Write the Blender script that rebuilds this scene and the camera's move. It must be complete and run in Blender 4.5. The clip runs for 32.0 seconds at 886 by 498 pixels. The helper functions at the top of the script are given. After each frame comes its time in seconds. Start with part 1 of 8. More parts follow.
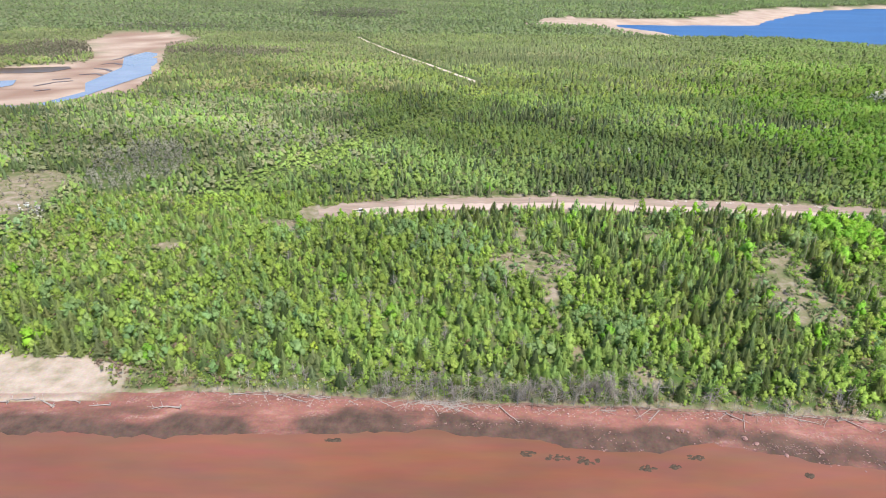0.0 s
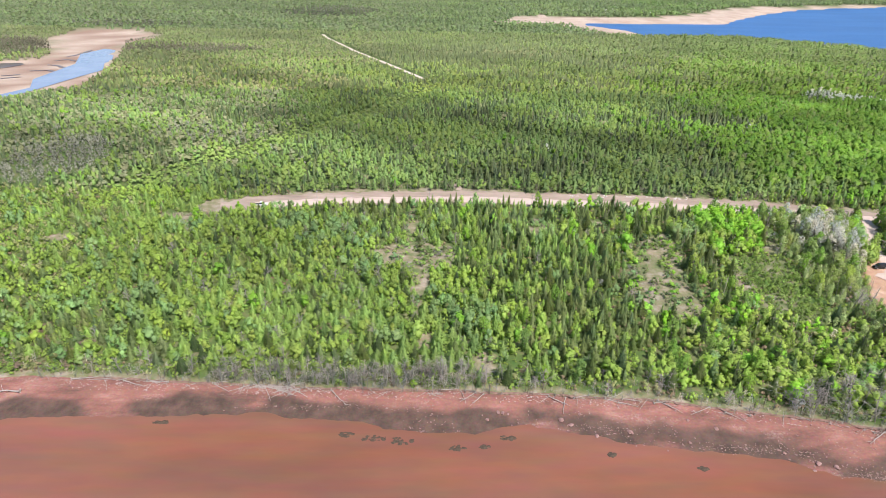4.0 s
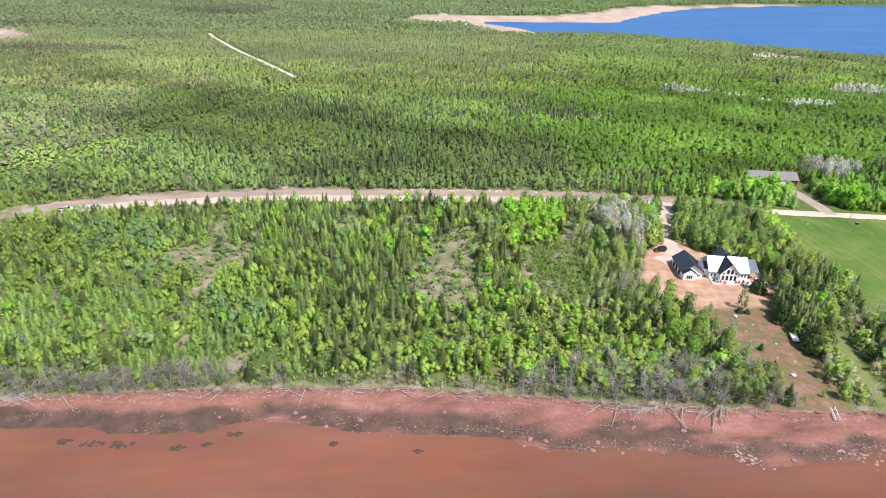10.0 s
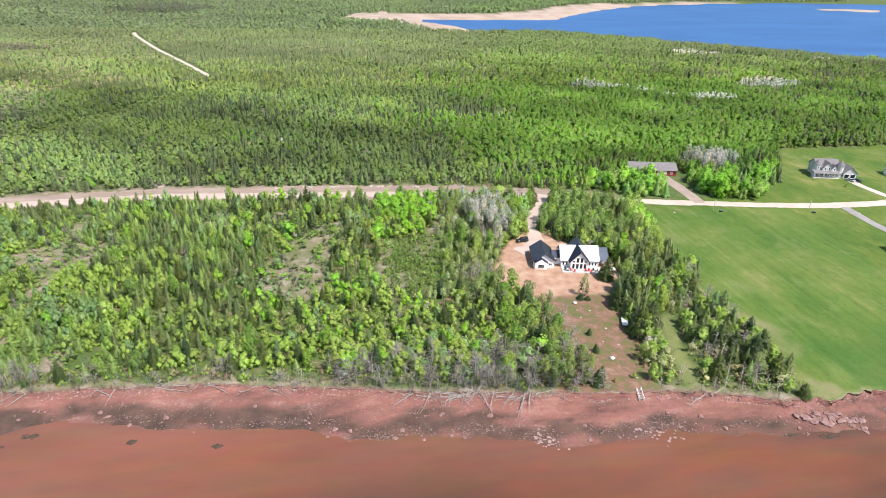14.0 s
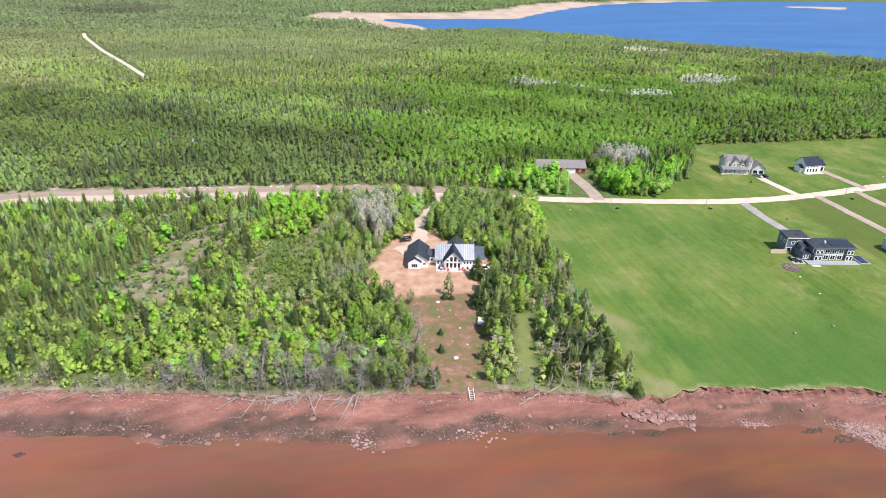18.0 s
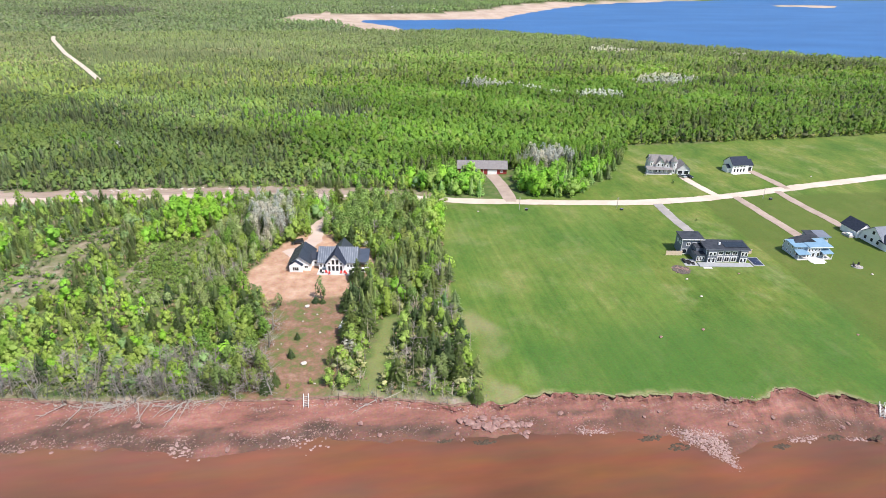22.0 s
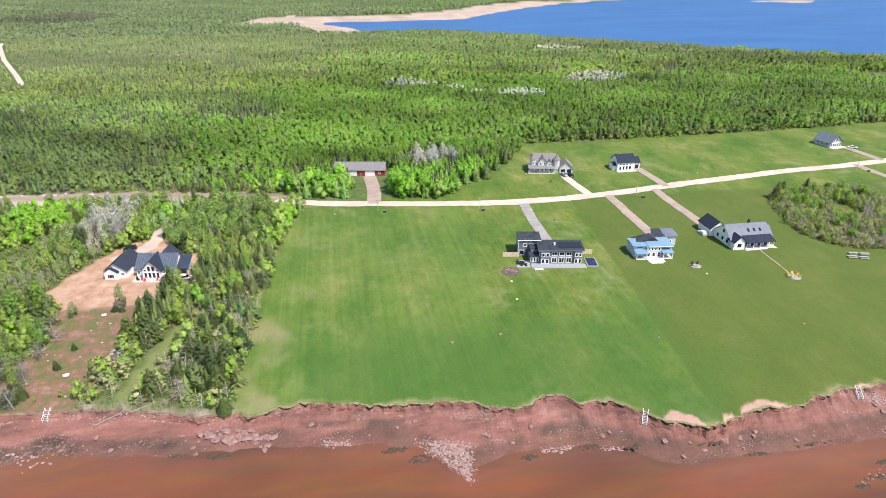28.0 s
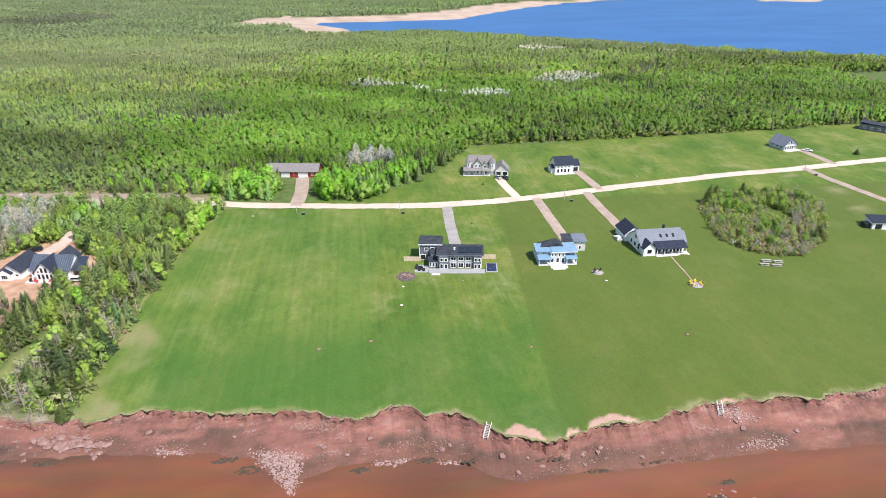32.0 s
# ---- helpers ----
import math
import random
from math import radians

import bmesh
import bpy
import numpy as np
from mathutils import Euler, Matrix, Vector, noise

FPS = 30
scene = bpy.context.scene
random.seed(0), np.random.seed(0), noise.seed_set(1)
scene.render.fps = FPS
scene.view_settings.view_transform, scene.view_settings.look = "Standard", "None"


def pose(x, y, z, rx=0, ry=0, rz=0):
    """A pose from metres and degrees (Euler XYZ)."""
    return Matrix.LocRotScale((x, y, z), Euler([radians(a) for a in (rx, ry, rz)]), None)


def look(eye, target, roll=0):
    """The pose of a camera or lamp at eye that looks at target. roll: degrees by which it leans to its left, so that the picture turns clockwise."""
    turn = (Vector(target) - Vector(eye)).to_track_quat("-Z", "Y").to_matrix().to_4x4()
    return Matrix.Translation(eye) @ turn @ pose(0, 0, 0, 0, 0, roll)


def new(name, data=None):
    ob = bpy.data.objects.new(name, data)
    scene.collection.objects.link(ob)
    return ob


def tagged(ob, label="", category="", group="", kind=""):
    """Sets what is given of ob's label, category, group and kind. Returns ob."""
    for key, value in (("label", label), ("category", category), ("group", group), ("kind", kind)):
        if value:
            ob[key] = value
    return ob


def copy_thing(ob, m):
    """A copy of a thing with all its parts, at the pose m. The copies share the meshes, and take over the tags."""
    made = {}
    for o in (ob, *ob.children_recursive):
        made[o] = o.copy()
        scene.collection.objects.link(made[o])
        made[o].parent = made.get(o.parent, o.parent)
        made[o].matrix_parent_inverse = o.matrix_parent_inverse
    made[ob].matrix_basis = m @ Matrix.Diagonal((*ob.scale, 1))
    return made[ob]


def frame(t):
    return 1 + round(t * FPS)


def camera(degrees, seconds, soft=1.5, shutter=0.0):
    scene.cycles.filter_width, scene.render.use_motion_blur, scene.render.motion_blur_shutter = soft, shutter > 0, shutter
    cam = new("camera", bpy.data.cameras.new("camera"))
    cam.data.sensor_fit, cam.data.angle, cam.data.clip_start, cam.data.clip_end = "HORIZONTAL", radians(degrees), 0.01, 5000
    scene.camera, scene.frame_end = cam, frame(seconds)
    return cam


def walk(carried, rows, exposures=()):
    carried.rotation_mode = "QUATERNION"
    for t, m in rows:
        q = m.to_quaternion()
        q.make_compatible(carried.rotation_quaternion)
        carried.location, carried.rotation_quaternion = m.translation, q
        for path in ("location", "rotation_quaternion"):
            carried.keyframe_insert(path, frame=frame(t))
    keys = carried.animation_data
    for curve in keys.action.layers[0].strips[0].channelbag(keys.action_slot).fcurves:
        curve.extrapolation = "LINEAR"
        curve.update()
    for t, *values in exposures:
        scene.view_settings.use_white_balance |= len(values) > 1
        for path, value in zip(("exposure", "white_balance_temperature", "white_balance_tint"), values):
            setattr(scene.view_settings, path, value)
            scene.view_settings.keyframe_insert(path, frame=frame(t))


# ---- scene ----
cam = camera(71.9, 32.0, 0.9)
PATH = [
    (0, (6.109, -1.628, 105.963), (6.108, 0.17, 105.086), 0.8),
    (0.5, (11.434, -2.174, 105.986), (11.434, -0.377, 105.109), 0.9),
    (1, (16.756, -2.803, 106.024), (16.757, -1.006, 105.147), 0.9),
    (1.5, (22.063, -3.592, 106.034), (22.065, -1.795, 105.156), 0.9),
    (2, (27.313, -4.434, 106.044), (27.316, -2.637, 105.166), 1.0),
    (2.5, (32.571, -5.239, 106.036), (32.576, -3.443, 105.156), 1.0),
    (3, (37.856, -5.943, 106.03), (37.864, -4.147, 105.15), 1.0),
    (3.5, (43.171, -6.493, 106.048), (43.182, -4.697, 105.169), 1.0),
    (5.5, (64.349, -7.289, 106.421), (64.379, -5.495, 105.537), 1.1),
    (6, (69.226, -7.266, 106.477), (69.268, -5.472, 105.595), 1.1),
    (6.5, (73.608, -7.094, 106.516), (73.659, -5.3, 105.634), 1.1),
    (7, (77.534, -6.918, 106.544), (77.6, -5.123, 105.663), 1.1),
    (7.5, (81.274, -6.893, 106.584), (81.359, -5.099, 105.704), 1.2),
    (8, (85.117, -7.164, 106.638), (85.223, -5.37, 105.759), 1.3),
    (8.5, (89.128, -7.76, 106.694), (89.258, -5.968, 105.816), 1.3),
    (9, (93.278, -8.829, 106.768), (93.433, -7.04, 105.889), 1.4),
    (9.5, (97.568, -10.225, 106.825), (97.749, -8.437, 105.946), 1.5),
    (10, (102.045, -11.751, 106.872), (102.251, -9.967, 105.993), 1.6),
    (10.5, (106.748, -13.156, 106.925), (106.978, -11.374, 106.047), 1.7),
    (11, (111.679, -14.378, 106.918), (111.92, -12.598, 106.039), 1.6),
    (11.5, (116.799, -15.361, 106.854), (117.042, -13.581, 105.975), 1.6),
    (12, (121.984, -16.203, 106.755), (122.237, -14.425, 105.876), 1.5),
    (12.5, (127.15, -16.93, 106.628), (127.416, -15.153, 105.749), 1.5),
    (13, (132.355, -17.54, 106.51), (132.633, -15.766, 105.631), 1.5),
    (13.5, (137.415, -18.043, 106.447), (137.709, -16.27, 105.568), 1.6),
    (14, (142.372, -18.561, 106.426), (142.682, -16.791, 105.547), 1.7),
    (14.5, (147.476, -19.166, 106.415), (147.801, -17.398, 105.537), 1.7),
    (16.5, (168.712, -21.774, 106.416), (169.055, -20.01, 105.538), 1.5),
    (17, (173.996, -22.369, 106.381), (174.339, -20.605, 105.504), 1.5),
    (17.5, (179.273, -22.929, 106.356), (179.615, -21.165, 105.478), 1.5),
    (18, (184.517, -23.439, 106.328), (184.858, -21.675, 105.449), 1.5),
    (18.5, (189.779, -23.908, 106.327), (190.121, -22.145, 105.448), 1.5),
    (19, (195.107, -24.409, 106.357), (195.448, -22.645, 105.478), 1.5),
    (19.5, (200.511, -25.029, 106.415), (200.85, -23.265, 105.536), 1.4),
    (20, (206.02, -25.69, 106.436), (206.355, -23.925, 105.557), 1.3),
    (20.5, (211.572, -26.348, 106.414), (211.904, -24.582, 105.537), 1.2),
    (21, (217.124, -26.942, 106.389), (217.453, -25.175, 105.512), 1.2),
    (21.5, (222.619, -27.448, 106.333), (222.946, -25.68, 105.457), 1.1),
    (22, (228.028, -27.908, 106.261), (228.353, -26.14, 105.385), 1.1),
    (22.5, (233.486, -28.361, 106.173), (233.809, -26.592, 105.298), 1.0),
    (23, (238.999, -28.808, 106.073), (239.321, -27.037, 105.199), 1.0),
    (23.5, (244.493, -29.23, 105.978), (244.813, -27.459, 105.106), 0.9),
    (24, (249.907, -29.677, 105.891), (250.226, -27.905, 105.02), 0.9),
    (24.5, (255.251, -30.068, 105.81), (255.57, -28.296, 104.939), 0.9),
    (25, (260.528, -30.438, 105.713), (260.844, -28.665, 104.843), 0.8),
    (25.5, (265.731, -30.832, 105.608), (266.047, -29.059, 104.738), 0.7),
    (27.5, (286.537, -32.506, 104.791), (286.849, -30.733, 103.921), 0.2),
    (28, (291.795, -32.934, 104.682), (292.107, -31.161, 103.81), 0.1),
    (28.5, (297.09, -33.374, 104.579), (297.404, -31.602, 103.707), 0.1),
    (29, (302.378, -33.793, 104.482), (302.691, -32.02, 103.61), 0.1),
    (29.5, (307.595, -34.213, 104.402), (307.903, -32.441, 103.529), -0.0),
    (30, (312.789, -34.561, 104.32), (313.088, -32.787, 103.446), -0.1),
    (30.5, (318.045, -34.821, 104.238), (318.336, -33.045, 103.365), -0.1),
    (31, (323.286, -35.006, 104.162), (323.566, -33.228, 103.29), -0.1),
    (31.5, (328.584, -35.141, 104.105), (328.853, -33.362, 103.232), -0.2),
    (32, (333.91, -35.263, 104.076), (334.167, -33.481, 103.205), -0.2),
]
walk(cam, [(t, look(eye, target, roll)) for t, eye, target, roll in PATH])

# ---- world, sun ----
SUN_AZ, SUN_EL = radians(-50.0), radians(57.0)   # azimuth from +x, counter-clockwise
world = bpy.data.worlds.new("sky")
scene.world = world
world.use_nodes = True
wn = world.node_tree.nodes
sky = wn.new("ShaderNodeTexSky")
sky.sky_type, sky.sun_disc = "NISHITA", False
sky.sun_elevation, sky.sun_rotation = SUN_EL, radians(90) - SUN_AZ
wn["Background"].inputs[1].default_value = 0.128
world.node_tree.links.new(sky.outputs[0], wn["Background"].inputs[0])
sun_way = Vector((math.cos(SUN_EL) * math.cos(SUN_AZ), math.cos(SUN_EL) * math.sin(SUN_AZ), math.sin(SUN_EL)))
lamp = bpy.data.lights.new("sun", "SUN")
lamp.energy, lamp.angle, lamp.color = 4.4, radians(0.6), (1.0, 0.93, 0.9)
new("sun", lamp).matrix_world = look(sun_way * 500, (0, 0, 0))
scene.view_settings.exposure = 0.58


# ---- materials ----
def material(name):
    m = bpy.data.materials.new(name)
    m.use_nodes = True
    return m, m.node_tree.nodes, m.node_tree.links, m.node_tree.nodes["Principled BSDF"]


def ramp(nodes, stops):
    r = nodes.new("ShaderNodeValToRGB")
    e = r.color_ramp.elements
    while len(e) < len(stops):
        e.new(0.5)
    for el, (p, c) in zip(e, stops):
        el.position, el.color = p, (*c, 1)
    return r


def noise_node(nodes, links, scale, detail=4.0, rough=0.55, coord=None, stretch=None):
    n = nodes.new("ShaderNodeTexNoise")
    n.inputs["Scale"].default_value, n.inputs["Detail"].default_value, n.inputs["Roughness"].default_value = scale, detail, rough
    if coord is not None:
        if stretch:
            mp = nodes.new("ShaderNodeMapping")
            mp.inputs["Scale"].default_value = stretch
            links.new(coord, mp.inputs[0])
            coord = mp.outputs[0]
        links.new(coord, n.inputs["Vector"])
    return n


def mix(nodes, links, fac, a, b, mode="MIX"):
    n = nodes.new("ShaderNodeMix")
    n.data_type, n.blend_type = "RGBA", mode
    for sock, v in ((n.inputs[0], fac), (n.inputs[6], a), (n.inputs[7], b)):
        if isinstance(v, (int, float)):
            sock.default_value = v
        elif isinstance(v, tuple):
            sock.default_value = (*v, 1)
        else:
            links.new(v, sock)
    return n.outputs[2]


def attr(nodes, name):
    a = nodes.new("ShaderNodeAttribute")
    a.attribute_name = name
    return a


def bump(nodes, links, bsdf, height, strength, distance):
    b = nodes.new("ShaderNodeBump")
    b.inputs["Strength"].default_value, b.inputs["Distance"].default_value = strength, distance
    links.new(height, b.inputs["Height"])
    links.new(b.outputs[0], bsdf.inputs["Normal"])


def surface(name, a, b, scale=2.0, rough=0.7, metal=0.0, grain=0.3, stretch=None, fine=14.0, spec=0.4):
    """A plain surface: two colours mixed by noise at two scales, with a fine relief."""
    m, n, l, p = material(name)
    co = n.new("ShaderNodeTexCoord").outputs["Object"]
    big = noise_node(n, l, scale, 4, 0.6, co, stretch)
    small = noise_node(n, l, scale * fine, 3, 0.6, co, stretch)
    r = ramp(n, ((0.32, a), (0.68, b)))
    l.new(big.outputs[0], r.inputs[0])
    l.new(mix(n, l, grain, r.outputs[0], small.outputs["Color"], "SOFT_LIGHT"), p.inputs["Base Color"])
    p.inputs["Roughness"].default_value, p.inputs["Metallic"].default_value = rough, metal
    p.inputs["Specular IOR Level"].default_value = spec
    bump(n, l, p, small.outputs[0], 0.25, 0.02)
    return m


def foliage_material(name, sheen=0.42, spread=1.0):
    m, n, l, p = material(name)
    tint = attr(n, "tint").outputs["Color"]
    geo = n.new("ShaderNodeNewGeometry").outputs["Random Per Island"]
    ob = n.new("ShaderNodeObjectInfo").outputs["Random"]
    r1 = ramp(n, ((0.0, (1 - 0.36 * spread,) * 3), (0.75, (1 + 0.09 * spread,) * 3), (1.0, (1 + 0.42 * spread, 1 + 0.4 * spread, 1 + 0.36 * spread))))
    r2 = ramp(n, ((0.0, (0.8, 0.86, 0.9)), (1.0, (1.25, 1.12, 0.9))))
    l.new(geo, r1.inputs[0])
    l.new(ob, r2.inputs[0])
    c = mix(n, l, 1.0, mix(n, l, 1.0, tint, r1.outputs[0], "MULTIPLY"), r2.outputs[0], "MULTIPLY")
    l.new(c, p.inputs["Base Color"])
    p.inputs["Roughness"].default_value = 0.65
    p.inputs["Specular IOR Level"].default_value = 0.25
    t = n.new("ShaderNodeBsdfTranslucent")
    l.new(c, t.inputs[0])
    ms = n.new("ShaderNodeMixShader")
    ms.inputs[0].default_value = sheen
    l.new(p.outputs[0], ms.inputs[1])
    l.new(t.outputs[0], ms.inputs[2])
    l.new(ms.outputs[0], n["Material Output"].inputs[0])
    return m


LEAF = foliage_material("foliage", 0.5, 0.36)
FARLEAF = foliage_material("far_foliage", 0.44, 0.16)
BARK = surface("bark", (0.13, 0.11, 0.09), (0.24, 0.21, 0.18), 1.5, 0.9)
DEADWOOD = surface("dead_wood", (0.24, 0.21, 0.185), (0.42, 0.375, 0.335), 1.5, 0.85)
GRAVEL = surface("pale_gravel", (0.45, 0.375, 0.30), (0.56, 0.48, 0.40), 0.12, 0.9, 0, 0.35, None, 22)
ROUGHROAD = surface("raw_gravel", (0.21, 0.155, 0.115), (0.36, 0.285, 0.23), 0.16, 0.92, 0, 0.5, (0.25, 1, 1), 18)
LANE = surface("pale_pink_gravel", (0.41, 0.315, 0.26), (0.52, 0.42, 0.355), 0.12, 0.92, 0, 0.35, (0.3, 1, 1), 22)
GREYGRAVEL = surface("grey_gravel", (0.24, 0.225, 0.21), (0.33, 0.31, 0.29), 0.2, 0.9)
PINKGRAVEL = surface("pink_gravel", (0.28, 0.215, 0.175), (0.38, 0.305, 0.25), 0.2, 0.9)


# ---- mesh helpers ----
def link_mesh(name, verts, faces, mat, parent=None, label="", smooth=False):
    me = bpy.data.meshes.new(name)
    me.from_pydata([tuple(v) for v in verts], [], [tuple(f) for f in faces])
    me.materials.append(mat)
    if smooth:
        me.shade_smooth()
    ob = new(name, me)
    ob.parent = parent
    return tagged(ob, label)


def part(name, bm, mat, parent, label=""):
    me = bpy.data.meshes.new(name)
    bmesh.ops.recalc_face_normals(bm, faces=bm.faces)
    bm.to_mesh(me)
    bm.free()
    me.materials.append(mat)
    ob = new(name, me)
    ob.parent = parent
    return tagged(ob, label)


def mass(name, V, T, tint, mat, label, category, parent=None):
    """One mesh from arrays: V (n, 3), triangles T (m, 3), a tint (n, 3) or a tint and a normal (n, 6)."""
    me = bpy.data.meshes.new(name)
    n, m = len(V), len(T)
    me.vertices.add(n)
    me.loops.add(3 * m)
    me.polygons.add(m)
    me.vertices.foreach_set("co", np.ascontiguousarray(V, dtype=np.float32).ravel())
    me.loops.foreach_set("vertex_index", np.ascontiguousarray(T, dtype=np.int32).ravel())
    me.polygons.foreach_set("loop_start", np.arange(0, 3 * m, 3, dtype=np.int32))
    me.update(calc_edges=True)
    if tint is not None:
        a = me.attributes.new("tint", "FLOAT_COLOR", "POINT")
        a.data.foreach_set("color", np.hstack([tint[:, :3], np.ones((n, 1))]).astype(np.float32).ravel())
        if tint.shape[1] == 6:
            me.attributes.new("custom_normal", "FLOAT_VECTOR", "POINT").data.foreach_set("vector", tint[:, 3:].astype(np.float32).ravel())
    me.materials.append(mat)
    ob = new(name, me)
    ob.parent = parent
    if label:
        tagged(ob, label, category, "", "stuff")
    return ob


rng = np.random.default_rng(7)


def smooth01(v):
    v = np.clip(v, 0, 1)
    return v * v * (3 - 2 * v)


def inside(px, py, poly):
    """Which of the points lie in the polygon."""
    r = np.zeros(np.shape(px), bool)
    for (x0, y0), (x1, y1) in zip(poly, poly[1:] + poly[:1]):
        if y0 != y1:
            r ^= ((y0 > py) != (y1 > py)) & (px < (x1 - x0) * (py - y0) / (y1 - y0) + x0)
    return r


def edge_distance(px, py, line, closed=False):
    """Distance from the points to a polyline."""
    d = np.full(np.shape(px), 1e9)
    for (x0, y0), (x1, y1) in zip(line, line[1:] + (line[:1] if closed else [])):
        ux, uy = x1 - x0, y1 - y0
        k = np.clip(((px - x0) * ux + (py - y0) * uy) / (ux * ux + uy * uy + 1e-9), 0, 1)
        d = np.minimum(d, np.hypot(px - x0 - k * ux, py - y0 - k * uy))
    return d


def wave(x, y, s, seed=0.0):
    """A cheap smooth noise in -1..1 for arrays."""
    a, b = x / s + seed * 1.7, y / s - seed * 2.3
    return (np.sin(a * 1.31 + 1.7 * np.sin(b * 0.93 + seed)) + np.sin(b * 1.57 + 1.3 * np.sin(a * 1.11 - seed)) + np.sin((a + b) * 0.83 + seed * 3)) / 3


# ---- the plan ----
COAST = [(-3500, 150), (-500, 128), (-200, 122), (-108, 123.5), (-82, 124.5), (-62, 125.4), (-20, 123), (23, 120.6), (66, 119), (102, 117), (136, 111.5), (164, 106), (191, 101.8), (215, 99.5), (233, 97.5),
         (255, 91), (265, 89), (272, 92), (286, 89.5), (303, 88.4), (316, 84), (327, 80), (331, 79), (338, 82), (352, 77.5), (365, 70), (372, 67), (387, 67.5), (395, 66.8), (408, 69.5), (415, 72), (436, 70.9), (461, 70.1), (560, 60), (900, 20), (4000, -300)]
WATERLINE = [(-3500, 138), (-200, 108), (-100, 111), (-66, 110), (-32, 111.5), (-5, 114), (16, 112.5), (36, 109), (58, 107.5), (72, 110), (93, 105.7), (120, 102.4), (139, 96), (158, 93.5), (177, 90), (198, 86), (220, 88),
             (234, 84.5), (262, 81), (271, 81), (297, 78), (306, 75), (312, 68), (318, 67), (326, 70.4), (346, 68.7), (365, 60.6), (393, 59.4), (418, 60), (460, 58), (600, 44), (4000, -320)]
LAKE = [(276, 1064), (310, 1010), (338, 970), (348, 918), (344, 876), (380, 872), (457, 865), (586, 775), (694, 690), (788, 612), (880, 560), (1100, 450), (1800, 200), (2600, 600), (2600, 1750), (1770, 1640), (1254, 1590), (1000, 1505), (843, 1428), (700, 1295), (588, 1165), (528, 1078), (490, 1072), (390, 1066)]
MARSH = [(-600, 520), (-409, 599), (-355, 628), (-363, 662), (-430, 770), (-444, 878), (-373, 873), (-310, 824), (-302, 786), (-319, 737), (-277, 628), (-262, 583), (-246, 521), (-243, 488), (-255, 472), (-270, 446), (-293, 429), (-600, 420)]
FLATS = [(139, 1024), (176, 1125), (228, 1168), (289, 1135), (342, 1125), (451, 1165), (540, 1240), (620, 1345), (760, 1450), (800, 1420), (588, 1165), (528, 1078), (390, 1066), (276, 1064), (348, 918), (344, 868), (314, 845), (272, 871), (255, 936), (240, 1000)]
FIELD = [(261, 80), (260.5, 110), (262, 145), (266, 191), (274, 227), (313, 229), (334, 226), (362, 247), (385, 280), (398, 302), (456, 303), (527, 304), (605, 308), (678, 315), (1000, 350), (1000, 0), (400, 20)]
YARD = [(191, 160), (198, 152), (212, 147), (231, 149), (239, 162), (240.5, 172), (238, 184), (227, 191), (224, 200), (214, 202), (205, 192), (199, 181)]
LOWER_YARD = [(202, 150), (201, 142), (204, 131), (202, 122), (198, 112), (195, 101), (221, 96), (224, 110), (228, 122), (229.5, 136), (230, 150)]
ROUGH_MID = [(-48, 243), (-34, 247), (-16, 252), (12, 256), (58, 259), (125, 256), (196, 250.5), (236, 243), (262, 236)]
ROAD_MID = [(262, 235.5), (276, 230.5), (291, 226), (307, 223), (330, 218.8), (350, 215.6), (372, 213.3), (392, 213.3), (421, 217), (470, 225.5), (520, 232), (575, 237.5), (614, 242.5), (760, 258)]
HOUSE_DRIVE = [(234, 243), (233, 233), (226, 222), (218.5, 209), (218.5, 197), (214, 188), (207, 184)]
TRACK = [(-108, 838), (-97, 806), (-46, 697), (5, 600), (34, 542)]
CLEARINGS = [((40, 198), 19, 11), ((90, 226), 6, 8), ((116, 227), 5, 6), ((37, 226), 3, 18), ((42, 178), 2.4, 15), ((-62, 231), 10, 5), ((-99, 209), 6, 4), ((316, 475), 17, 7), ((42, 163), 1.3, 9), ((45, 142), 2, 5), ((62, 132), 3, 6), ((-196, 256), 24, 38)]

HEATHS = [[(115, 160), (112, 178), (118, 193), (123, 203), (131, 217), (141, 221), (142, 208), (138, 193), (136, 180), (134, 158), (122, 154)], [(156, 200), (160.5, 200), (158.5, 166), (151, 166)], [(184.5, 225), (186.5, 219), (178, 203), (174, 204)]]
SHRUBLAND = [(154, 160), (157, 196), (162, 200), (173, 201), (180, 195), (177, 176), (174, 156), (160, 154)]


NX = np.arange(-200, 520, 0.4)
NOISE = {k: np.array([noise.fractal((x / s, k * 7.3, 0.5), 0.8, 2.0, 4) for x in NX]) for k, s in ((1, 9.0), (2, 14.0), (3, 5.0), (4, 2.2))}


def coast_y(x):
    x = np.asarray(x, float)
    cut = smooth01((x - 245) / 20)
    return np.interp(x, *zip(*COAST)) + (0.7 + 1.6 * cut) * np.interp(x, NX, NOISE[1]) + (0.25 + 0.25 * cut) * np.interp(x, NX, NOISE[4]) + 1.1 * cut * np.interp(x, NX, NOISE[3])


def water_y(x):
    x = np.asarray(x, float)
    return np.interp(x, *zip(*WATERLINE)) + 1.6 * np.interp(x, NX, NOISE[2])


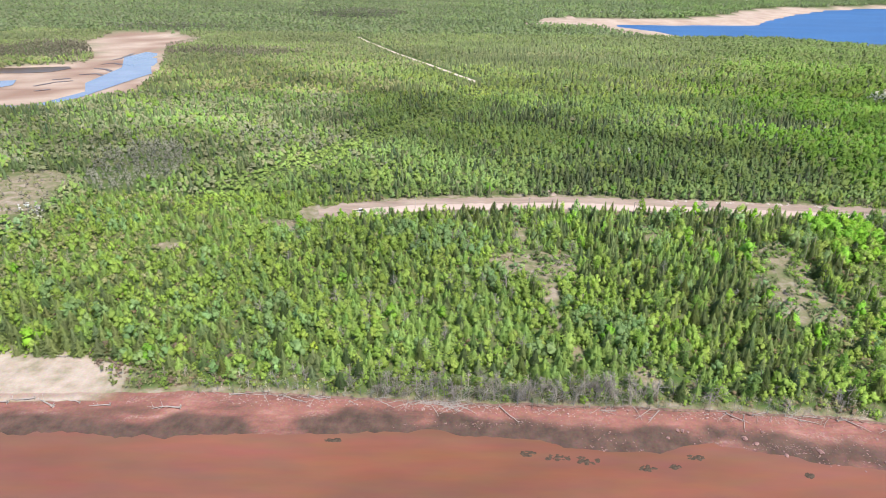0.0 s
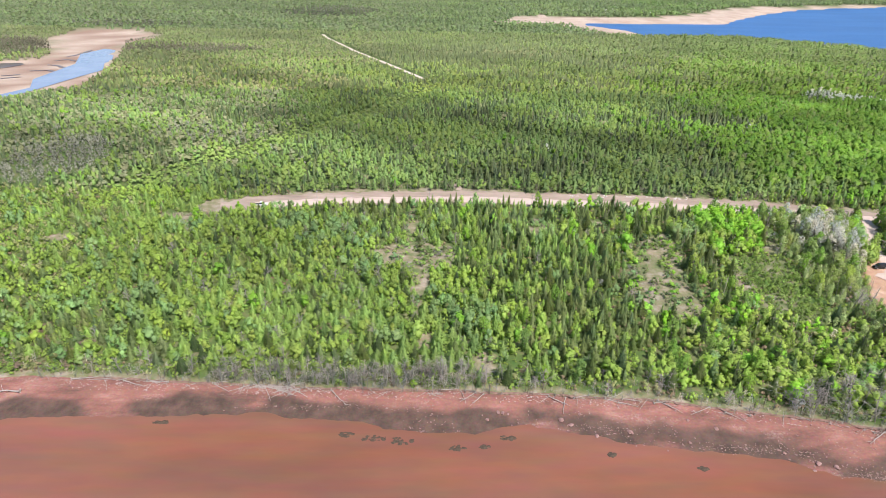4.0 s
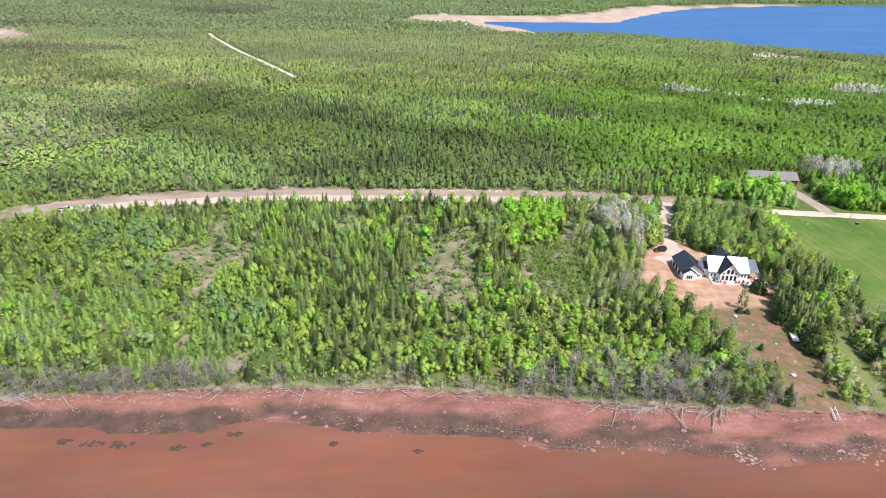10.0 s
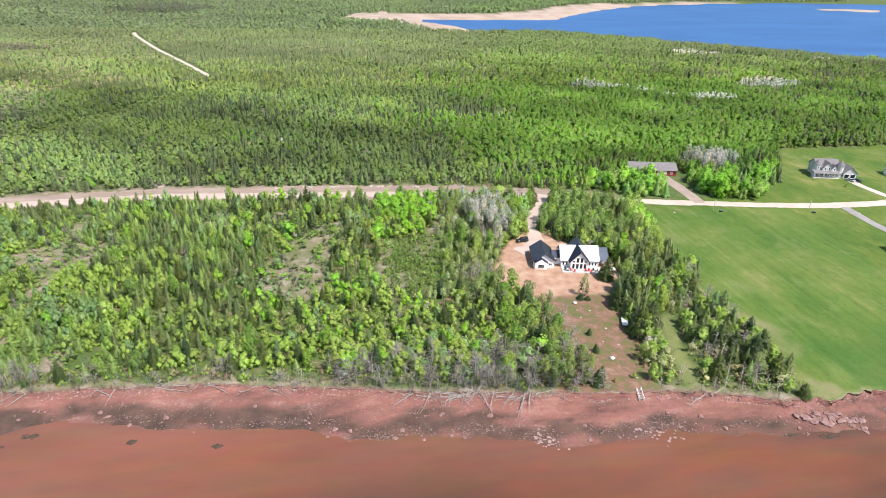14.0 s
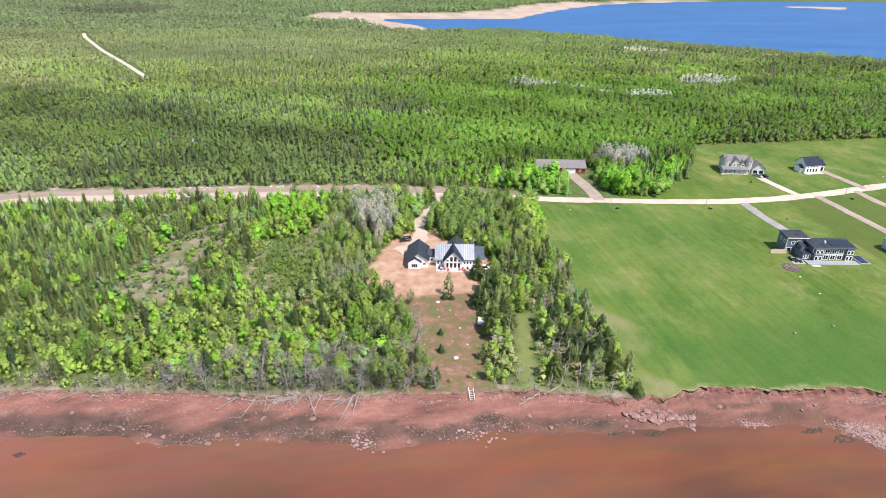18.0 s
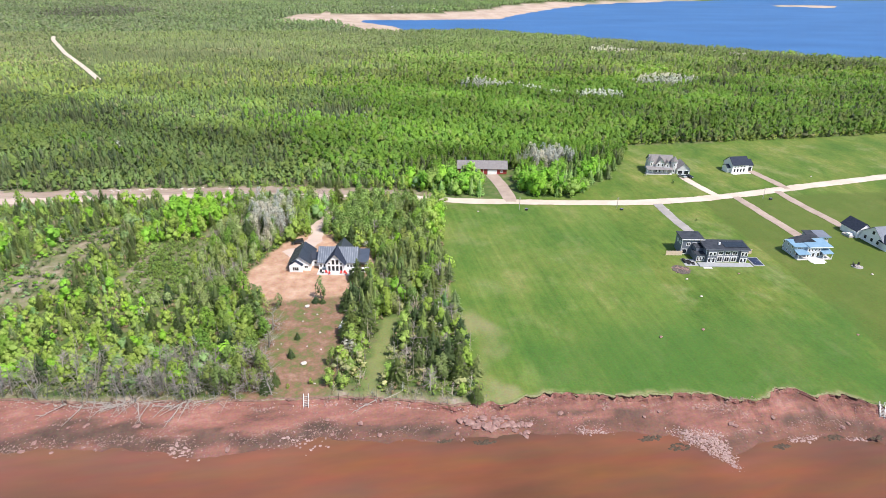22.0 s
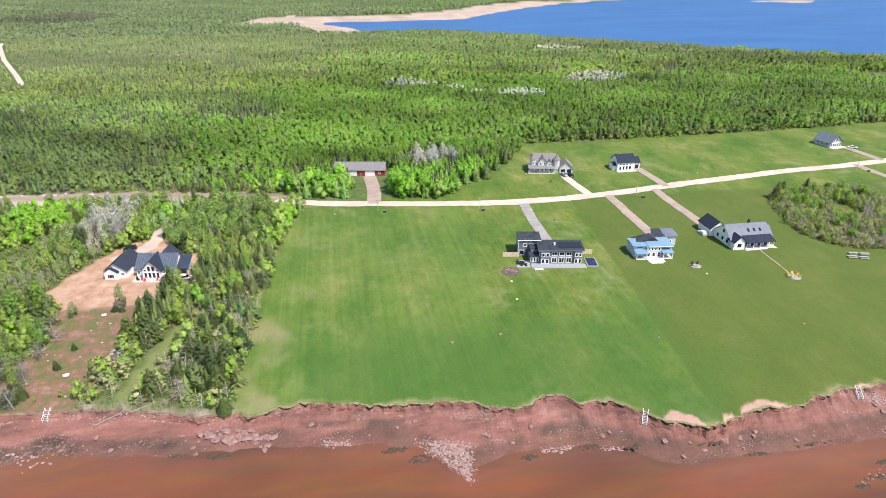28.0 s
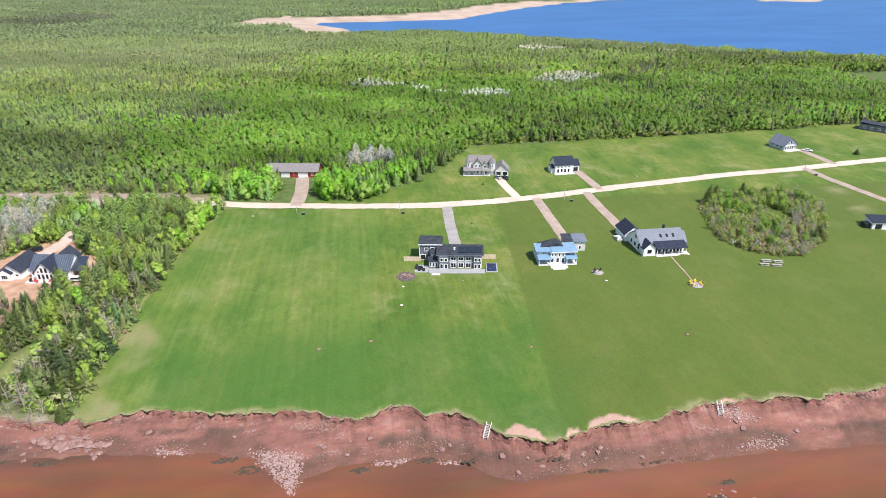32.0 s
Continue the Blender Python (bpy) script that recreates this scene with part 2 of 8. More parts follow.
def land_z(x, y):
    """The height of dry land."""
    x, y = np.asarray(x, float), np.asarray(y, float)
    z = 3.0 + 2.5 * smooth01((x - 220) / 180) * (1 - 0.5 * smooth01((y - 130) / 90))
    left = smooth01((-35 - x) / 40) * smooth01((175 - y) / 40)
    z = z - 1.3 * left - 0.9 * smooth01((60 - x) / 80) * smooth01((150 - y) / 25) * (1 - left)
    z = z + 0.25 * wave(x, y, 14, 1) + 0.12 * wave(x, y, 4, 2)
    for poly, soft, low in ((LAKE, 45, -1.2), (MARSH, 25, 0.35)):
        d = edge_distance(x, y, poly, True) * np.where(inside(x, y, poly), -1, 1)
        z = low + (z - low) * smooth01((d + 6) / soft)
    bar = np.hypot((x - 1390) / 120, (y - 1400) / 55)
    return np.maximum(z, 0.8 * (1 - bar) + 0.2 * wave(x, y, 20))


def ground_z(x, y):
    """Height of the ground sheet anywhere, cliff and beach with it."""
    x, y = np.asarray(x, float), np.asarray(y, float)
    c, w = coast_y(x), water_y(x)
    top = land_z(x, np.maximum(y, c))
    rag = np.interp(x, NX, NOISE[3])
    lip = np.interp(x, (-60, -20, 60, 250, 330), (5.0, 2.2, 1.5, 1.0, 0.9)) + 0.3 * rag
    foot = c - lip
    drop = np.interp(x, (-60, 0, 200, 300, 345), (0.5, 0.8, 1.1, 1.45, 1.1)) + 0.15 * rag
    fz = np.clip(top - drop, 0.3, np.maximum(0.35, (foot - w) * np.interp(x, (240, 320, 350), (0.30, 0.42, 0.56))))
    k = np.clip((y - foot) / lip, 0, 1)
    cliff = fz + (top - fz) * k ** 0.8
    u = np.clip((y - w) / np.maximum(foot - w, 0.5), -40, 1)
    beach = fz * np.where(u > 0, 0.8 * u + 0.2 * np.abs(u) ** 2.4, u * 0.6)
    beach = np.where(beach < 0, np.maximum(beach * 0.8, -3), beach) + 0.07 * wave(x, y, 2.5, 4) + 0.05 * wave(x, y, 0.9, 5)
    turf = top - 0.5 * smooth01((c + 1.6 - y) / 1.6) * smooth01((x - 255) / 8) * (0.4 + rag)
    return np.where(y >= c, turf, np.where(y > foot, cliff + 0.25 * wave(x, y, 1.6, 3) * (1 - k) * k * 4, beach))


# ---- ground sheet ----
def grow(a, step, factor, end):
    out = []
    while (end > a) == (step > 0) and abs(end - a) > abs(step):
        a += step
        out.append(a)
        step *= factor
    return out + [end]


xs = np.array(grow(-130, -2.5, 1.12, -3500)[::-1] + list(np.arange(-130, 250, 2.0)) + list(np.arange(250, 470, 0.65)) + grow(470, 1.5, 1.08, 4000))
below = [-1500, -500, -200, -100, -60, -40, -30, -24, -20, -17, -14.5, -12.5, -11, -9.5, -8, -7, -6, -5, -4.2, -3.4, -2.8, -2.2, -1.8, -1.4, -1.05, -0.75, -0.5, -0.25]
above = list(np.arange(0, 8, 0.8)) + list(np.arange(8, 60, 2.0)) + list(np.arange(60, 200, 2.8)) + grow(200, 3, 1.05, 4300)
vs = np.array(below + above)
GX = np.repeat(xs[:, None], len(vs), 1)
base = coast_y(xs)[:, None]
far = smooth01((vs - 40) / 160)[None, :]
GY = (base * (1 - far) + 100 * far) + vs[None, :]
GZ = ground_z(GX, GY)
# broken rock in the cliff face and the upper beach
for j, v in enumerate(vs):
    if -3.0 < v < -0.1:
        for i in np.where((xs > -60) & (xs < 475))[0]:
            pnt = Vector((GX[i, j], GY[i, j] * 1.3, GZ[i, j] * 2.0))
            k = (1.0 if v > -1.3 else 0.4) * (1.0 if xs[i] > 250 else 0.6)
            GY[i, j] += 0.55 * k * noise.noise(pnt * 0.7)
            GZ[i, j] += 0.30 * k * noise.noise(pnt * 0.9 + Vector((9, 3, 1))) + 0.14 * k * noise.noise(pnt * 2.6)
gv = np.stack([GX, GY, GZ], -1).reshape(-1, 3)
nx, ny = GX.shape
ii, jj = np.meshgrid(np.arange(nx - 1), np.arange(ny - 1), indexing="ij")
q = (ii * ny + jj).ravel()
gt = np.concatenate([np.stack([q, q + ny, q + ny + 1], 1), np.stack([q, q + ny + 1, q + 1], 1)])


def ground_masks(x, y):
    """Shares of lawn, bare red soil, beach, and sand or pale grass."""
    c = coast_y(x)
    lawn = inside(x + 0.6 * wave(x, y, 3), y, FIELD) & (y > c)
    lawn |= (np.abs(x - 232.3 - (y - 98) * 0.25) < 2.2) & (y < 134) & (y > c)
    soil = inside(x + wave(x, y, 3), y + wave(y, x, 3), YARD).astype(float)
    heath = np.zeros(np.shape(x))
    for (cx, cy), rx, ry in CLEARINGS:
        heath = np.maximum(heath, 0.95 * smooth01((1.25 - np.hypot((x - cx) / rx, (y - cy) / ry) + 0.3 * wave(x, y, 4)) / 0.5))
    road_d = edge_distance(x, y, ROUGH_MID)
    heath = np.maximum(heath, 0.85 * smooth01((12.5 + 1.5 * wave(x, y, 4) - road_d) / 2.5))
    for poly in HEATHS:
        heath = np.maximum(heath, (0.5 + 0.45 * smooth01(0.5 + wave(x, y, 6, 7))) * inside(x + 1.2 * wave(x, y, 3), y + 1.2 * wave(y, x, 3), poly))
    heath = np.maximum(heath, 0.5 * inside(x, y, SHRUBLAND) * smooth01(0.5 + wave(x, y, 5, 4)))
    beach = (y < c - 0.05).astype(float)
    sand = np.zeros(np.shape(x))
    dl = edge_distance(x, y, LAKE, True)
    sand = np.maximum(sand, smooth01((34 - dl + 10 * wave(x, y, 25)) / 8) * (x < 1200))
    sand = np.maximum(sand, smooth01((11 - edge_distance(x, y, MARSH, True) * np.where(inside(x, y, MARSH), -1, 1)) / 12))
    sand = np.maximum(sand, inside(x + 12 * wave(x, y, 30), y + 8 * wave(y, x, 20), FLATS))
    sand = np.maximum(sand, smooth01((1.1 - np.hypot((x - 1390) / 120, (y - 1400) / 55)) * 5))
    dune = 0.95 * smooth01((-74 - x + 6 * wave(x, y, 6)) / 14) * smooth01((141 + (-80 - x) * 0.1 - y + 3 * wave(x, y, 5)) / 5) * (y >= c - 3)
    w = water_y(x)
    patch = wave(x, y, 7, 8) + 0.6 * wave(x, y, 3, 9) + 0.5 * wave(x, y * 2, 16, 3)
    wet = smooth01((w + 5.5 + 2.0 * smooth01((190 - x) / 60) - y + 2.5 * patch) / 3) * smooth01((0.30 + patch * 1.1 + 0.5 * smooth01((190 - x) / 60)) / 0.4) * (y < c - 2.2)
    u_ = (y - w) / np.maximum(c - 1.5 - w, 1)
    pool = wave(x, y * 3.2, 13, 21) + 0.55 * wave(x, y * 2.2, 5, 22) + 0.3 * wave(x, y * 2, 2, 23)
    wet = np.maximum(wet, (0.6 + 0.35 * smooth01((x - 60) / 60)) * smooth01((pool - 0.22) / 0.3) * smooth01((0.80 - u_ + 0.2 * wave(x, y, 9, 4)) / 0.2) * smooth01((u_ + 0.25) / 0.1) * (y < c - 1.8))
    ledge = wave(x, y * 3.6, 17, 61) + 0.6 * wave(x, y * 2.6, 6, 62) + 0.35 * wave(x, y * 2, 2.2, 63)
    wet = np.maximum(wet, 0.95 * smooth01((ledge - 0.06) / 0.16) * smooth01((0.66 - u_) / 0.2) * smooth01((u_ - 0.02) / 0.15) * smooth01((x - 235) / 20) * (y < c - 1.8))
    edge = smooth01((2.2 - edge_distance(x, y, FIELD, True) + 0.8 * wave(x, y, 4)) / 3) * (x < 290)
    edge = np.maximum(edge, 0.8 * smooth01((274 + 6 * wave(x, y, 5, 2) + 4 * wave(x, y, 2, 3) + 0.1 * (y - 100) - x) / 12) * smooth01((146 - y + 12 * wave(x, y, 6, 4)) / 26) * smooth01(0.6 + wave(x, y * 0.7, 3, 7)))
    edge = np.maximum(edge, smooth01((1.8 - (y - c) + wave(x, y, 3)) / 2.2))
    edge = edge * lawn
    edge = np.maximum(edge, 0.45 * (np.abs(x - 232.3 - (y - 98) * 0.25) < 2.2) * (y < 134) * (y > c))
    trodden = smooth01((1.6 - edge_distance(x, y, [(543, 230), (550, 218), (553, 203), (549, 187), (542, 172)])) / 1.2)
    edge = np.maximum(edge, 0.8 * trodden)
    lush = smooth01((128 - y + 6 * wave(x, y, 8)) / 20) * smooth01((395 - x + 8 * wave(x, y, 9)) / 22) * smooth01((x - 274 + 3 * wave(x, y, 5)) / 6) * lawn * (1 - edge)
    heath = np.maximum(heath, 0.9 * smooth01((4.0 - (y - c) + 1.5 * wave(x, y, 4)) / 3) * (y >= c - 0.01) * (x < 262) * (1 - dune))
    return lawn.astype(float), soil, np.maximum(beach - dune, 0), sand, dune, wet, heath, edge, 0.6 * lush


GROUND, n, l, p = material("ground")
co = n.new("ShaderNodeTexCoord").outputs["Object"]
a1, a2 = attr(n, "cover"), attr(n, "cover2")
s1, s2 = n.new("ShaderNodeSeparateColor"), n.new("ShaderNodeSeparateColor")
l.new(a1.outputs["Color"], s1.inputs[0])
l.new(a2.outputs["Color"], s2.inputs[0])
n1, n2, n3, n4 = (noise_node(n, l, s, 5, 0.6, co) for s in (0.03, 0.25, 1.6, 0.012))
scrub = ramp(n, ((0.32, (0.05, 0.095, 0.022)), (0.5, (0.085, 0.125, 0.033)), (0.68, (0.15, 0.142, 0.072))))
l.new(n2.outputs[0], scrub.inputs[0])
lawn_a = ramp(n, ((0.34, (0.058, 0.115, 0.015)), (0.47, (0.084, 0.138, 0.020)), (0.58, (0.124, 0.162, 0.030)), (0.72, (0.22, 0.215, 0.072))))
mw = noise_node(n, l, 0.05, 8, 0.68, co, (1.0, 0.6, 1.0))
l.new(mw.outputs[0], lawn_a.inputs[0])
soil_c = ramp(n, ((0.3, (0.30, 0.165, 0.105)), (0.55, (0.41, 0.265, 0.18)), (0.75, (0.49, 0.36, 0.265))))
l.new(n2.outputs[0], soil_c.inputs[0])
bn = noise_node(n, l, 0.11, 9, 0.72, co, (0.55, 1.5, 1.0))
beach_c = ramp(n, ((0.34, (0.108, 0.057, 0.045)), (0.45, (0.190, 0.089, 0.069)), (0.56, (0.240, 0.110, 0.086)), (0.68, (0.315, 0.172, 0.139))))
l.new(bn.outputs[0], beach_c.inputs[0])
sand_c = ramp(n, ((0.3, (0.33, 0.245, 0.185)), (0.7, (0.46, 0.37, 0.295))))
l.new(n1.outputs[0], sand_c.inputs[0])
dune_c = ramp(n, ((0.30, (0.27, 0.235, 0.16)), (0.46, (0.37, 0.305, 0.24)), (0.66, (0.45, 0.375, 0.31))))
l.new(n2.outputs[0], dune_c.inputs[0])
c = mix(n, l, s2.outputs[0], scrub.outputs[0], mix(n, l, attr(n, "mud").outputs["Fac"], sand_c.outputs[0], (0.25, 0.165, 0.12)))
c = mix(n, l, s2.outputs[1], c, dune_c.outputs[0])
stripe = noise_node(n, l, 0.9, 3, 0.6, co, (1.0, 0.035, 1.0))
dry = ramp(n, ((0.53, (0, 0, 0)), (0.72, (0.62, 0.62, 0.62))))
dn = noise_node(n, l, 0.085, 6, 0.62, co, (1.0, 0.8, 1.0))
l.new(dn.outputs[0], dry.inputs[0])
turf0 = mix(n, l, dry.outputs[0], lawn_a.outputs[0], (0.215, 0.225, 0.09))
turf = mix(n, l, 0.28, turf0, stripe.outputs[0], "SOFT_LIGHT")
fine_t = noise_node(n, l, 0.5, 7, 0.75, co, (1.0, 0.55, 1.0))
turf = mix(n, l, 0.55, turf, fine_t.outputs[0], "SOFT_LIGHT")
turf = mix(n, l, attr(n, "lot").outputs["Fac"], turf, mix(n, l, 0.75, turf, (0.078, 0.110, 0.019)))
plot_f = attr(n, "plot").outputs["Fac"]
mown = noise_node(n, l, 0.55, 2, 0.5, co, (1.0, 0.012, 1.0))
mown_r = ramp(n, ((0.42, (0.060, 0.135, 0.024)), (0.58, (0.105, 0.185, 0.036))))
l.new(mown.outputs[0], mown_r.inputs[0])
plot_m = n.new("ShaderNodeMath")
plot_m.operation = "MULTIPLY"
l.new(plot_f, plot_m.inputs[0])
plot_m.inputs[1].default_value = 0.32
turf = mix(n, l, plot_m.outputs[0], turf, mown_r.outputs[0])
c = mix(n, l, s1.outputs[0], c, turf)
c = mix(n, l, s1.outputs[1], c, soil_c.outputs[0])
c = mix(n, l, s1.outputs[2], c, beach_c.outputs[0])
talus = ramp(n, ((0.34, (0.10, 0.052, 0.041)), (0.46, (0.178, 0.083, 0.065)), (0.60, (0.236, 0.115, 0.09)), (0.72, (0.35, 0.215, 0.17))))
tn_ = noise_node(n, l, 0.16, 8, 0.7, co, (1.0, 1.6, 2.0))
l.new(tn_.outputs[0], talus.inputs[0])
c = mix(n, l, attr(n, "talus").outputs["Fac"], c, talus.outputs[0])
rub_a, rub_b = noise_node(n, l, 0.13, 5, 0.65, co, (0.6, 1.4, 1.0)), noise_node(n, l, 1.9, 4, 0.7, co)
rub_1, rub_2 = ramp(n, ((0.55, (0, 0, 0)), (0.64, (1, 1, 1)))), ramp(n, ((0.46, (0, 0, 0)), (0.64, (0.6, 0.6, 0.6))))
l.new(rub_a.outputs[0], rub_1.inputs[0])
l.new(rub_b.outputs[0], rub_2.inputs[0])
rub = mix(n, l, 1.0, mix(n, l, 1.0, rub_1.outputs[0], rub_2.outputs[0], "MULTIPLY"), s1.outputs[2], "MULTIPLY")
c = mix(n, l, rub, c, (0.40, 0.29, 0.255))
wet_c = ramp(n, ((0.35, (0.062, 0.041, 0.031)), (0.65, (0.115, 0.07, 0.054))))
l.new(n2.outputs[0], wet_c.inputs[0])
c = mix(n, l, s2.outputs[2], c, wet_c.outputs[0])
swash_c = ramp(n, ((0.38, (0.105, 0.053, 0.039)), (0.62, (0.185, 0.091, 0.066))))
l.new(bn.outputs[0], swash_c.inputs[0])
c = mix(n, l, attr(n, "swash").outputs["Fac"], c, swash_c.outputs[0])
path_c = ramp(n, ((0.35, (0.13, 0.15, 0.06)), (0.52, (0.24, 0.20, 0.13)), (0.68, (0.34, 0.29, 0.24))))
l.new(n2.outputs[0], path_c.inputs[0])
a3 = attr(n, "cover3")
s3 = n.new("ShaderNodeSeparateColor")
l.new(a3.outputs["Color"], s3.inputs[0])
c = mix(n, l, s3.outputs[0], c, path_c.outputs[0])
c = mix(n, l, s3.outputs[1], c, (0.22, 0.21, 0.10))
c = mix(n, l, s3.outputs[2], c, (0.045, 0.115, 0.018))
yard_c = ramp(n, ((0.34, (0.085, 0.125, 0.028)), (0.46, (0.14, 0.125, 0.055)), (0.54, (0.20, 0.115, 0.075)), (0.70, (0.30, 0.195, 0.14))))
yn = noise_node(n, l, 0.26, 7, 0.7, co)
l.new(yn.outputs[0], yard_c.inputs[0])
c = mix(n, l, attr(n, "yard").outputs["Fac"], c, yard_c.outputs[0])
c = mix(n, l, attr(n, "pocket").outputs["Fac"], c, mix(n, l, n2.outputs[0], (0.36, 0.225, 0.165), (0.46, 0.31, 0.24)))
c = mix(n, l, 0.45, c, n3.outputs["Color"], "SOFT_LIGHT")
l.new(c, p.inputs["Base Color"])
p.inputs["Roughness"].default_value = 0.9
p.inputs["Specular IOR Level"].default_value = 0.25
bump(n, l, p, n3.outputs[0], 0.5, 0.25)

ground = mass("ground", gv, gt, None, GROUND, "", "")
tagged(ground, "red-earth coast land with grass, scrub, cliff and beach", "ground", "", "structure")
ml, ms_, mb, msa, md, mw_, mh, me_, mu = ground_masks(gv[:, 0], gv[:, 1])
for nm, cols in (("cover", (ml, ms_, mb)), ("cover2", (msa, md, mw_)), ("cover3", (mh, me_, mu))):
    at_ = ground.data.attributes.new(nm, "FLOAT_COLOR", "POINT")
    at_.data.foreach_set("color", np.stack([*cols, np.ones(len(gv))], 1).astype(np.float32).ravel())
lot = smooth01((gv[:, 0] - 376.5 - 0.115 * (gv[:, 1] - 75) + 0.6 * wave(gv[:, 0], gv[:, 1], 9)) / 1.5) * (gv[:, 1] < 212)
plot = smooth01((331 + 0.1 * (gv[:, 1] - 83) - gv[:, 0] + 0.4 * wave(gv[:, 0], gv[:, 1], 9)) / 1.3) * (gv[:, 1] < 216)
ground.data.attributes.new("plot", "FLOAT", "POINT").data.foreach_set("value", plot.astype(np.float32))
rise = gv[:, 1] - water_y(gv[:, 0])
swash = 0.85 * smooth01((2.6 + 2.2 * smooth01((gv[:, 0] - 240) / 30) - rise + 1.6 * wave(gv[:, 0], gv[:, 1] * 2, 9, 51) + 0.8 * wave(gv[:, 0], gv[:, 1] * 2, 3.5, 52)) / 3.2) * (gv[:, 0] > 150)
ground.data.attributes.new("swash", "FLOAT", "POINT").data.foreach_set("value", swash.astype(np.float32))
pocket = np.zeros(len(gv))
for px_, wx_, dy_ in ((367.5, 4.5, 4.6), (389, 6.5, 3.2), (378.5, 2.2, 1.6), (420, 3.0, 1.6)):
    pocket = np.maximum(pocket, smooth01((dy_ * np.sqrt(np.clip(1 - ((gv[:, 0] - px_) / wx_) ** 2, 0, 1)) - (gv[:, 1] - coast_y(gv[:, 0])) + 0.5 * wave(gv[:, 0], gv[:, 1], 1.5)) / 0.8) * (np.abs(gv[:, 0] - px_) < wx_) * (gv[:, 1] > coast_y(gv[:, 0]) - 0.1))
ground.data.attributes.new("pocket", "FLOAT", "POINT").data.foreach_set("value", pocket.astype(np.float32))
ground.data.attributes.new("lot", "FLOAT", "POINT").data.foreach_set("value", lot.astype(np.float32))
yard = smooth01((2.0 - edge_distance(gv[:, 0], gv[:, 1], LOWER_YARD, True)) / 3) * 0.6 * (gv[:, 1] > coast_y(gv[:, 0]))
yard = np.maximum(yard * (gv[:, 0] < 229), inside(gv[:, 0] + wave(gv[:, 0], gv[:, 1], 2.5), gv[:, 1], LOWER_YARD) * (gv[:, 1] > coast_y(gv[:, 0])))
ground.data.attributes.new("yard", "FLOAT", "POINT").data.foreach_set("value", yard.astype(np.float32))
cliff_d = coast_y(gv[:, 0]) - gv[:, 1]
talus_m = smooth01((2.4 + 2.6 * smooth01((gv[:, 0] - 330) / 20) + 1.2 * wave(gv[:, 0], gv[:, 1], 6, 2) - cliff_d) / 2) * (cliff_d > 0) * (0.4 + 0.55 * smooth01((gv[:, 0] - 245) / 15))
ground.data.attributes.new("talus", "FLOAT", "POINT").data.foreach_set("value", talus_m.astype(np.float32))
mud = inside(gv[:, 0], gv[:, 1], MARSH) * smooth01(0.5 + 1.2 * wave(gv[:, 0], gv[:, 1], 18, 3) + 0.5 * wave(gv[:, 0], gv[:, 1], 6, 1))
ground.data.attributes.new("mud", "FLOAT", "POINT").data.foreach_set("value", mud.astype(np.float32))
flat = np.tile(jj.ravel() >= len(below), 2)
ground.data.polygons.foreach_set("use_smooth", flat)


# ---- water ----
def sheet(name, poly, z, mat, label, category="water"):
    ob = link_mesh(name, [(x, y, z) for x, y in poly], [range(len(poly))], mat)
    return tagged(ob, label, category, "", "structure")


SEA, n, l, p = material("silty_sea")
co = n.new("ShaderNodeTexCoord").outputs["Object"]
a = noise_node(n, l, 0.035, 5, 0.55, co, (0.45, 1.3, 1))
r = ramp(n, ((0.32, (0.065, 0.036, 0.022)), (0.45, (0.116, 0.048, 0.024)), (0.57, (0.185, 0.067, 0.028)), (0.70, (0.116, 0.055, 0.034))))
l.new(a.outputs[0], r.inputs[0])
deep = attr(n, "depth").outputs["Fac"]
r2 = ramp(n, ((0.0, (0.129, 0.073, 0.048)), (0.10, (0.185, 0.082, 0.052)), (0.28, (0.172, 0.065, 0.030)), (0.62, (0.086, 0.043, 0.023))))
l.new(deep, r2.inputs[0])
c = mix(n, l, 0.42, r.outputs[0], r2.outputs[0])
c = mix(n, l, attr(n, "silt").outputs["Fac"], c, (0.27, 0.118, 0.085))
streak = noise_node(n, l, 0.16, 5, 0.6, co, (0.35, 1.8, 1))
c = mix(n, l, 0.30, c, streak.outputs["Color"], "SOFT_LIGHT")
l.new(c, p.inputs["Base Color"])
p.inputs["Roughness"].default_value = 0.30
p.inputs["Specular IOR Level"].default_value = 0.3
w = noise_node(n, l, 1.4, 3, 0.6, co, (0.5, 1.4, 1))
bump(n, l, p, w.outputs[0], 0.12, 0.05)
LAKEW, n, l, p = material("sky_tinted_lake")
co = n.new("ShaderNodeTexCoord").outputs["Object"]
a = noise_node(n, l, 0.006, 3, 0.5, co, (1, 3, 1))
# blue of the reflected sky, put into the water's base colour
r = ramp(n, ((0.3, (0.018, 0.085, 0.235)), (0.7, (0.034, 0.125, 0.31))))
l.new(a.outputs[0], r.inputs[0])
l.new(r.outputs[0], p.inputs["Base Color"])
p.inputs["Roughness"].default_value = 0.4
p.inputs["Specular IOR Level"].default_value = 0.12
w = noise_node(n, l, 0.5, 3, 0.6, co)
bump(n, l, p, w.outputs[0], 0.5, 0.3)
# the pond's pale sky reflection is part of its base colour
PONDW = surface("sky_tinted_pond_water", (0.13, 0.17, 0.27), (0.19, 0.23, 0.33), 0.03, 0.2)
CREEK = surface("brown_creek_water", (0.07, 0.04, 0.03), (0.11, 0.06, 0.045), 0.1, 0.3)
sx = np.array(grow(-200, -8, 1.3, -3500)[::-1] + list(np.arange(-200, 500, 3.0)) + grow(500, 8, 1.3, 4000))
so = np.array([8, 4, 2, 0, -1.5, -3, -5, -8, -12, -17, -23, -30, -40, -60, -100, -300, -2000])
SX, SO = np.meshgrid(sx, so, indexing="ij")
SY = np.minimum(water_y(SX) + SO, coast_y(SX) - 0.2)
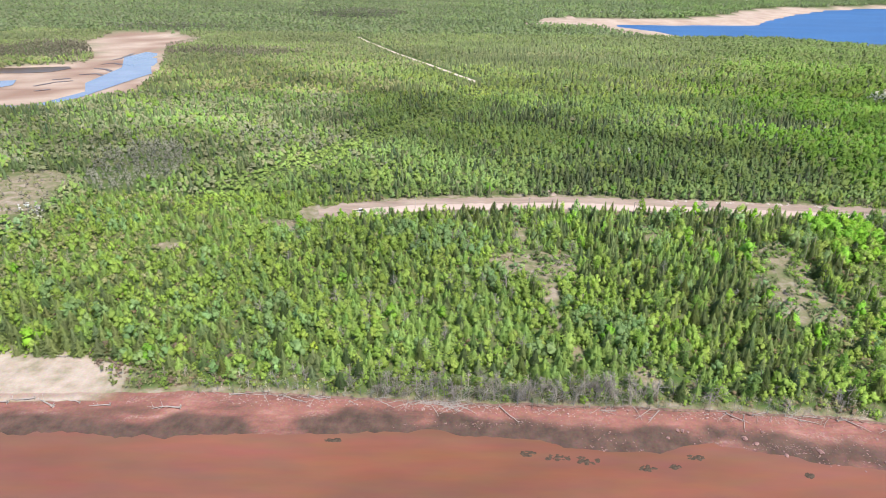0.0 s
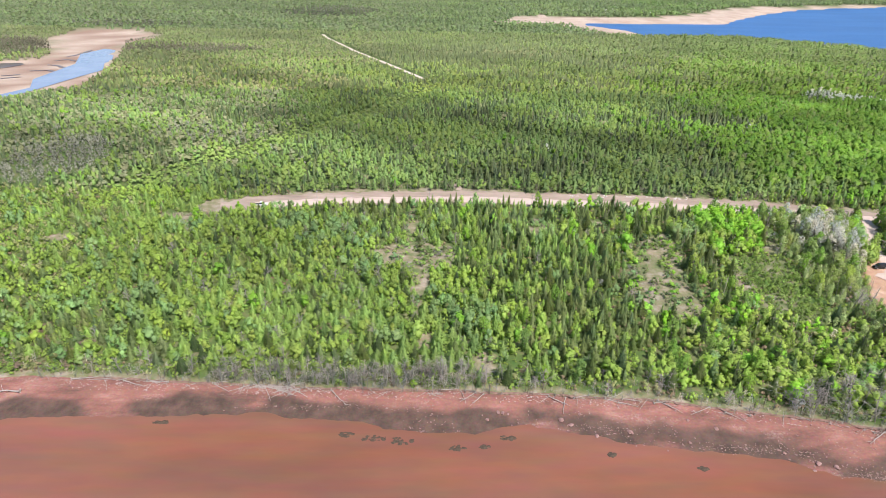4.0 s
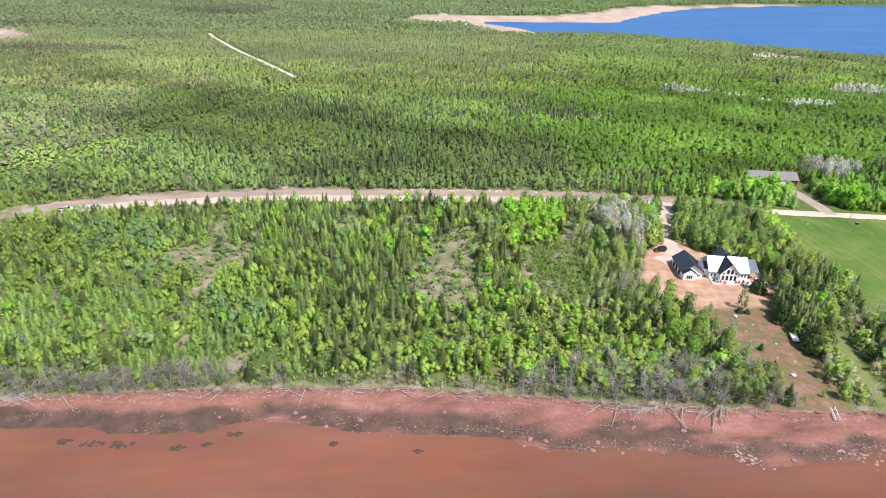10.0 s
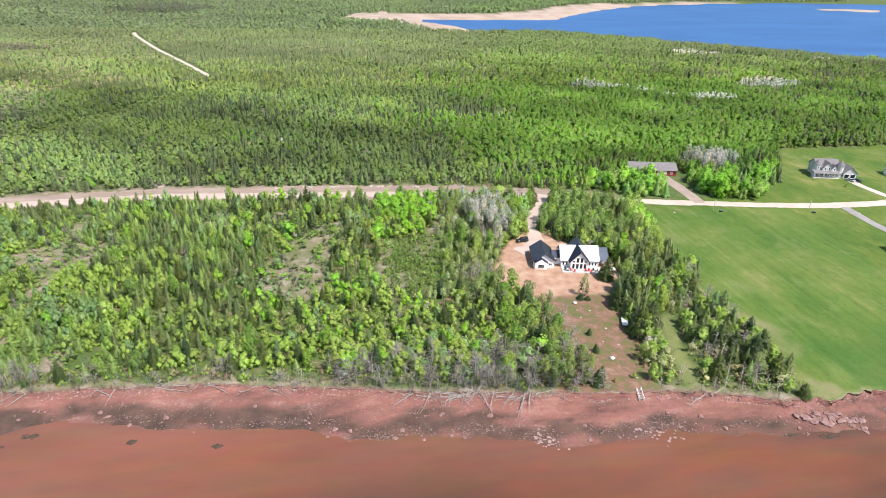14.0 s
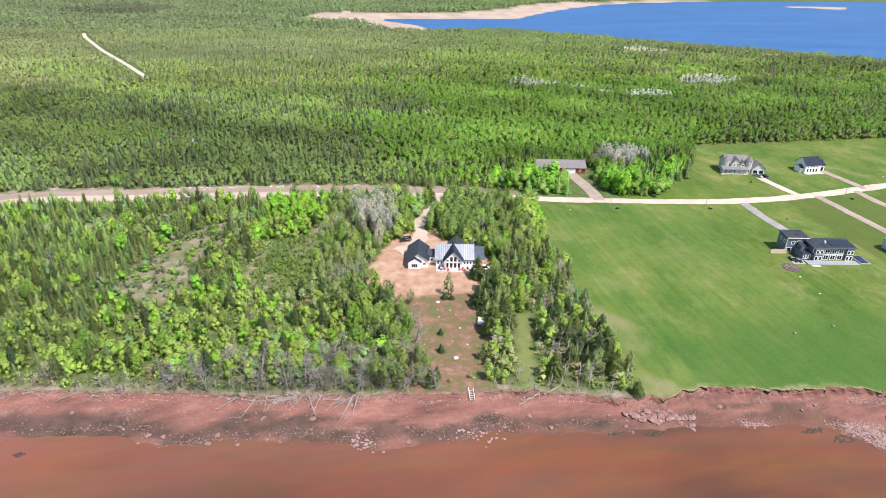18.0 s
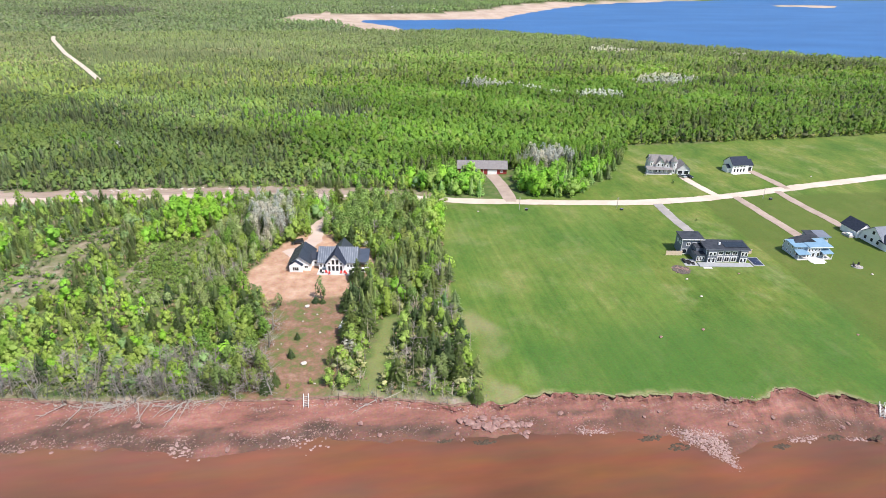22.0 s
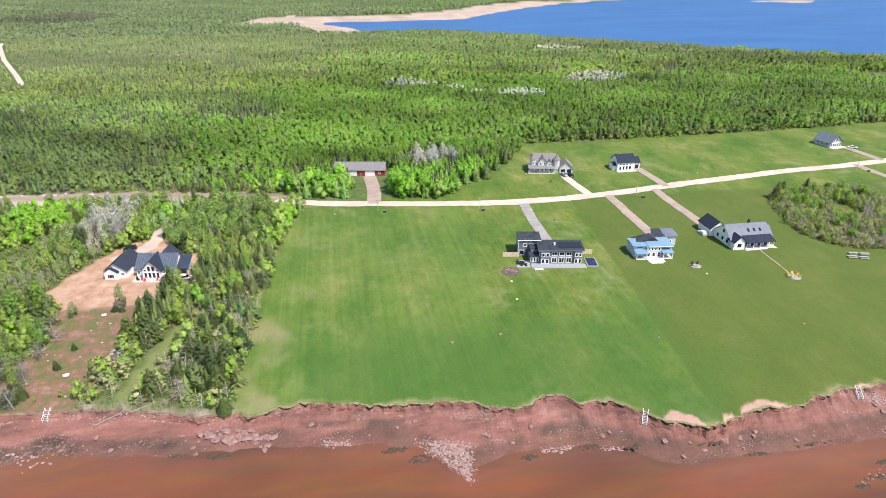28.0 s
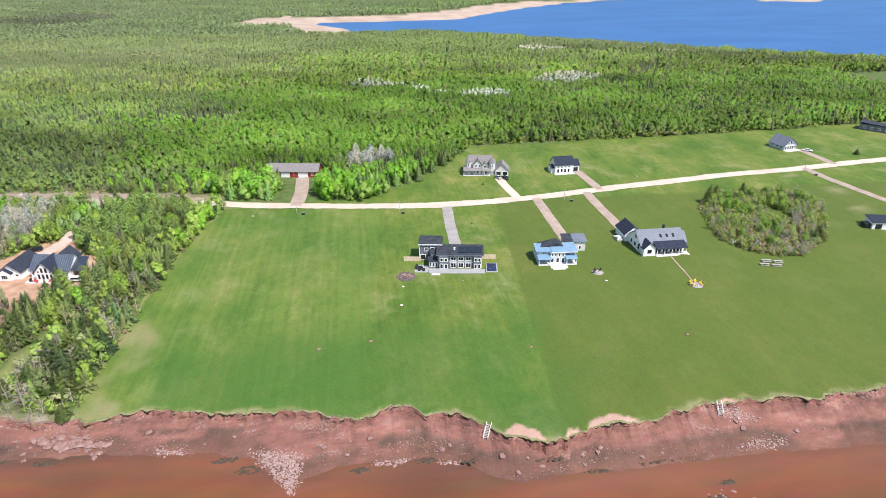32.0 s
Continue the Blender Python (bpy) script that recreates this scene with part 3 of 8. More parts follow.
sv = np.stack([SX, SY, np.zeros_like(SX)], -1).reshape(-1, 3)
si, sj = np.meshgrid(np.arange(len(sx) - 1), np.arange(len(so) - 1), indexing="ij")
q = (si * len(so) + sj).ravel()
sea = mass("sea", sv, np.concatenate([np.stack([q, q + 1, q + len(so) + 1], 1), np.stack([q, q + len(so) + 1, q + len(so)], 1)]), None, SEA, "", "")
tagged(sea, "shallow red silty sea water", "water", "", "structure")
sea.data.attributes.new("silt", "FLOAT", "POINT").data.foreach_set("value", (0.40 * smooth01((210 - SX) / 140) + 0.25 * wave(SX, SY * 2, 26, 4)).clip(0, 1).astype(np.float32).ravel())
sea.data.attributes.new("depth", "FLOAT", "POINT").data.foreach_set("value", np.clip(-SO / 32, 0, 1).astype(np.float32).ravel())
sheet("lake", [(200, 1160), (230, 880), (460, 820), (900, 510), (1800, 150), (2700, 600), (2700, 1750), (1254, 1620), (820, 1480), (560, 1250), (500, 1160)], 0.15, LAKEW, "calm blue bay behind the woods")
sheet("pond", [(-420, 440), (-298, 443), (-294, 454), (-284, 494), (-302, 528), (-308, 606), (-334, 665), (-328, 705), (-312, 696), (-286, 635), (-279, 604), (-266, 576), (-271, 534), (-276, 474), (-292, 434), (-420, 420)], 0.72, PONDW, "pale blue tidal pond in the marsh")


sheet("tidal_pool", [(-440, 515), (-395, 528), (-366, 536), (-356, 515), (-362, 502), (-400, 495), (-440, 490)], 0.72, PONDW, "pale violet tidal pool in the marsh")


# ---- roads ----
def ribbon(name, line, width, mat, label, lift=0.07, wobble=0.25, category="road"):
    """A strip of road draped on the ground along a line, with uneven edges."""
    pts = []
    for (x0, y0), (x1, y1) in zip(line, line[1:]):
        k = max(1, int(math.hypot(x1 - x0, y1 - y0) / 1.5))
        pts += [(x0 + (x1 - x0) * i / k, y0 + (y1 - y0) * i / k) for i in range(k)]
    pts = np.array(pts + [line[-1]])
    for _ in range(6):
        pts[1:-1] = (pts[:-2] + 2 * pts[1:-1] + pts[2:]) / 4
    d = np.gradient(pts, axis=0)
    d /= np.linalg.norm(d, axis=1)[:, None]
    nrm = np.stack([-d[:, 1], d[:, 0]], 1)
    s = np.arange(len(pts))
    ws = width if callable(width) else (lambda u: np.full(len(u), width))
    half = ws(s / (len(s) - 1)) / 2
    cols = []
    for k in (-1, -0.6, -0.2, 0.2, 0.6, 1):
        e = wobble * (np.sin(s * 0.7 + 9 * k) + np.sin(s * 1.9 + k)) * abs(k) ** 4 * 0.5
        xy = pts + nrm * (half * k + np.sign(k) * e)[:, None]
        z = ground_z(xy[:, 0], xy[:, 1]) + lift * (1 if abs(k) < 1 else 0.4) + 0.04
        cols.append(np.column_stack([xy, z]))
    V = np.stack(cols, 1).reshape(-1, 3)
    F = [(i * 6 + j, i * 6 + j + 1, i * 6 + j + 7, i * 6 + j + 6) for i in range(len(pts) - 1) for j in range(5)]
    return tagged(link_mesh(name, V, F, mat, smooth=True), label, category, "", "structure")


ribbon("road_unfinished", ROUGH_MID, lambda u: np.interp(u, (0, 0.04, 0.10, 0.2, 0.5, 0.8, 1), (9, 19, 15, 14, 17, 16, 10)), ROUGHROAD, "wide raw red-gravel road with a turning end", 0.06, 1.2)
ribbon("road_lane", [(x + 1, y - 3.2) for x, y in ROUGH_MID[1:]], lambda u: np.interp(u, (0, 0.1, 1), (9, 7, 6)), LANE, "pale pinkish graded lane of the unfinished road", 0.16, 0.5)
ribbon("road_gravel", ROAD_MID, 6.2, GRAVEL, "pale gravel road through the fields", 0.1)
ribbon("driveway_house", HOUSE_DRIVE, 5.6, LANE, "curving dirt driveway to the lodge", 0.14, 0.8)
ribbon("track", TRACK, 4.4, GRAVEL, "far straight gravel track", 0.5)
for i, ln in enumerate(([(-337, 513), (-329, 532), (-318, 538)], [(-338, 541), (-326, 549)], [(-328, 566), (-316, 573), (-302, 563)], [(-331, 599), (-320, 597), (-301, 579)], [(-336, 622), (-330, 632), (-313, 621)], [(-339, 647), (-335, 662), (-337, 693)], [(-325, 494), (-317, 502)])):
    ribbon("creek_%d" % (i + 1), ln, 4.0, CREEK, "brown tidal creek winding through the mud", 0.25, 1.0, "water")
sheet("marsh_pool", [(-470, 560), (-384, 569), (-360, 577), (-352, 597), (-360, 607), (-402, 596), (-470, 590)], 0.7, CREEK, "dark brown pool in the marsh")
for nm, ln, wd, mt, lb in (
        ("driveway_grey", [(371.2, 211), (370.5, 203), (369.4, 189.5), (368.3, 169), (367.5, 163)], 5.0, GREYGRAVEL, "grey gravel driveway"),
        ("driveway_blue_house", [(412.4, 214), (411.6, 190), (411, 172), (410.5, 162)], 5.0, PINKGRAVEL, "reddish gravel driveway"),
        ("driveway_farmhouse", [(437.4, 218), (436.9, 195), (436.3, 178), (436, 170)], 5.0, PINKGRAVEL, "reddish gravel driveway"),
        ("driveway_turret", [(404.6, 214.5), (403.5, 226), (402.5, 236), (402.2, 246)], 5.0, GRAVEL, "pale gravel driveway"),
        ("driveway_garage", [(445.3, 221), (444.6, 232), (444, 249)], 5.0, PINKGRAVEL, "reddish gravel driveway"),
        ("driveway_cottage", [(580.5, 239), (580, 252), (579.3, 266)], 5.0, PINKGRAVEL, "reddish gravel driveway"),
        ("driveway_shed", [(560.5, 236), (562, 215), (564, 197), (567, 178), (570, 150)], 5.0, PINKGRAVEL, "reddish gravel driveway"),
        ("driveway_barn", [(305.5, 223), (306.5, 235), (306.8, 246), (306, 262)], 7.0, PINKGRAVEL, "reddish gravel driveway to the barn")):
    ribbon(nm, ln, wd - 0.6, mt, lb, 0.13, 0.12)


# ---- trees ----
def unit(v):
    v = np.asarray(v, float)
    return v / (np.linalg.norm(v, axis=-1, keepdims=True) + 1e-9)


def shell(kind):
    """Directions and triangles of a small closed shell."""
    bm = bmesh.new()
    if kind == "fine":
        bmesh.ops.create_icosphere(bm, subdivisions=1, radius=1)
    else:
        vs_ = [bm.verts.new(c) for c in ((1, 0, 0), (-0.5, 0.87, 0), (-0.5, -0.87, 0), (0, 0, 1), (0, 0, -1))]
        for i in range(3):
            bm.faces.new((vs_[i], vs_[(i + 1) % 3], vs_[3]))
            bm.faces.new((vs_[(i + 1) % 3], vs_[i], vs_[4]))
    bm.verts.index_update()
    out = np.array([v.co[:] for v in bm.verts]), np.array([[v.index for v in f.verts] for f in bm.faces])
    bm.free()
    return out


SHELLS = {"fine": shell("fine"), "coarse": shell("coarse")}


class Growth:
    """Collects vertices, triangles and leaf normals of one plant."""

    def __init__(self):
        self.V, self.T, self.N = [], [], []

    def add(self, V, T, N):
        b = len(self.V)
        self.V.extend(V)
        self.N.extend(N)
        self.T.extend([tuple(int(i) + b for i in t) for t in T])

    def leaf(self, p, n, facing, size, g, thin=1.0):
        """One leaf tuft at p that turns its face to facing and shades like the crown's side n."""
        f = unit(facing)
        u = unit(np.cross(f, (0.31, 0.23, 0.92)))
        v = np.cross(f, u)
        ph = g.uniform(0, 6.28)
        k = size * g.uniform(0.6, 1.4, 3)
        self.add([p + k[s] * (u * math.cos(ph + 2.094 * s) + thin * v * math.sin(ph + 2.094 * s)) for s in range(3)], [(0, 1, 2)], [n] * 3)

    def done(self):
        return np.array(self.V), np.array(self.T, int), unit(np.array(self.N))


def conifer(seed, tiers, spikes, slim=0.2, grown=None):
    """Unit-height spruce: jagged drooping tiers round a spire."""
    g = np.random.default_rng(seed)
    made = grown or Growth()
    for k in range(tiers):
        u = k / tiers
        z0, z1 = 0.05 + 0.87 * u, min(1.0, 0.05 + 0.87 * u + 1.6 / tiers)
        rad = slim * (1 - u) ** 0.8 + 0.015
        ph = g.uniform(0, 6.28)
        V, N = [(g.normal(0, 0.008), g.normal(0, 0.008), z1)], [(0, 0, 1)]
        for s in range(spikes):
            for sub, low_ in ((g.uniform(0.75, 1.3), -0.3), (0.55, 0.12)):
                a = ph + 6.283 * (s + (0.5 if low_ > 0 else 0)) / spikes + g.normal(0, 0.1)
                V.append((rad * sub * math.cos(a), rad * sub * math.sin(a), z0 + low_ * rad + g.normal(0, 0.01)))
                N.append((math.cos(a), math.sin(a), 0.45))
        m = 2 * spikes
        made.add([np.array(v) for v in V], [(0, 1 + i, 1 + (i + 1) % m) for i in range(m)], N)
    return made if grown else made.done()


def fuzzy(seed, clumps, size, wide=0.2, core=3, low=0.04, spikes=5):
    """Unit-height young conifer: jagged tiers with drooping tufts of needles."""
    g = np.random.default_rng(seed)
    made = Growth()
    if core:
        conifer(seed, core, spikes, wide * 0.82, made)
    for _ in range(clumps):
        z = low + (1 - low) * (1 - math.sqrt(g.uniform(0, 1))) * g.uniform(0.9, 1.05)
        a = g.uniform(0, 6.283)
        r = wide * (1.02 - min(z, 1)) ** 0.8 * g.uniform(0.7, 1.15) + 0.01
        o, side = np.array([math.cos(a), math.sin(a), 0.0]), np.array([-math.sin(a), math.cos(a), 0.0])
        p = o * r + np.array([0, 0, z])
        s = size * (0.5 + 0.75 * (1 - z)) * g.uniform(0.7, 1.4)
        up = np.array([0, 0, 1.0])
        made.add([p + o * s * 1.3 - up * g.uniform(0.0, 0.7) * s, p + side * s * 0.75 - o * 0.4 * s + up * 0.25 * s, p - side * s * 0.75 - o * 0.4 * s + up * 0.35 * s], [(0, 1, 2)], [o * 0.8 + up * 0.55 + g.normal(0, 0.12, 3)] * 3)
    return made.done()


def crown(seed, lobes, tufts, size, wide=0.24, low=0.12, core="fine", tall=1.7, thick=0.74, lift=0.35):
    """Unit-height leafy crown: uneven upright billows of foliage, frayed all over by leaf tufts."""
    g = np.random.default_rng(seed)
    made, cs = Growth(), []
    for k in range(lobes):
        z = low + 0.12 + (0.74 - low) * (k + g.uniform(0, 1)) / lobes
        out = wide * (1.05 - 0.75 * max(0.0, z - 0.3)) * g.uniform(0.35, 0.8) * (k < lobes - 1 or lobes == 1)
        a = 2.4 * k + g.normal(0, 0.5)
        cs.append((np.array([out * math.cos(a), out * math.sin(a), z]), wide * g.uniform(0.36, 0.62)))
    mid = np.array([0, 0, 0.5 + 0.3 * low])
    for c, r in cs:
        if core:
            D, T = SHELLS[core]
            turn = np.array(Euler(g.uniform(0, 6, 3)).to_matrix())
            D = D @ turn.T
            V = c + D * r * thick * g.uniform(0.75, 1.18, (len(D), 1)) * np.array([1, 1, tall])
            V[:, 2] = V[:, 2].clip(0.01)
            made.add(list(V), T, list(0.7 * D + 0.45 * unit((c - mid) * np.array([1, 1, 0.7])) + np.array([0, 0, lift])))
    for k in range(tufts):
        c, r = cs[k % lobes]
        d = unit(g.normal(0, 1, 3) + 0.8 * unit(c - mid) + np.array([0, 0, 0.3]))
        p = c + d * r * g.uniform(0.8, 1.22) * np.array([1, 1, tall])
        p[2] = max(p[2], 0.02)
        made.leaf(p, 0.7 * d + 0.45 * unit(p - mid) + np.array([0, 0, lift]) + g.normal(0, 0.28, 3), d + g.normal(0, 0.6, 3), size, g)
    V, T, N = made.done()
    return V * np.array([1, 1, 1.03 / V[:, 2].max()]), T, N


def broadleaf(seed, clumps, size, low=0.15, wide=0.3, sides=3, lobes=5):
    """Unit-height open crown: loose leaf clumps round several lobes, with no core."""
    g = np.random.default_rng(seed)
    made = Growth()
    cs = [(g.normal(0, wide * 0.42), g.normal(0, wide * 0.42), g.uniform(low + 0.2, 0.84), g.uniform(0.45, 0.8) * wide) for _ in range(lobes)]
    cs[0] = (0, 0, 0.8, wide * 0.55)
    for k in range(clumps):
        c = np.array(cs[k % lobes][:3])
        d = unit(g.normal(0, 1, 3))
        p = c + d * cs[k % lobes][3] * g.uniform(0.6, 1.08)
        p[2] = min(max(p[2], low), 1.02)
        made.leaf(p, d + np.array([0, 0, 0.4]), d * 0.8 + g.normal(0, 0.55, 3) + np.array([0, 0, 0.5]), size, g)
    return made.done()


def aspen(seed, tufts, size, wide=0.16, clear=0.35, twigs=7):
    """Unit-height slender aspen: a bare pale stem below, a thin see-through crown above."""
    g = np.random.default_rng(seed)
    B = bare(seed, twigs, clear)
    made = Growth()
    for _ in range(tufts):
        z = clear + (1 - clear) * g.beta(1.5, 1.5)
        w = wide * math.sin(math.pi * (0.12 + 0.83 * (z - clear) / (1 - clear))) ** 0.7
        a, r = g.uniform(0, 6.283), w * math.sqrt(g.uniform(0.1, 1))
        o = np.array([math.cos(a), math.sin(a), 0.4])
        made.leaf(o * np.array([r, r, 0]) + np.array([0, 0, z]), o + np.array([0, 0, 0.6]) + g.normal(0, 0.3, 3), o + g.normal(0, 0.7, 3), size, g)
    return joined(B, made.done())


def bare(seed, twigs, height_first=0.25):
    """Unit-height leafless tree: a tapering stem and thin limbs with forks."""
    g = np.random.default_rng(seed)
    made = Growth()

    def stick(p0, p1, r0, r1):
        p0, p1 = np.array(p0, float), np.array(p1, float)
        d = p1 - p0
        u = unit(np.cross(d, (0.37, 0.61, 0.2)))
        v = unit(np.cross(d, u))
        ring = [u * math.cos(2.094 * s) + v * math.sin(2.094 * s) for s in range(3)]
        T = []
        for s in range(3):
            t = (s + 1) % 3
            T.extend([(s, t, 3 + t), (s, 3 + t, 3 + s)])
        made.add([p0 + r0 * w for w in ring] + [p1 + r1 * w for w in ring], T, ring + ring)
    lean = g.normal(0, 0.06, 2)
    stick((0, 0, 0), (lean[0] * 0.5, lean[1] * 0.5, 0.5), 0.018, 0.012)
    stick((lean[0] * 0.5, lean[1] * 0.5, 0.5), (lean[0], lean[1], 1), 0.012, 0.003)
    for k in range(twigs):
        z = g.uniform(height_first, 0.95)
        a, ln = g.uniform(0, 6.28), g.uniform(0.12, 0.34) * (1.15 - z)
        o = np.array([lean[0] * z, lean[1] * z, z])
        e = o + ln * np.array([math.cos(a), math.sin(a), g.uniform(0.1, 0.9)])
        stick(o, e, 0.006, 0.003)
        f = e + ln * 0.5 * np.array([math.cos(a + 0.8), math.sin(a + 0.8), 0.6])
        stick(o * 0.4 + e * 0.6, f, 0.004, 0.002)
    return made.done()


def joined(a, b):
    return np.concatenate([a[0], b[0]]), np.concatenate([a[1], b[1] + len(a[0])]), np.concatenate([a[2], b[2]])


def scatter(protos, P, height, spread, tint, lean=0.0):
    """Copies of the prototypes as arrays: places P (k, 3), heights (k,), girth factors (k,), tints (k, 3). The third array holds tint and normal."""
    Vs, Ts, Cs, off = [], [], [], 0
    pick = rng.integers(0, len(protos), len(P))
    for i, (V, T, *rest) in enumerate(protos):
        s = np.where(pick == i)[0]
        if not len(s):
            continue
        N = rest[0] if rest else unit(V)
        a = rng.uniform(0, 6.283, len(s))
        ca, sa = np.cos(a)[:, None], np.sin(a)[:, None]
        hh, gg = height[s][:, None], (height[s] * spread[s])[:, None]
        X = (V[None, :, 0] * ca - V[None, :, 1] * sa) * gg + P[s, 0][:, None]
        Y = (V[None, :, 0] * sa + V[None, :, 1] * ca) * gg + P[s, 1][:, None]
        if lean:
            tip = rng.normal(0, lean, (2, len(s), 1)) * hh * V[None, :, 2]
            X, Y = X + tip[0], Y + tip[1]
        Z = V[None, :, 2] * hh + P[s, 2][:, None]
        NX_, NY_ = N[None, :, 0] * ca - N[None, :, 1] * sa, N[None, :, 0] * sa + N[None, :, 1] * ca
        Vs.append(np.stack([X, Y, Z], -1).reshape(-1, 3))
        Ts.append((T[None] + (np.arange(len(s)) * len(V))[:, None, None]).reshape(-1, 3) + off)
        Cs.append(np.hstack([np.repeat(tint[s], len(V), 0), np.stack([NX_, NY_, np.broadcast_to(N[None, :, 2], NX_.shape)], -1).reshape(-1, 3)]))
        off += len(V) * len(s)
    return np.concatenate(Vs), np.concatenate(Ts), np.concatenate(Cs)


def jitter_grid(x0, x1, y0, y1, step):
    gx, gy = np.meshgrid(np.arange(x0, x1, step), np.arange(y0, y1, step))
    x, y = gx.ravel(), gy.ravel()
    return x + rng.uniform(-0.48, 0.48, len(x)) * step, y + rng.uniform(-0.48, 0.48, len(x)) * step


def wooded(x, y, margin=0.0):
    """Where the woods stand."""
    ok = (y > coast_y(x) + 1.0 + margin) & ~inside(x - 1.5, y, FIELD)
    ok &= edge_distance(x, y, ROUGH_MID) > 8.8
    ok &= edge_distance(x, y, ROAD_MID) > 6
    ok &= edge_distance(x, y, HOUSE_DRIVE) > 3.6
    ok &= edge_distance(x, y, TRACK) > 5.0
    ok &= edge_distance(x, y, [(306, 222), (306.5, 245)]) > 6
    for poly in HEATHS + [SHRUBLAND]:
        ok &= ~inside(x + 1.2 * wave(x, y, 3), y + 1.2 * wave(y, x, 3), poly)
    ok &= ~inside(x, y, YARD) & ~inside(x, y, LOWER_YARD)
    ok &= ~inside(x, y, [(299, 228), (313, 228), (317, 264), (294, 266)])
    ok &= ~inside(x, y, [(286, 258), (314, 252), (320, 268), (290, 276)])
    for (cx, cy), rx, ry in CLEARINGS:
        ok &= np.hypot((x - cx) / rx, (y - cy) / ry) + 0.25 * wave(x, y, 4) > 1
    ok &= ~inside(x, y, LAKE) & (edge_distance(x, y, LAKE, True) > np.where((x > 300) & (y < 900), 6, 34))
    ok &= ~inside(x, y, MARSH) & ~inside(x, y, FLATS)
    ok &= ~((x < -70 + 5 * wave(x, y, 6)) & (y < 137 + (-80 - x) * 0.1 + 3 * wave(x, y, 5)))
    ok &= ~((np.abs(x - 232.3 - (y - 98) * 0.25) < 2.8) & (y < 134))
    ok &= (y < 262) | (edge_distance(x, y, TRAIL) > 0.5)
    return ok


def in_view(x, y):
    """The fan of land that the flight looks over."""
    return (x > -75 - 0.64 * np.maximum(y - 20, 0)) & (x < 370 + 1.12 * np.maximum(y - 20, 0))


TINTS = {"spruce": ((0.120, 0.180, 0.070), (0.225, 0.295, 0.110)), "young": ((0.225, 0.365, 0.100), (0.315, 0.465, 0.140)), "bright": ((0.205, 0.430, 0.050), (0.285, 0.510, 0.070)),
         "mid": ((0.255, 0.400, 0.085), (0.340, 0.480, 0.115)), "olive": ((0.295, 0.335, 0.155), (0.390, 0.420, 0.210)), "grey": ((0.500, 0.470, 0.430), (0.680, 0.650, 0.600)), "blue": ((0.205, 0.345, 0.140), (0.280, 0.425, 0.175)), "lime": ((0.275, 0.405, 0.085), (0.345, 0.470, 0.125)), "aspen": ((0.360, 0.460, 0.200), (0.460, 0.545, 0.290))}
GREYS = [((356, 472), 24, 9), ((386, 452), 9, 8), ((398, 434), 9, 7), ((545, 650), 26, 13), ((516, 478), 30, 12), ((433, 427), 19, 9), ((668, 603), 12, 8), ((338, 277), 14, 10), ((197, 210), 9, 14), ((186, 222), 6, 6), ((-230, 690), 75, 26), ((-150, 300), 22, 40), ((-395, 915), 90, 28), ((-430, 690), 60, 60), ((-150, 1150), 80, 90), ((-330, 760), 30, 60)]
TRAIL = [(-102, 246), (-88, 283), (-54, 332), (-25, 375), (11, 430), (44, 515)]


def tints(kind, k):
    a, b = np.array(TINTS[kind][0]), np.array(TINTS[kind][1])
    return a + (b - a) * rng.uniform(0, 1, (k, 1)) + rng.normal(0, 0.008, (k, 3))


KINDS = ("spruce", "young", "bright", "mid", "olive", "grey", "blue", "lime", "aspen")
HEIGHTS = {"spruce": (3.6, 8.2), "young": (3.0, 6.4), "bright": (4.6, 8.4), "mid": (3.4, 6.8), "olive": (1.8, 4.2), "grey": (3.0, 6.2), "blue": (3.8, 7.4), "lime": (3.6, 6.6), "aspen": (5.4, 8.6)}
# stands that keep to themselves: tall budding aspens, fresh green aspens, dark spruces
ASPENS = [[(168, 148), (176, 190), (184, 228), (204, 230), (206, 200), (196, 172), (190, 150)], [(220, 194), (224, 212), (236, 232), (262, 226), (262, 196), (244, 190)]]
FRESH = [[(152, 196), (157, 240), (184, 240), (178, 200)]]
SPRUCES = [[(137, 182), (141, 238), (156, 236), (152, 186)], [(94, 214), (96, 246), (134, 242), (133, 212)], [(60, 196), (66, 232), (88, 236), (84, 196)], [(94, 150), (98, 196), (114, 200), (112, 150)], [(222, 118), (228, 150), (238, 150), (232, 118)]]


def stands(x, y, polys, soft=4.0):
    """How deep the points stand in one of the polygons, 0 to 1, with a ragged rim."""
    w = 2.5 * wave(x, y, 6, 3) + 1.5 * wave(x, y, 2.5, 5)
    best = np.full(np.shape(x), -1e9)
    for poly in polys:
        best = np.maximum(best, edge_distance(x, y, poly, True) * np.where(inside(x, y, poly), 1, -1))
    return smooth01((best + w + soft / 2) / soft)


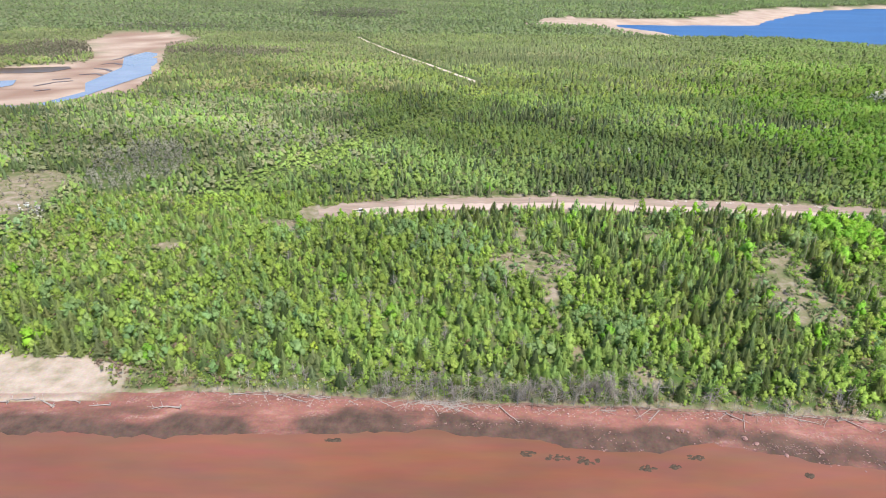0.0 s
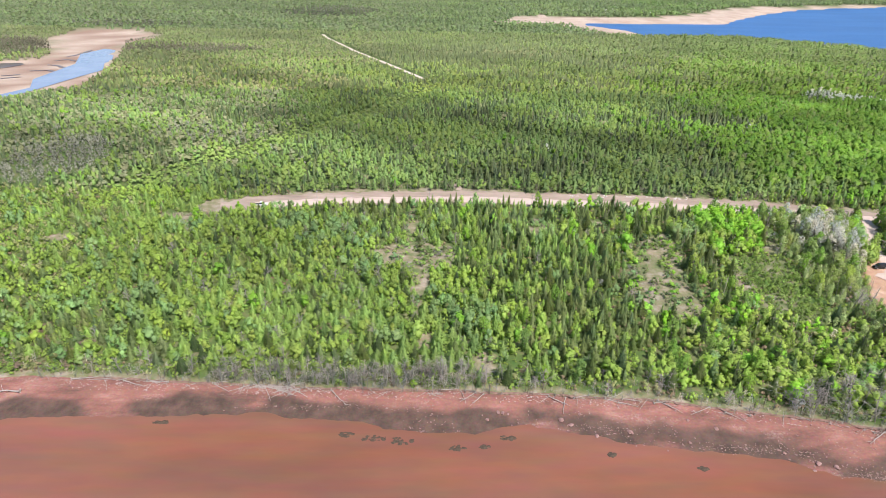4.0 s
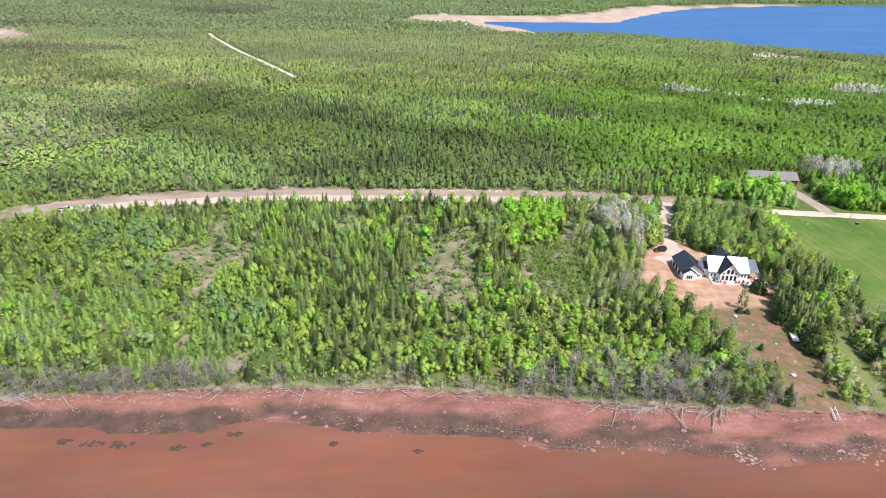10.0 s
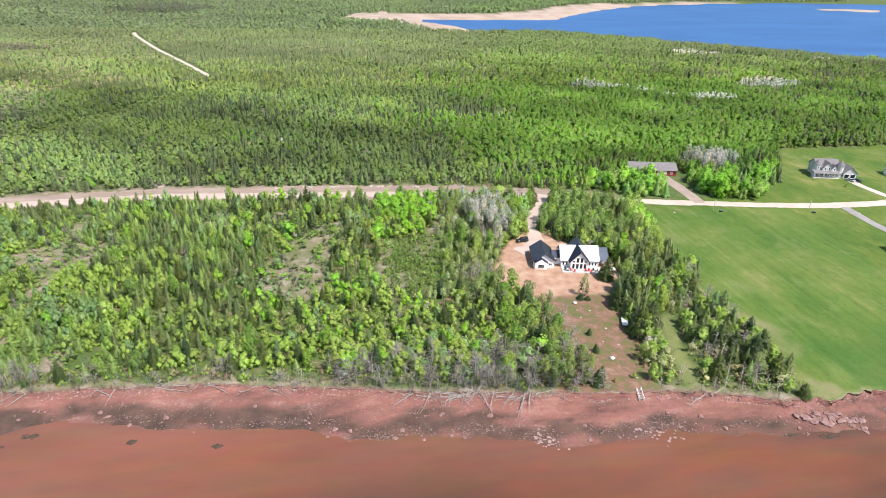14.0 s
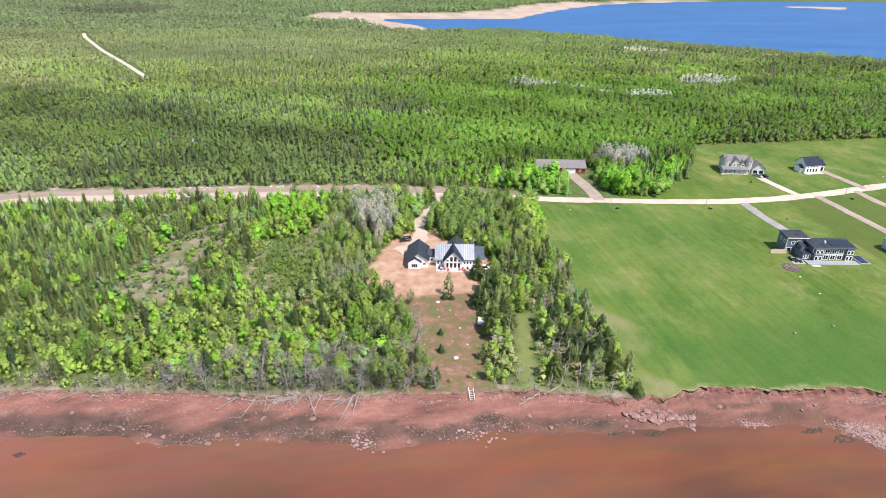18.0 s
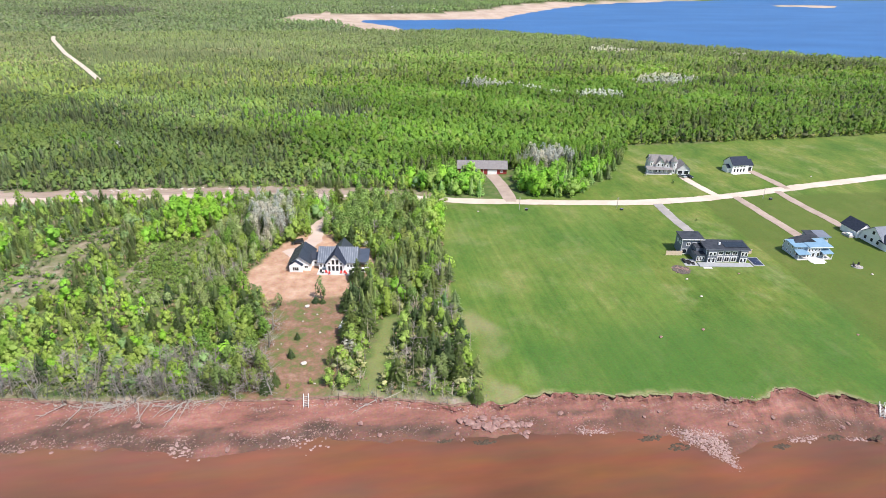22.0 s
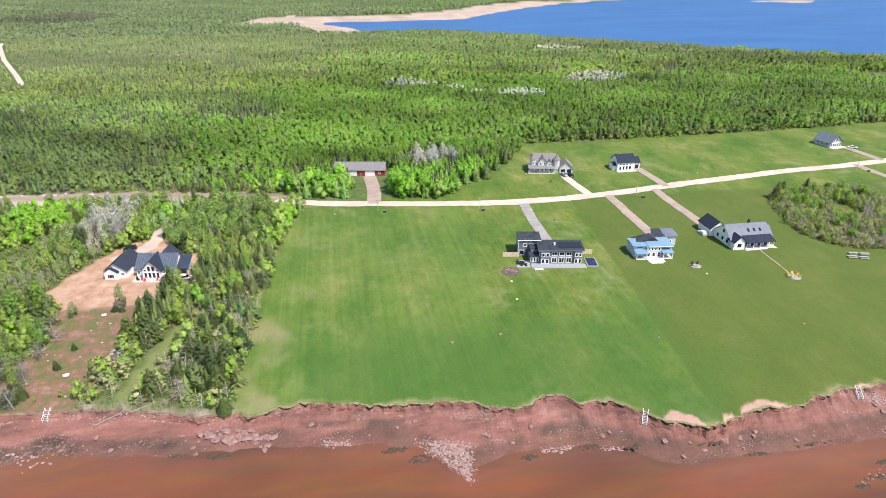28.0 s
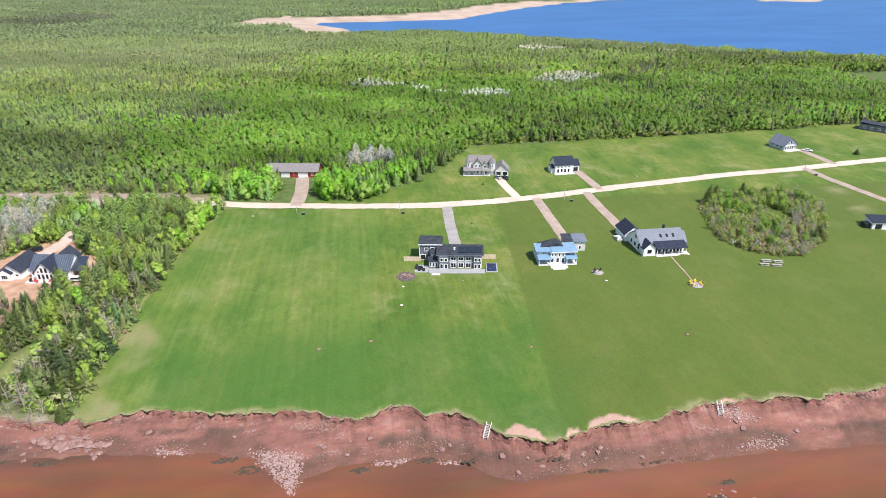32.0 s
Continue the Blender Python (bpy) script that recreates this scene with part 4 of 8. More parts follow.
def species(x, y):
    """Shares of the kinds at each place, in the order of KINDS."""
    w1, w2, w3, w4 = wave(x, y, 45, 1), wave(x, y, 14, 2), wave(x, y, 100, 3), wave(x, y, 22, 6)
    near = smooth01((262 - y) / 16) * (1 - smooth01((x - 272) / 8))
    edge = smooth01((coast_y(x) + 9 - y + 3 * w2) / 5)
    mid_x = smooth01((x - 85) / 40)
    right = smooth01((x - 150 - 0.2 * (y - 262) + 45 * w1 + 40 * w3 + 14 * w2) / 110) * (1 - near) * (1 - 0.45 * smooth01((y - 440 + 50 * w3) / 120)) * (0.35 + 0.65 * smooth01((y - 272) / 16)) * (1 - 0.5 * smooth01((x - 380 - 0.3 * (y - 300) + 30 * w2 + 25 * w1) / 80))
    west = smooth01((-55 - x + 0.10 * (y - 120) + 25 * w1 + 15 * w2) / 60) * smooth01((y - 150) / 60)
    lush = smooth01((x - 95) / 35) * smooth01((178 - y + 12 * w2) / 25) * near * (1 - smooth01((x - 204) / 8))
    lush = np.maximum(lush, smooth01((x - 146) / 8) * (1 - smooth01((x - 208) / 8)) * smooth01((232 - y) / 12) * near)
    dark = np.exp(-((x - 85) / 95) ** 2 - ((y - 690) / 80) ** 2) + 0.4 * np.exp(-((x - 90) / 70) ** 2 - ((y - 322) / 16) ** 2) + 0.7 * np.exp(-((x - 260) / 90) ** 2 - ((y - 400) / 8) ** 2)
    bog = np.exp(-((x - 94) / 65) ** 2 - ((y - 685) / 20) ** 2)
    trail = smooth01((11 - edge_distance(x, y, TRAIL)) / 4)
    grey = np.zeros(len(x))
    for (cx, cy), rx, ry in GREYS:
        grey = np.maximum(grey, smooth01((1.15 - np.hypot((x - cx) / rx, (y - cy) / ry) + 0.2 * w2) / 0.4))
    sp = np.clip(0.16 + 0.16 * w1 + 0.14 * w2 + 0.14 * near * mid_x + 0.8 * dark - 0.1 * right, 0.04, 0.9)
    sp = sp * (1 - 0.5 * smooth01((x - 186) / 10) * near) * (1 - 0.3 * smooth01((y - 262) / 10) * smooth01((460 - y) / 60))
    back = smooth01((x - 330 - 0.2 * (y - 300) + 20 * w2) / 60) * (1 - near)
    sp = sp + 0.15 * back * np.clip(0.5 + w4 + w2, 0, 2)
    yo = np.clip(0.36 - 0.2 * w1 + 0.15 * w4, 0.05, 1) * (1 - 0.6 * right) * (1 - 0.4 * near * mid_x) * (1 - 0.6 * lush)
    br = np.clip(0.05 + (0.17 * w4 + 0.14) * near * mid_x * (1 - 0.8 * smooth01((x - 190) / 30)) + 0.75 * right, 0.015, 1)
    mi = np.clip(0.34 + 0.2 * w3 - 0.2 * w4, 0.08, 1)
    ol = np.clip(0.06 + 0.55 * west + 0.10 * w3 + 0.2 * smooth01((y - 480) / 300) * (1 - right), 0.01, 1)
    gr = np.clip(0.012 + 0.7 * west * np.clip(0.2 + w2 + 0.5 * w1, 0, 1) * smooth01((420 - y) / 80), 0, 1)
    sp = sp + 0.3 * west * smooth01((w4 - 0.1) / 0.4)
    bl = np.clip(0.20 * near * (0.4 - w2 * 0.8), 0.01, 1)
    tip = smooth01((x - 222) / 8) * smooth01((165 - y) / 25) * near
    ol, gr, yo = ol + 0.3 * tip, gr + 0.22 * tip, yo * (1 - 0.5 * tip)
    shore = smooth01((coast_y(x) + 30 - y + 6 * w2) / 14) * smooth01((x - 140) / 25) * near
    bl = bl + 0.55 * shore * (1 - smooth01((x - 216) / 6))
    patchy = wave(x, y, 33, 9) + 0.6 * wave(x, y, 12, 4)
    li = np.clip(0.05 + 0.22 * patchy + 0.12 * smooth01((y - 300) / 200), 0.0, 1) + 9 * trail + 0.16 * lush * np.clip(0.7 + w4, 0, 1.5)
    li, ol, gr = li * (1 - 0.8 * right), ol * (1 - 0.8 * right) + 0.24 * lush + 2.5 * bog, gr * (1 - 0.9 * right) + 0.035 * lush
    belt = smooth01((x - 218) / 10) * near * smooth01((y - 105) / 15)
    sp = sp * (1 - 0.6 * lush) * (1 - bog) * (1 - 0.55 * belt)
    mi, br, li, bl = mi + 0.15 * belt, br + 0.22 * belt * np.clip(0.6 + w4, 0, 1), li + 0.5 * lush + 0.12 * belt, bl * (1 - 0.6 * belt)
    beyond = smooth01((y - 258) / 12)
    block_ = wave(x, y * 1.6, 52, 31) + 0.7 * wave(x, y * 1.6, 21, 32) + 0.35 * wave(x, y, 9, 33)
    sp = sp + beyond * 0.55 * smooth01((block_ - 0.15) / 0.35) * (0.35 + 0.65 * smooth01((250 + 0.25 * (y - 262) - x + 30 * w2) / 80)) * smooth01((760 - y) / 200)
    yo = yo + beyond * 0.35 * smooth01((-block_ - 0.1) / 0.3) * smooth01((300 - x) / 80)
    br = br + beyond * 0.35 * smooth01((wave(x, y * 1.5, 60, 35) + 0.5 * wave(x, y, 20, 36) - 0.2) / 0.3) * smooth01((x - 60) / 120) * smooth01((620 - y) / 150)
    asp, fresh, needle = stands(x, y, ASPENS), stands(x, y, FRESH), stands(x, y, SPRUCES)
    tufty = np.clip(wave(x, y, 7, 13) + 0.7 * wave(x, y, 17, 14), -1, 1)
    bl = bl + 0.4 * near * smooth01((tufty - 0.35) / 0.3)
    sp = (sp + 0.3 * near * smooth01((-tufty - 0.4) / 0.3) * mid_x + 0.45 * needle) * (1 - 0.65 * shore * (1 - smooth01((x - 216) / 6)))
    br, li = br + 0.8 * fresh, li + 0.25 * fresh
    rough = smooth01((x - 221) / 5) * smooth01((192 - y + 8 * w2) / 14) * near
    sp, gr, ol = sp * (1 - 0.4 * rough) + rough * (0.02 + 0.35 * np.clip(w2 + tufty, -0.2, 1)), gr + rough * (0.26 - 0.3 * tufty).clip(0, 0.5), ol + 0.10 * rough
    mi, br, bl, li, yo = mi * (1 - 0.1 * rough), br * (1 - 0.3 * rough), bl * (1 - 0.9 * rough), li * (1 - 0.6 * rough), yo + 0.12 * rough
    S = np.stack([sp, yo, br, mi, ol, gr, bl, li, 0.005 + 2.6 * asp], 1)
    S[:, 1:] *= (1 - 0.75 * np.clip(dark, 0, 1))[:, None]
    S[:, 5] += 0.08 * smooth01((y - 780) / 250) * np.clip(0.4 + w3, 0, 1)
    S[:, 0] *= 1 + 1.2 * np.clip(-patchy, 0, 1) - 0.6 * right
    S *= (1 - 0.95 * edge)[:, None]
    S[:, 5] += 0.5 * edge + 9 * grey
    S[:, 0] += 0.16 * edge
    S[:, 4] += 0.22 * edge
    S[:, 3] += 0.15 * edge
    S = S / S.sum(1, keepdims=True)
    S = S ** 1.9
    return S / S.sum(1, keepdims=True)


def stand(name, x, y, protos, label, hs=1.0, girth=1.0):
    S = species(x, y).cumsum(1)
    kind = (rng.uniform(0, 1, len(x))[:, None] > S).sum(1).clip(0, len(KINDS) - 1)
    z = ground_z(x, y) - 0.1
    scrubby = smooth01((x - 100) / 20) * smooth01((212 - x) / 12) * smooth01((205 - y) / 20) * smooth01((y - coast_y(x) - 14) / 10)
    tall = (1 - 0.3 * scrubby) * (1 + 0.25 * smooth01((x - 185) / 20) * smooth01((258 - y) / 10)) + 0.12 * smooth01((x - 240) / 40) * smooth01((y - 225) / 15)
    tall = tall * (0.88 + 0.12 * smooth01((x - 40) / 60) + 0.12 * wave(x, y, 16, 7))
    tall = tall * (1 + 0.22 * wave(x, y, 12, 3) * smooth01((x - 300) / 40) * smooth01((y - 250) / 20))
    leafy = smooth01((x - 95) / 35) * smooth01((262 - y) / 16)
    field = 0.15 * smooth01((262 - y) / 16) + 0.08 * leafy - 0.13 * smooth01((x - 340 - 0.2 * (y - 300)) / 60) * smooth01((y - 250) / 20) + 0.05 * smooth01((x - 160 - 0.2 * (y - 262)) / 90) * smooth01((y - 262) / 10) + 0.16 * wave(x, y, 30, 5) + 0.14 * wave(x, y, 10, 8) + 0.06 * smooth01((y - 262) / 60)
    way = smooth01((12 - edge_distance(x, y, TRAIL)) / 4)
    tall = tall * (1 - 0.5 * way) * (1 - 0.1 * smooth01((62 - x) / 40) * smooth01((262 - y) / 10))
    low = (0.5 + 0.5 * smooth01((y - coast_y(x)) / 10)) * (1 - 0.2 * smooth01((22 - edge_distance(x, y, TRACK)) / 8))
    Vs, Ts, Cs, off = [], [], [], 0
    for i, kd in enumerate(KINDS):
        s = np.where(kind == i)[0]
        if not len(s):
            continue
        h0, h1 = HEIGHTS[kd]
        hh = (h0 + (h1 - h0) * rng.beta(2, 2.4, len(s))) * hs * tall[s] * low[s]
        even = 0.6 * smooth01((y[s] - 255) / 15)
        hh = hh * (1 - even) + even * (6.3 if kd in ("spruce", "grey") else 5.6) * hs * tall[s] * low[s]
        gg = girth * rng.uniform(0.8, 1.25, len(s)) * (1 + 0.8 * way[s]) * (1 + 0.3 * smooth01((70 - x[s]) / 40) * smooth01((262 - y[s]) / 10)) * (1 + 0.3 * leafy[s] * (kd in ("bright", "mid", "lime", "olive", "blue")))
        pr = protos[{"spruce": "c", "young": "n", "grey": "g", "blue": "b", "olive": "s", "aspen": "a"}.get(kd, "b")]
        # the first factor lightens far crowns a little, standing in for haze
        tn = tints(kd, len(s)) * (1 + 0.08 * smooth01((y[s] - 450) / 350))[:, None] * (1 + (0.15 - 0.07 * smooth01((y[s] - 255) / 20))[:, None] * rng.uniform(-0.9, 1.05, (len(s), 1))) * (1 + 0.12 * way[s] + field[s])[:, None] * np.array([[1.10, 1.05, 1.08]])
        if kd == "grey":
            inland = smooth01((y[s] - 252) / 15)[:, None]
            tn = tn * (1 - inland) + inland * (np.where(x[s][:, None] < 40, np.array([[0.46, 0.44, 0.335]]), np.array([[0.70, 0.72, 0.58]])) * rng.uniform(0.85, 1.15, (len(s), 1)))
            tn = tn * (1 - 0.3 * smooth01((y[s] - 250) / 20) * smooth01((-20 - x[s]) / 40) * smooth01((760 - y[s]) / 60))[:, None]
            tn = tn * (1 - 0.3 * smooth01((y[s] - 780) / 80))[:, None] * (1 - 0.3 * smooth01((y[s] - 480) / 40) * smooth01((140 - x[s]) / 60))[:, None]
        if kd == "aspen":
            leafed = 0.3 + 0.5 * smooth01((x[s] - 212) / 6)[:, None]
            tn = tn * (1 - leafed) + leafed * np.array([[0.25, 0.41, 0.10]]) * rng.uniform(0.8, 1.25, (len(s), 1))
        wide_ = smooth01((y[s] - 262) / 30) * (0.34 * wave(x[s], y[s] * 1.6, 62, 41) + 0.26 * wave(x[s], y[s] * 1.6, 24, 42) + 0.12 * wave(x[s], y[s] * 1.4, 120, 43))
        tn = tn * (1 + wide_)[:, None] * (1 + smooth01((y[s] - 258) / 12)[:, None] * np.array([[-0.31, -0.35, -0.28]]) * (0.68 + 0.32 * smooth01((x[s] - 80 - 0.2 * (y[s] - 262)) / 140))[:, None] * (kd != "grey"))
        tn = tn * (1 + 0.3 * smooth01((-50 - x[s]) / 50) * smooth01((y[s] - 240) / 30) * smooth01((620 - y[s]) / 100))[:, None]
        # aerial haze put into the tint: far crowns pale towards grey-green
        haze_fade = 0.6 * smooth01((y[s] - 430) / 350)[:, None] * (kd != "grey")
        tn = tn * (1 - haze_fade) + haze_fade * np.array([[0.255, 0.325, 0.172]])
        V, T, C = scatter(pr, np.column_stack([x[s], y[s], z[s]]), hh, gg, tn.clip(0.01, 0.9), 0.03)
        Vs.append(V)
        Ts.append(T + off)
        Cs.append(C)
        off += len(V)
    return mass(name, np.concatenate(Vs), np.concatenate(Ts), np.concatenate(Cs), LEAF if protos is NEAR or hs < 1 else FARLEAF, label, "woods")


NEAR = {"c": [fuzzy(i, 90, 0.05, 0.2 + 0.02 * (i % 2), 7) for i in range(6)], "b": [crown(20 + i, 6, 150, 0.042, 0.22 + 0.03 * (i % 3), 0.04) for i in range(8)], "n": [fuzzy(30 + i, 100, 0.055, 0.24, 5) for i in range(6)],
        "s": [crown(36 + i, 4, 44, 0.075, 0.45, 0.0, "coarse", 1.3) for i in range(4)], "g": [joined(bare(40 + i, 18, 0.12), fuzzy(40 + i, 40, 0.013, 0.2, 0, 0.1)) for i in range(5)],
        "a": [aspen(115 + i, 190, 0.034, 0.17) for i in range(5)]}
MID = {"c": [fuzzy(60 + i, 16, 0.07, 0.2, 4, 0.04, 4) for i in range(5)], "b": [crown(70 + i, 4, 24, 0.06, 0.24 + 0.02 * (i % 3), 0.08, "coarse", 1.6, 1.08, 0.7) for i in range(6)],
       "n": [fuzzy(76 + i, 18, 0.075, 0.22, 3, 0.04, 4) for i in range(2)] + [crown(79 + i, 3, 22, 0.06, 0.24, 0.06, "coarse", 1.9, 1.08, 0.7) for i in range(5)],
       "s": [crown(83 + i, 3, 16, 0.11, 0.5, 0.0, "coarse", 1.3, 0.95, 0.8) for i in range(3)], "g": [crown(87 + i, 4, 26, 0.055, 0.2, 0.1, "coarse", 1.9, 0.7, 0.6) for i in range(3)], "a": [aspen(122 + i, 34, 0.05, 0.18, 0.3, 3) for i in range(3)]}
FAR = {"c": [conifer(90 + i, 2, 3, 0.26) for i in range(3)], "b": [crown(95 + i, 2, 5, 0.12, 0.34, 0.1, "coarse", 2.0, 1.0, 0.8) for i in range(4)], "n": [conifer(104 + i, 2, 3, 0.3) for i in range(2)] + [crown(106 + i, 1, 4, 0.12, 0.5, 0.1, "coarse", 2.0, 1.0, 0.8) for i in range(3)],
       "s": [crown(110 + i, 2, 4, 0.2, 0.5, 0.0, "coarse", 1.2, 1.0, 1.0) for i in range(2)], "g": [crown(112 + i, 2, 8, 0.1, 0.26, 0.1, "coarse", 1.5, 0.8, 0.8) for i in range(2)], "a": [crown(114, 2, 6, 0.12, 0.3, 0.1, "coarse", 1.5, 0.9, 0.8)]}


GROVE = [(264, 222), (400, 222), (400, 292), (264, 292)]


def plant(name, box, step, protos, label, hs=1.0, girth=1.0):
    x, y = jitter_grid(*box, step)
    k = wooded(x, y) & in_view(x, y) & ((y > 262) | (x > 285) | (x < -158) | (protos is NEAR)) & (inside(x, y, GROVE) == (name == "roadside_grove"))
    x, y = x[k], y[k]
    k = rng.uniform(0, 1, len(x)) < 0.86 + 0.3 * wave(x, y, 9, 5) + 0.5 * smooth01((70 - x) / 40) + 0.3 * smooth01((y - 258) / 10)
    return stand(name, x[k], y[k], protos, label, hs, girth)


plant("coastal_woods", (-160, 285, 95, 262), 2.95, NEAR, "dense young mixed spruce and birch woods above the shore", 1.0, 1.08)
plant("inland_woods", (-330, 760, 132, 480), 3.7, MID, "green mixed woods behind the road", 1.05, 1.45)
plant("roadside_grove", (262, 402, 220, 294), 3.0, NEAR, "fresh green broadleaf trees and spruces round the barn", 1.1, 1.0)
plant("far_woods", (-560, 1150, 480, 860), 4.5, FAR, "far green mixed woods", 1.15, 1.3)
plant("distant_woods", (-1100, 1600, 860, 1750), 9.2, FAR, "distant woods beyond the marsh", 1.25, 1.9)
# undergrowth that fills the gaps
x, y = jitter_grid(-150, 270, 96, 262, 2.45)
k = wooded(x, y, 1.5) & in_view(x, y)
x, y = x[k], y[k]
un = np.where(rng.uniform(0, 1, (len(x), 1)) < (0.08 + 0.26 * smooth01((x - 60) / 50) + 0.2 * wave(x, y, 11, 6))[:, None], np.array([[0.31, 0.25, 0.175]]), tints("mid", len(x)) * 0.95) + 0.25 * wave(x, y, 8, 2)[:, None] * np.array([[0.12, 0.10, 0.05]])
V, T, C = scatter([crown(310 + i, 3, 8, 0.13, 0.6, 0.0, "coarse") for i in range(4)], np.column_stack([x, y, ground_z(x, y) - 0.1]), rng.uniform(0.8, 1.9, len(x)), rng.uniform(1.2, 1.8, len(x)), un.clip(0.02, 0.6))
mass("undergrowth", V, T, C, LEAF, "green shrubs and bracken under the young trees", "shrubs")
# low shrubs in the clearings
x, y = jitter_grid(10, 190, 125, 240, 1.9)
k = np.zeros(len(x), bool)
for poly in HEATHS:
    k |= inside(x, y, poly)
for (cx, cy), rx, ry in CLEARINGS:
    k |= np.hypot((x - cx) / rx, (y - cy) / ry) < 1.1
k &= rng.uniform(0, 1, len(x)) < 0.34
stand("clearing_shrubs", x[k], y[k], {q_: NEAR["s"] for q_ in "cbnsga"}, "low green shrubs and heath in the clearings", 0.5, 1.3)
x, y = jitter_grid(148, 184, 155, 205, 1.5)
k = inside(x, y, SHRUBLAND) & (rng.uniform(0, 1, len(x)) < 0.75 + 0.4 * wave(x, y, 5, 3))
x, y = x[k], y[k]
tn = np.where(rng.uniform(0, 1, (len(x), 1)) < 0.6, tints("lime", len(x)), tints("mid", len(x))) * rng.uniform(0.75, 1.1, (len(x), 1))
V, T, C = scatter(NEAR["s"], np.column_stack([x, y, ground_z(x, y) - 0.1]), rng.uniform(1.0, 2.6, len(x)), rng.uniform(1.0, 1.5, len(x)), tn.clip(0.02, 0.8))
mass("low_scrub", V, T, C, LEAF, "low yellow-green scrub filling an old cut strip", "shrubs")
# grey stems at the foot of the inland wood
x = rng.uniform(-40, 262, 600)
y = np.interp(x, *zip(*ROUGH_MID)) + 9.5 + rng.gamma(1.5, 1.0, len(x))
V, T, C = scatter([bare(64 + i, 5, 0.3) for i in range(4)], np.column_stack([x, y, ground_z(x, y) - 0.1]), rng.uniform(2.5, 5.0, len(x)), rng.uniform(0.8, 1.2, len(x)), tints("grey", len(x)) * rng.uniform(0.35, 0.8, (len(x), 1)))
mass("edge_stems", V, T, C, LEAF, "grey bare stems along the edge of the inland wood", "tree stems")
# pale birch stems showing among the crowns
x, y = jitter_grid(120, 262, 104, 240, 3.6)
k = wooded(x, y, 1.5) & (rng.uniform(0, 1, len(x)) < 0.15 + 0.55 * smooth01((x - 170) / 25))
x, y = x[k], y[k]
V, T, C = scatter([bare(60 + i, 4, 0.45) for i in range(4)], np.column_stack([x, y, ground_z(x, y) - 0.1]), rng.uniform(4.5, 8.0, len(x)), rng.uniform(0.7, 1.0, len(x)), tints("grey", len(x)) * rng.uniform(0.7, 1.15, (len(x), 1)))
mass("birch_stems", V, T, C, LEAF, "slender pale birch stems among the green crowns", "tree stems")
# twiggy growth along the cliff
x, y = jitter_grid(-70, 262, 92, 130, 1.5)
d = y - coast_y(x)
k = (d > -0.6) & (d < 5 + 2 * wave(x, y, 9)) & ~inside(x, y, LOWER_YARD) & (rng.uniform(0, 1, len(x)) < 0.75) & (x + d > -60)
x, y = x[k], y[k]
hh = rng.uniform(1.0, 2.6, len(x)) * (1 + 0.7 * np.exp(-((x - 25) / 35) ** 2) + 0.6 * np.exp(-((x - 165) / 30) ** 2))
V, T, C = scatter([bare(50 + i, 9 + 2 * i, 0.05) for i in range(6)], np.column_stack([x, y, ground_z(x, y) - 0.1]), hh, rng.uniform(1.1, 1.8, len(x)), np.where(rng.uniform(0, 1, (len(x), 1)) < 0.72, tints("grey", len(x)), np.array([[0.34, 0.24, 0.19]])) * rng.uniform(0.5, 0.95, (len(x), 1)))
mass("cliff_brush", V, T, C, LEAF, "grey leafless brush along the cliff edge", "brush")

# brush between the sandy point and the woods
x, y = jitter_grid(-100, -50, 122, 148, 1.6)
d = y - coast_y(x)
k = (d > 1.5) & (x > -84 + 5 * wave(x, y, 5) - 0.9 * (y - 128)) & (rng.uniform(0, 1, len(x)) < 0.8)
x, y = x[k], y[k]
tn = np.where(rng.uniform(0, 1, (len(x), 1)) < 0.35, tints("olive", len(x)) * 0.9, np.where(rng.uniform(0, 1, (len(x), 1)) < 0.5, tints("mid", len(x)), np.array([[0.33, 0.25, 0.20]])))
V, T, C = scatter(NEAR["s"], np.column_stack([x, y, ground_z(x, y) - 0.1]), rng.uniform(0.8, 2.4, len(x)), rng.uniform(1.0, 1.6, len(x)), tn)
mass("point_brush", V, T, C, LEAF, "olive and brown brush behind the sandy point", "shrubs")

# thin grey brush on the open ground in the west
x, y = jitter_grid(-235, -165, 212, 300, 2.6)
k = (np.hypot((x + 196) / 25, (y - 256) / 40) < 1.05) & (rng.uniform(0, 1, len(x)) < 0.4 + 0.3 * wave(x, y, 9, 2))
x, y = x[k], y[k]
tn = np.where(rng.uniform(0, 1, (len(x), 1)) < 0.5, np.array([[0.40, 0.37, 0.30]]), tints("olive", len(x)))
V, T, C = scatter(MID["s"], np.column_stack([x, y, ground_z(x, y) - 0.1]), rng.uniform(0.8, 2.2, len(x)), rng.uniform(1.0, 1.6, len(x)), tn)
mass("heath_brush", V, T, C, LEAF, "thin grey and olive brush on pale heath", "shrubs")

# soft shrubs along the field's far edge
x = rng.uniform(392, 700, 420)
y = np.interp(x, (385, 398, 456, 527, 605, 678, 760), (282, 303, 304, 305, 309, 316, 324)) + rng.gamma(1.6, 2.2, len(x)) - 1.0
tn = np.where(rng.uniform(0, 1, (len(x), 1)) < 0.35, tints("olive", len(x)), tints("mid", len(x))) * rng.uniform(0.55, 1.0, (len(x), 1))
V, T, C = scatter(MID["s"], np.column_stack([x, y, ground_z(x, y) - 0.1]), rng.uniform(1.2, 3.6, len(x)), rng.uniform(1.0, 1.6, len(x)), tn)
mass("field_edge_shrubs", V, T, C, LEAF, "soft green shrubs along the far field edge", "shrubs")


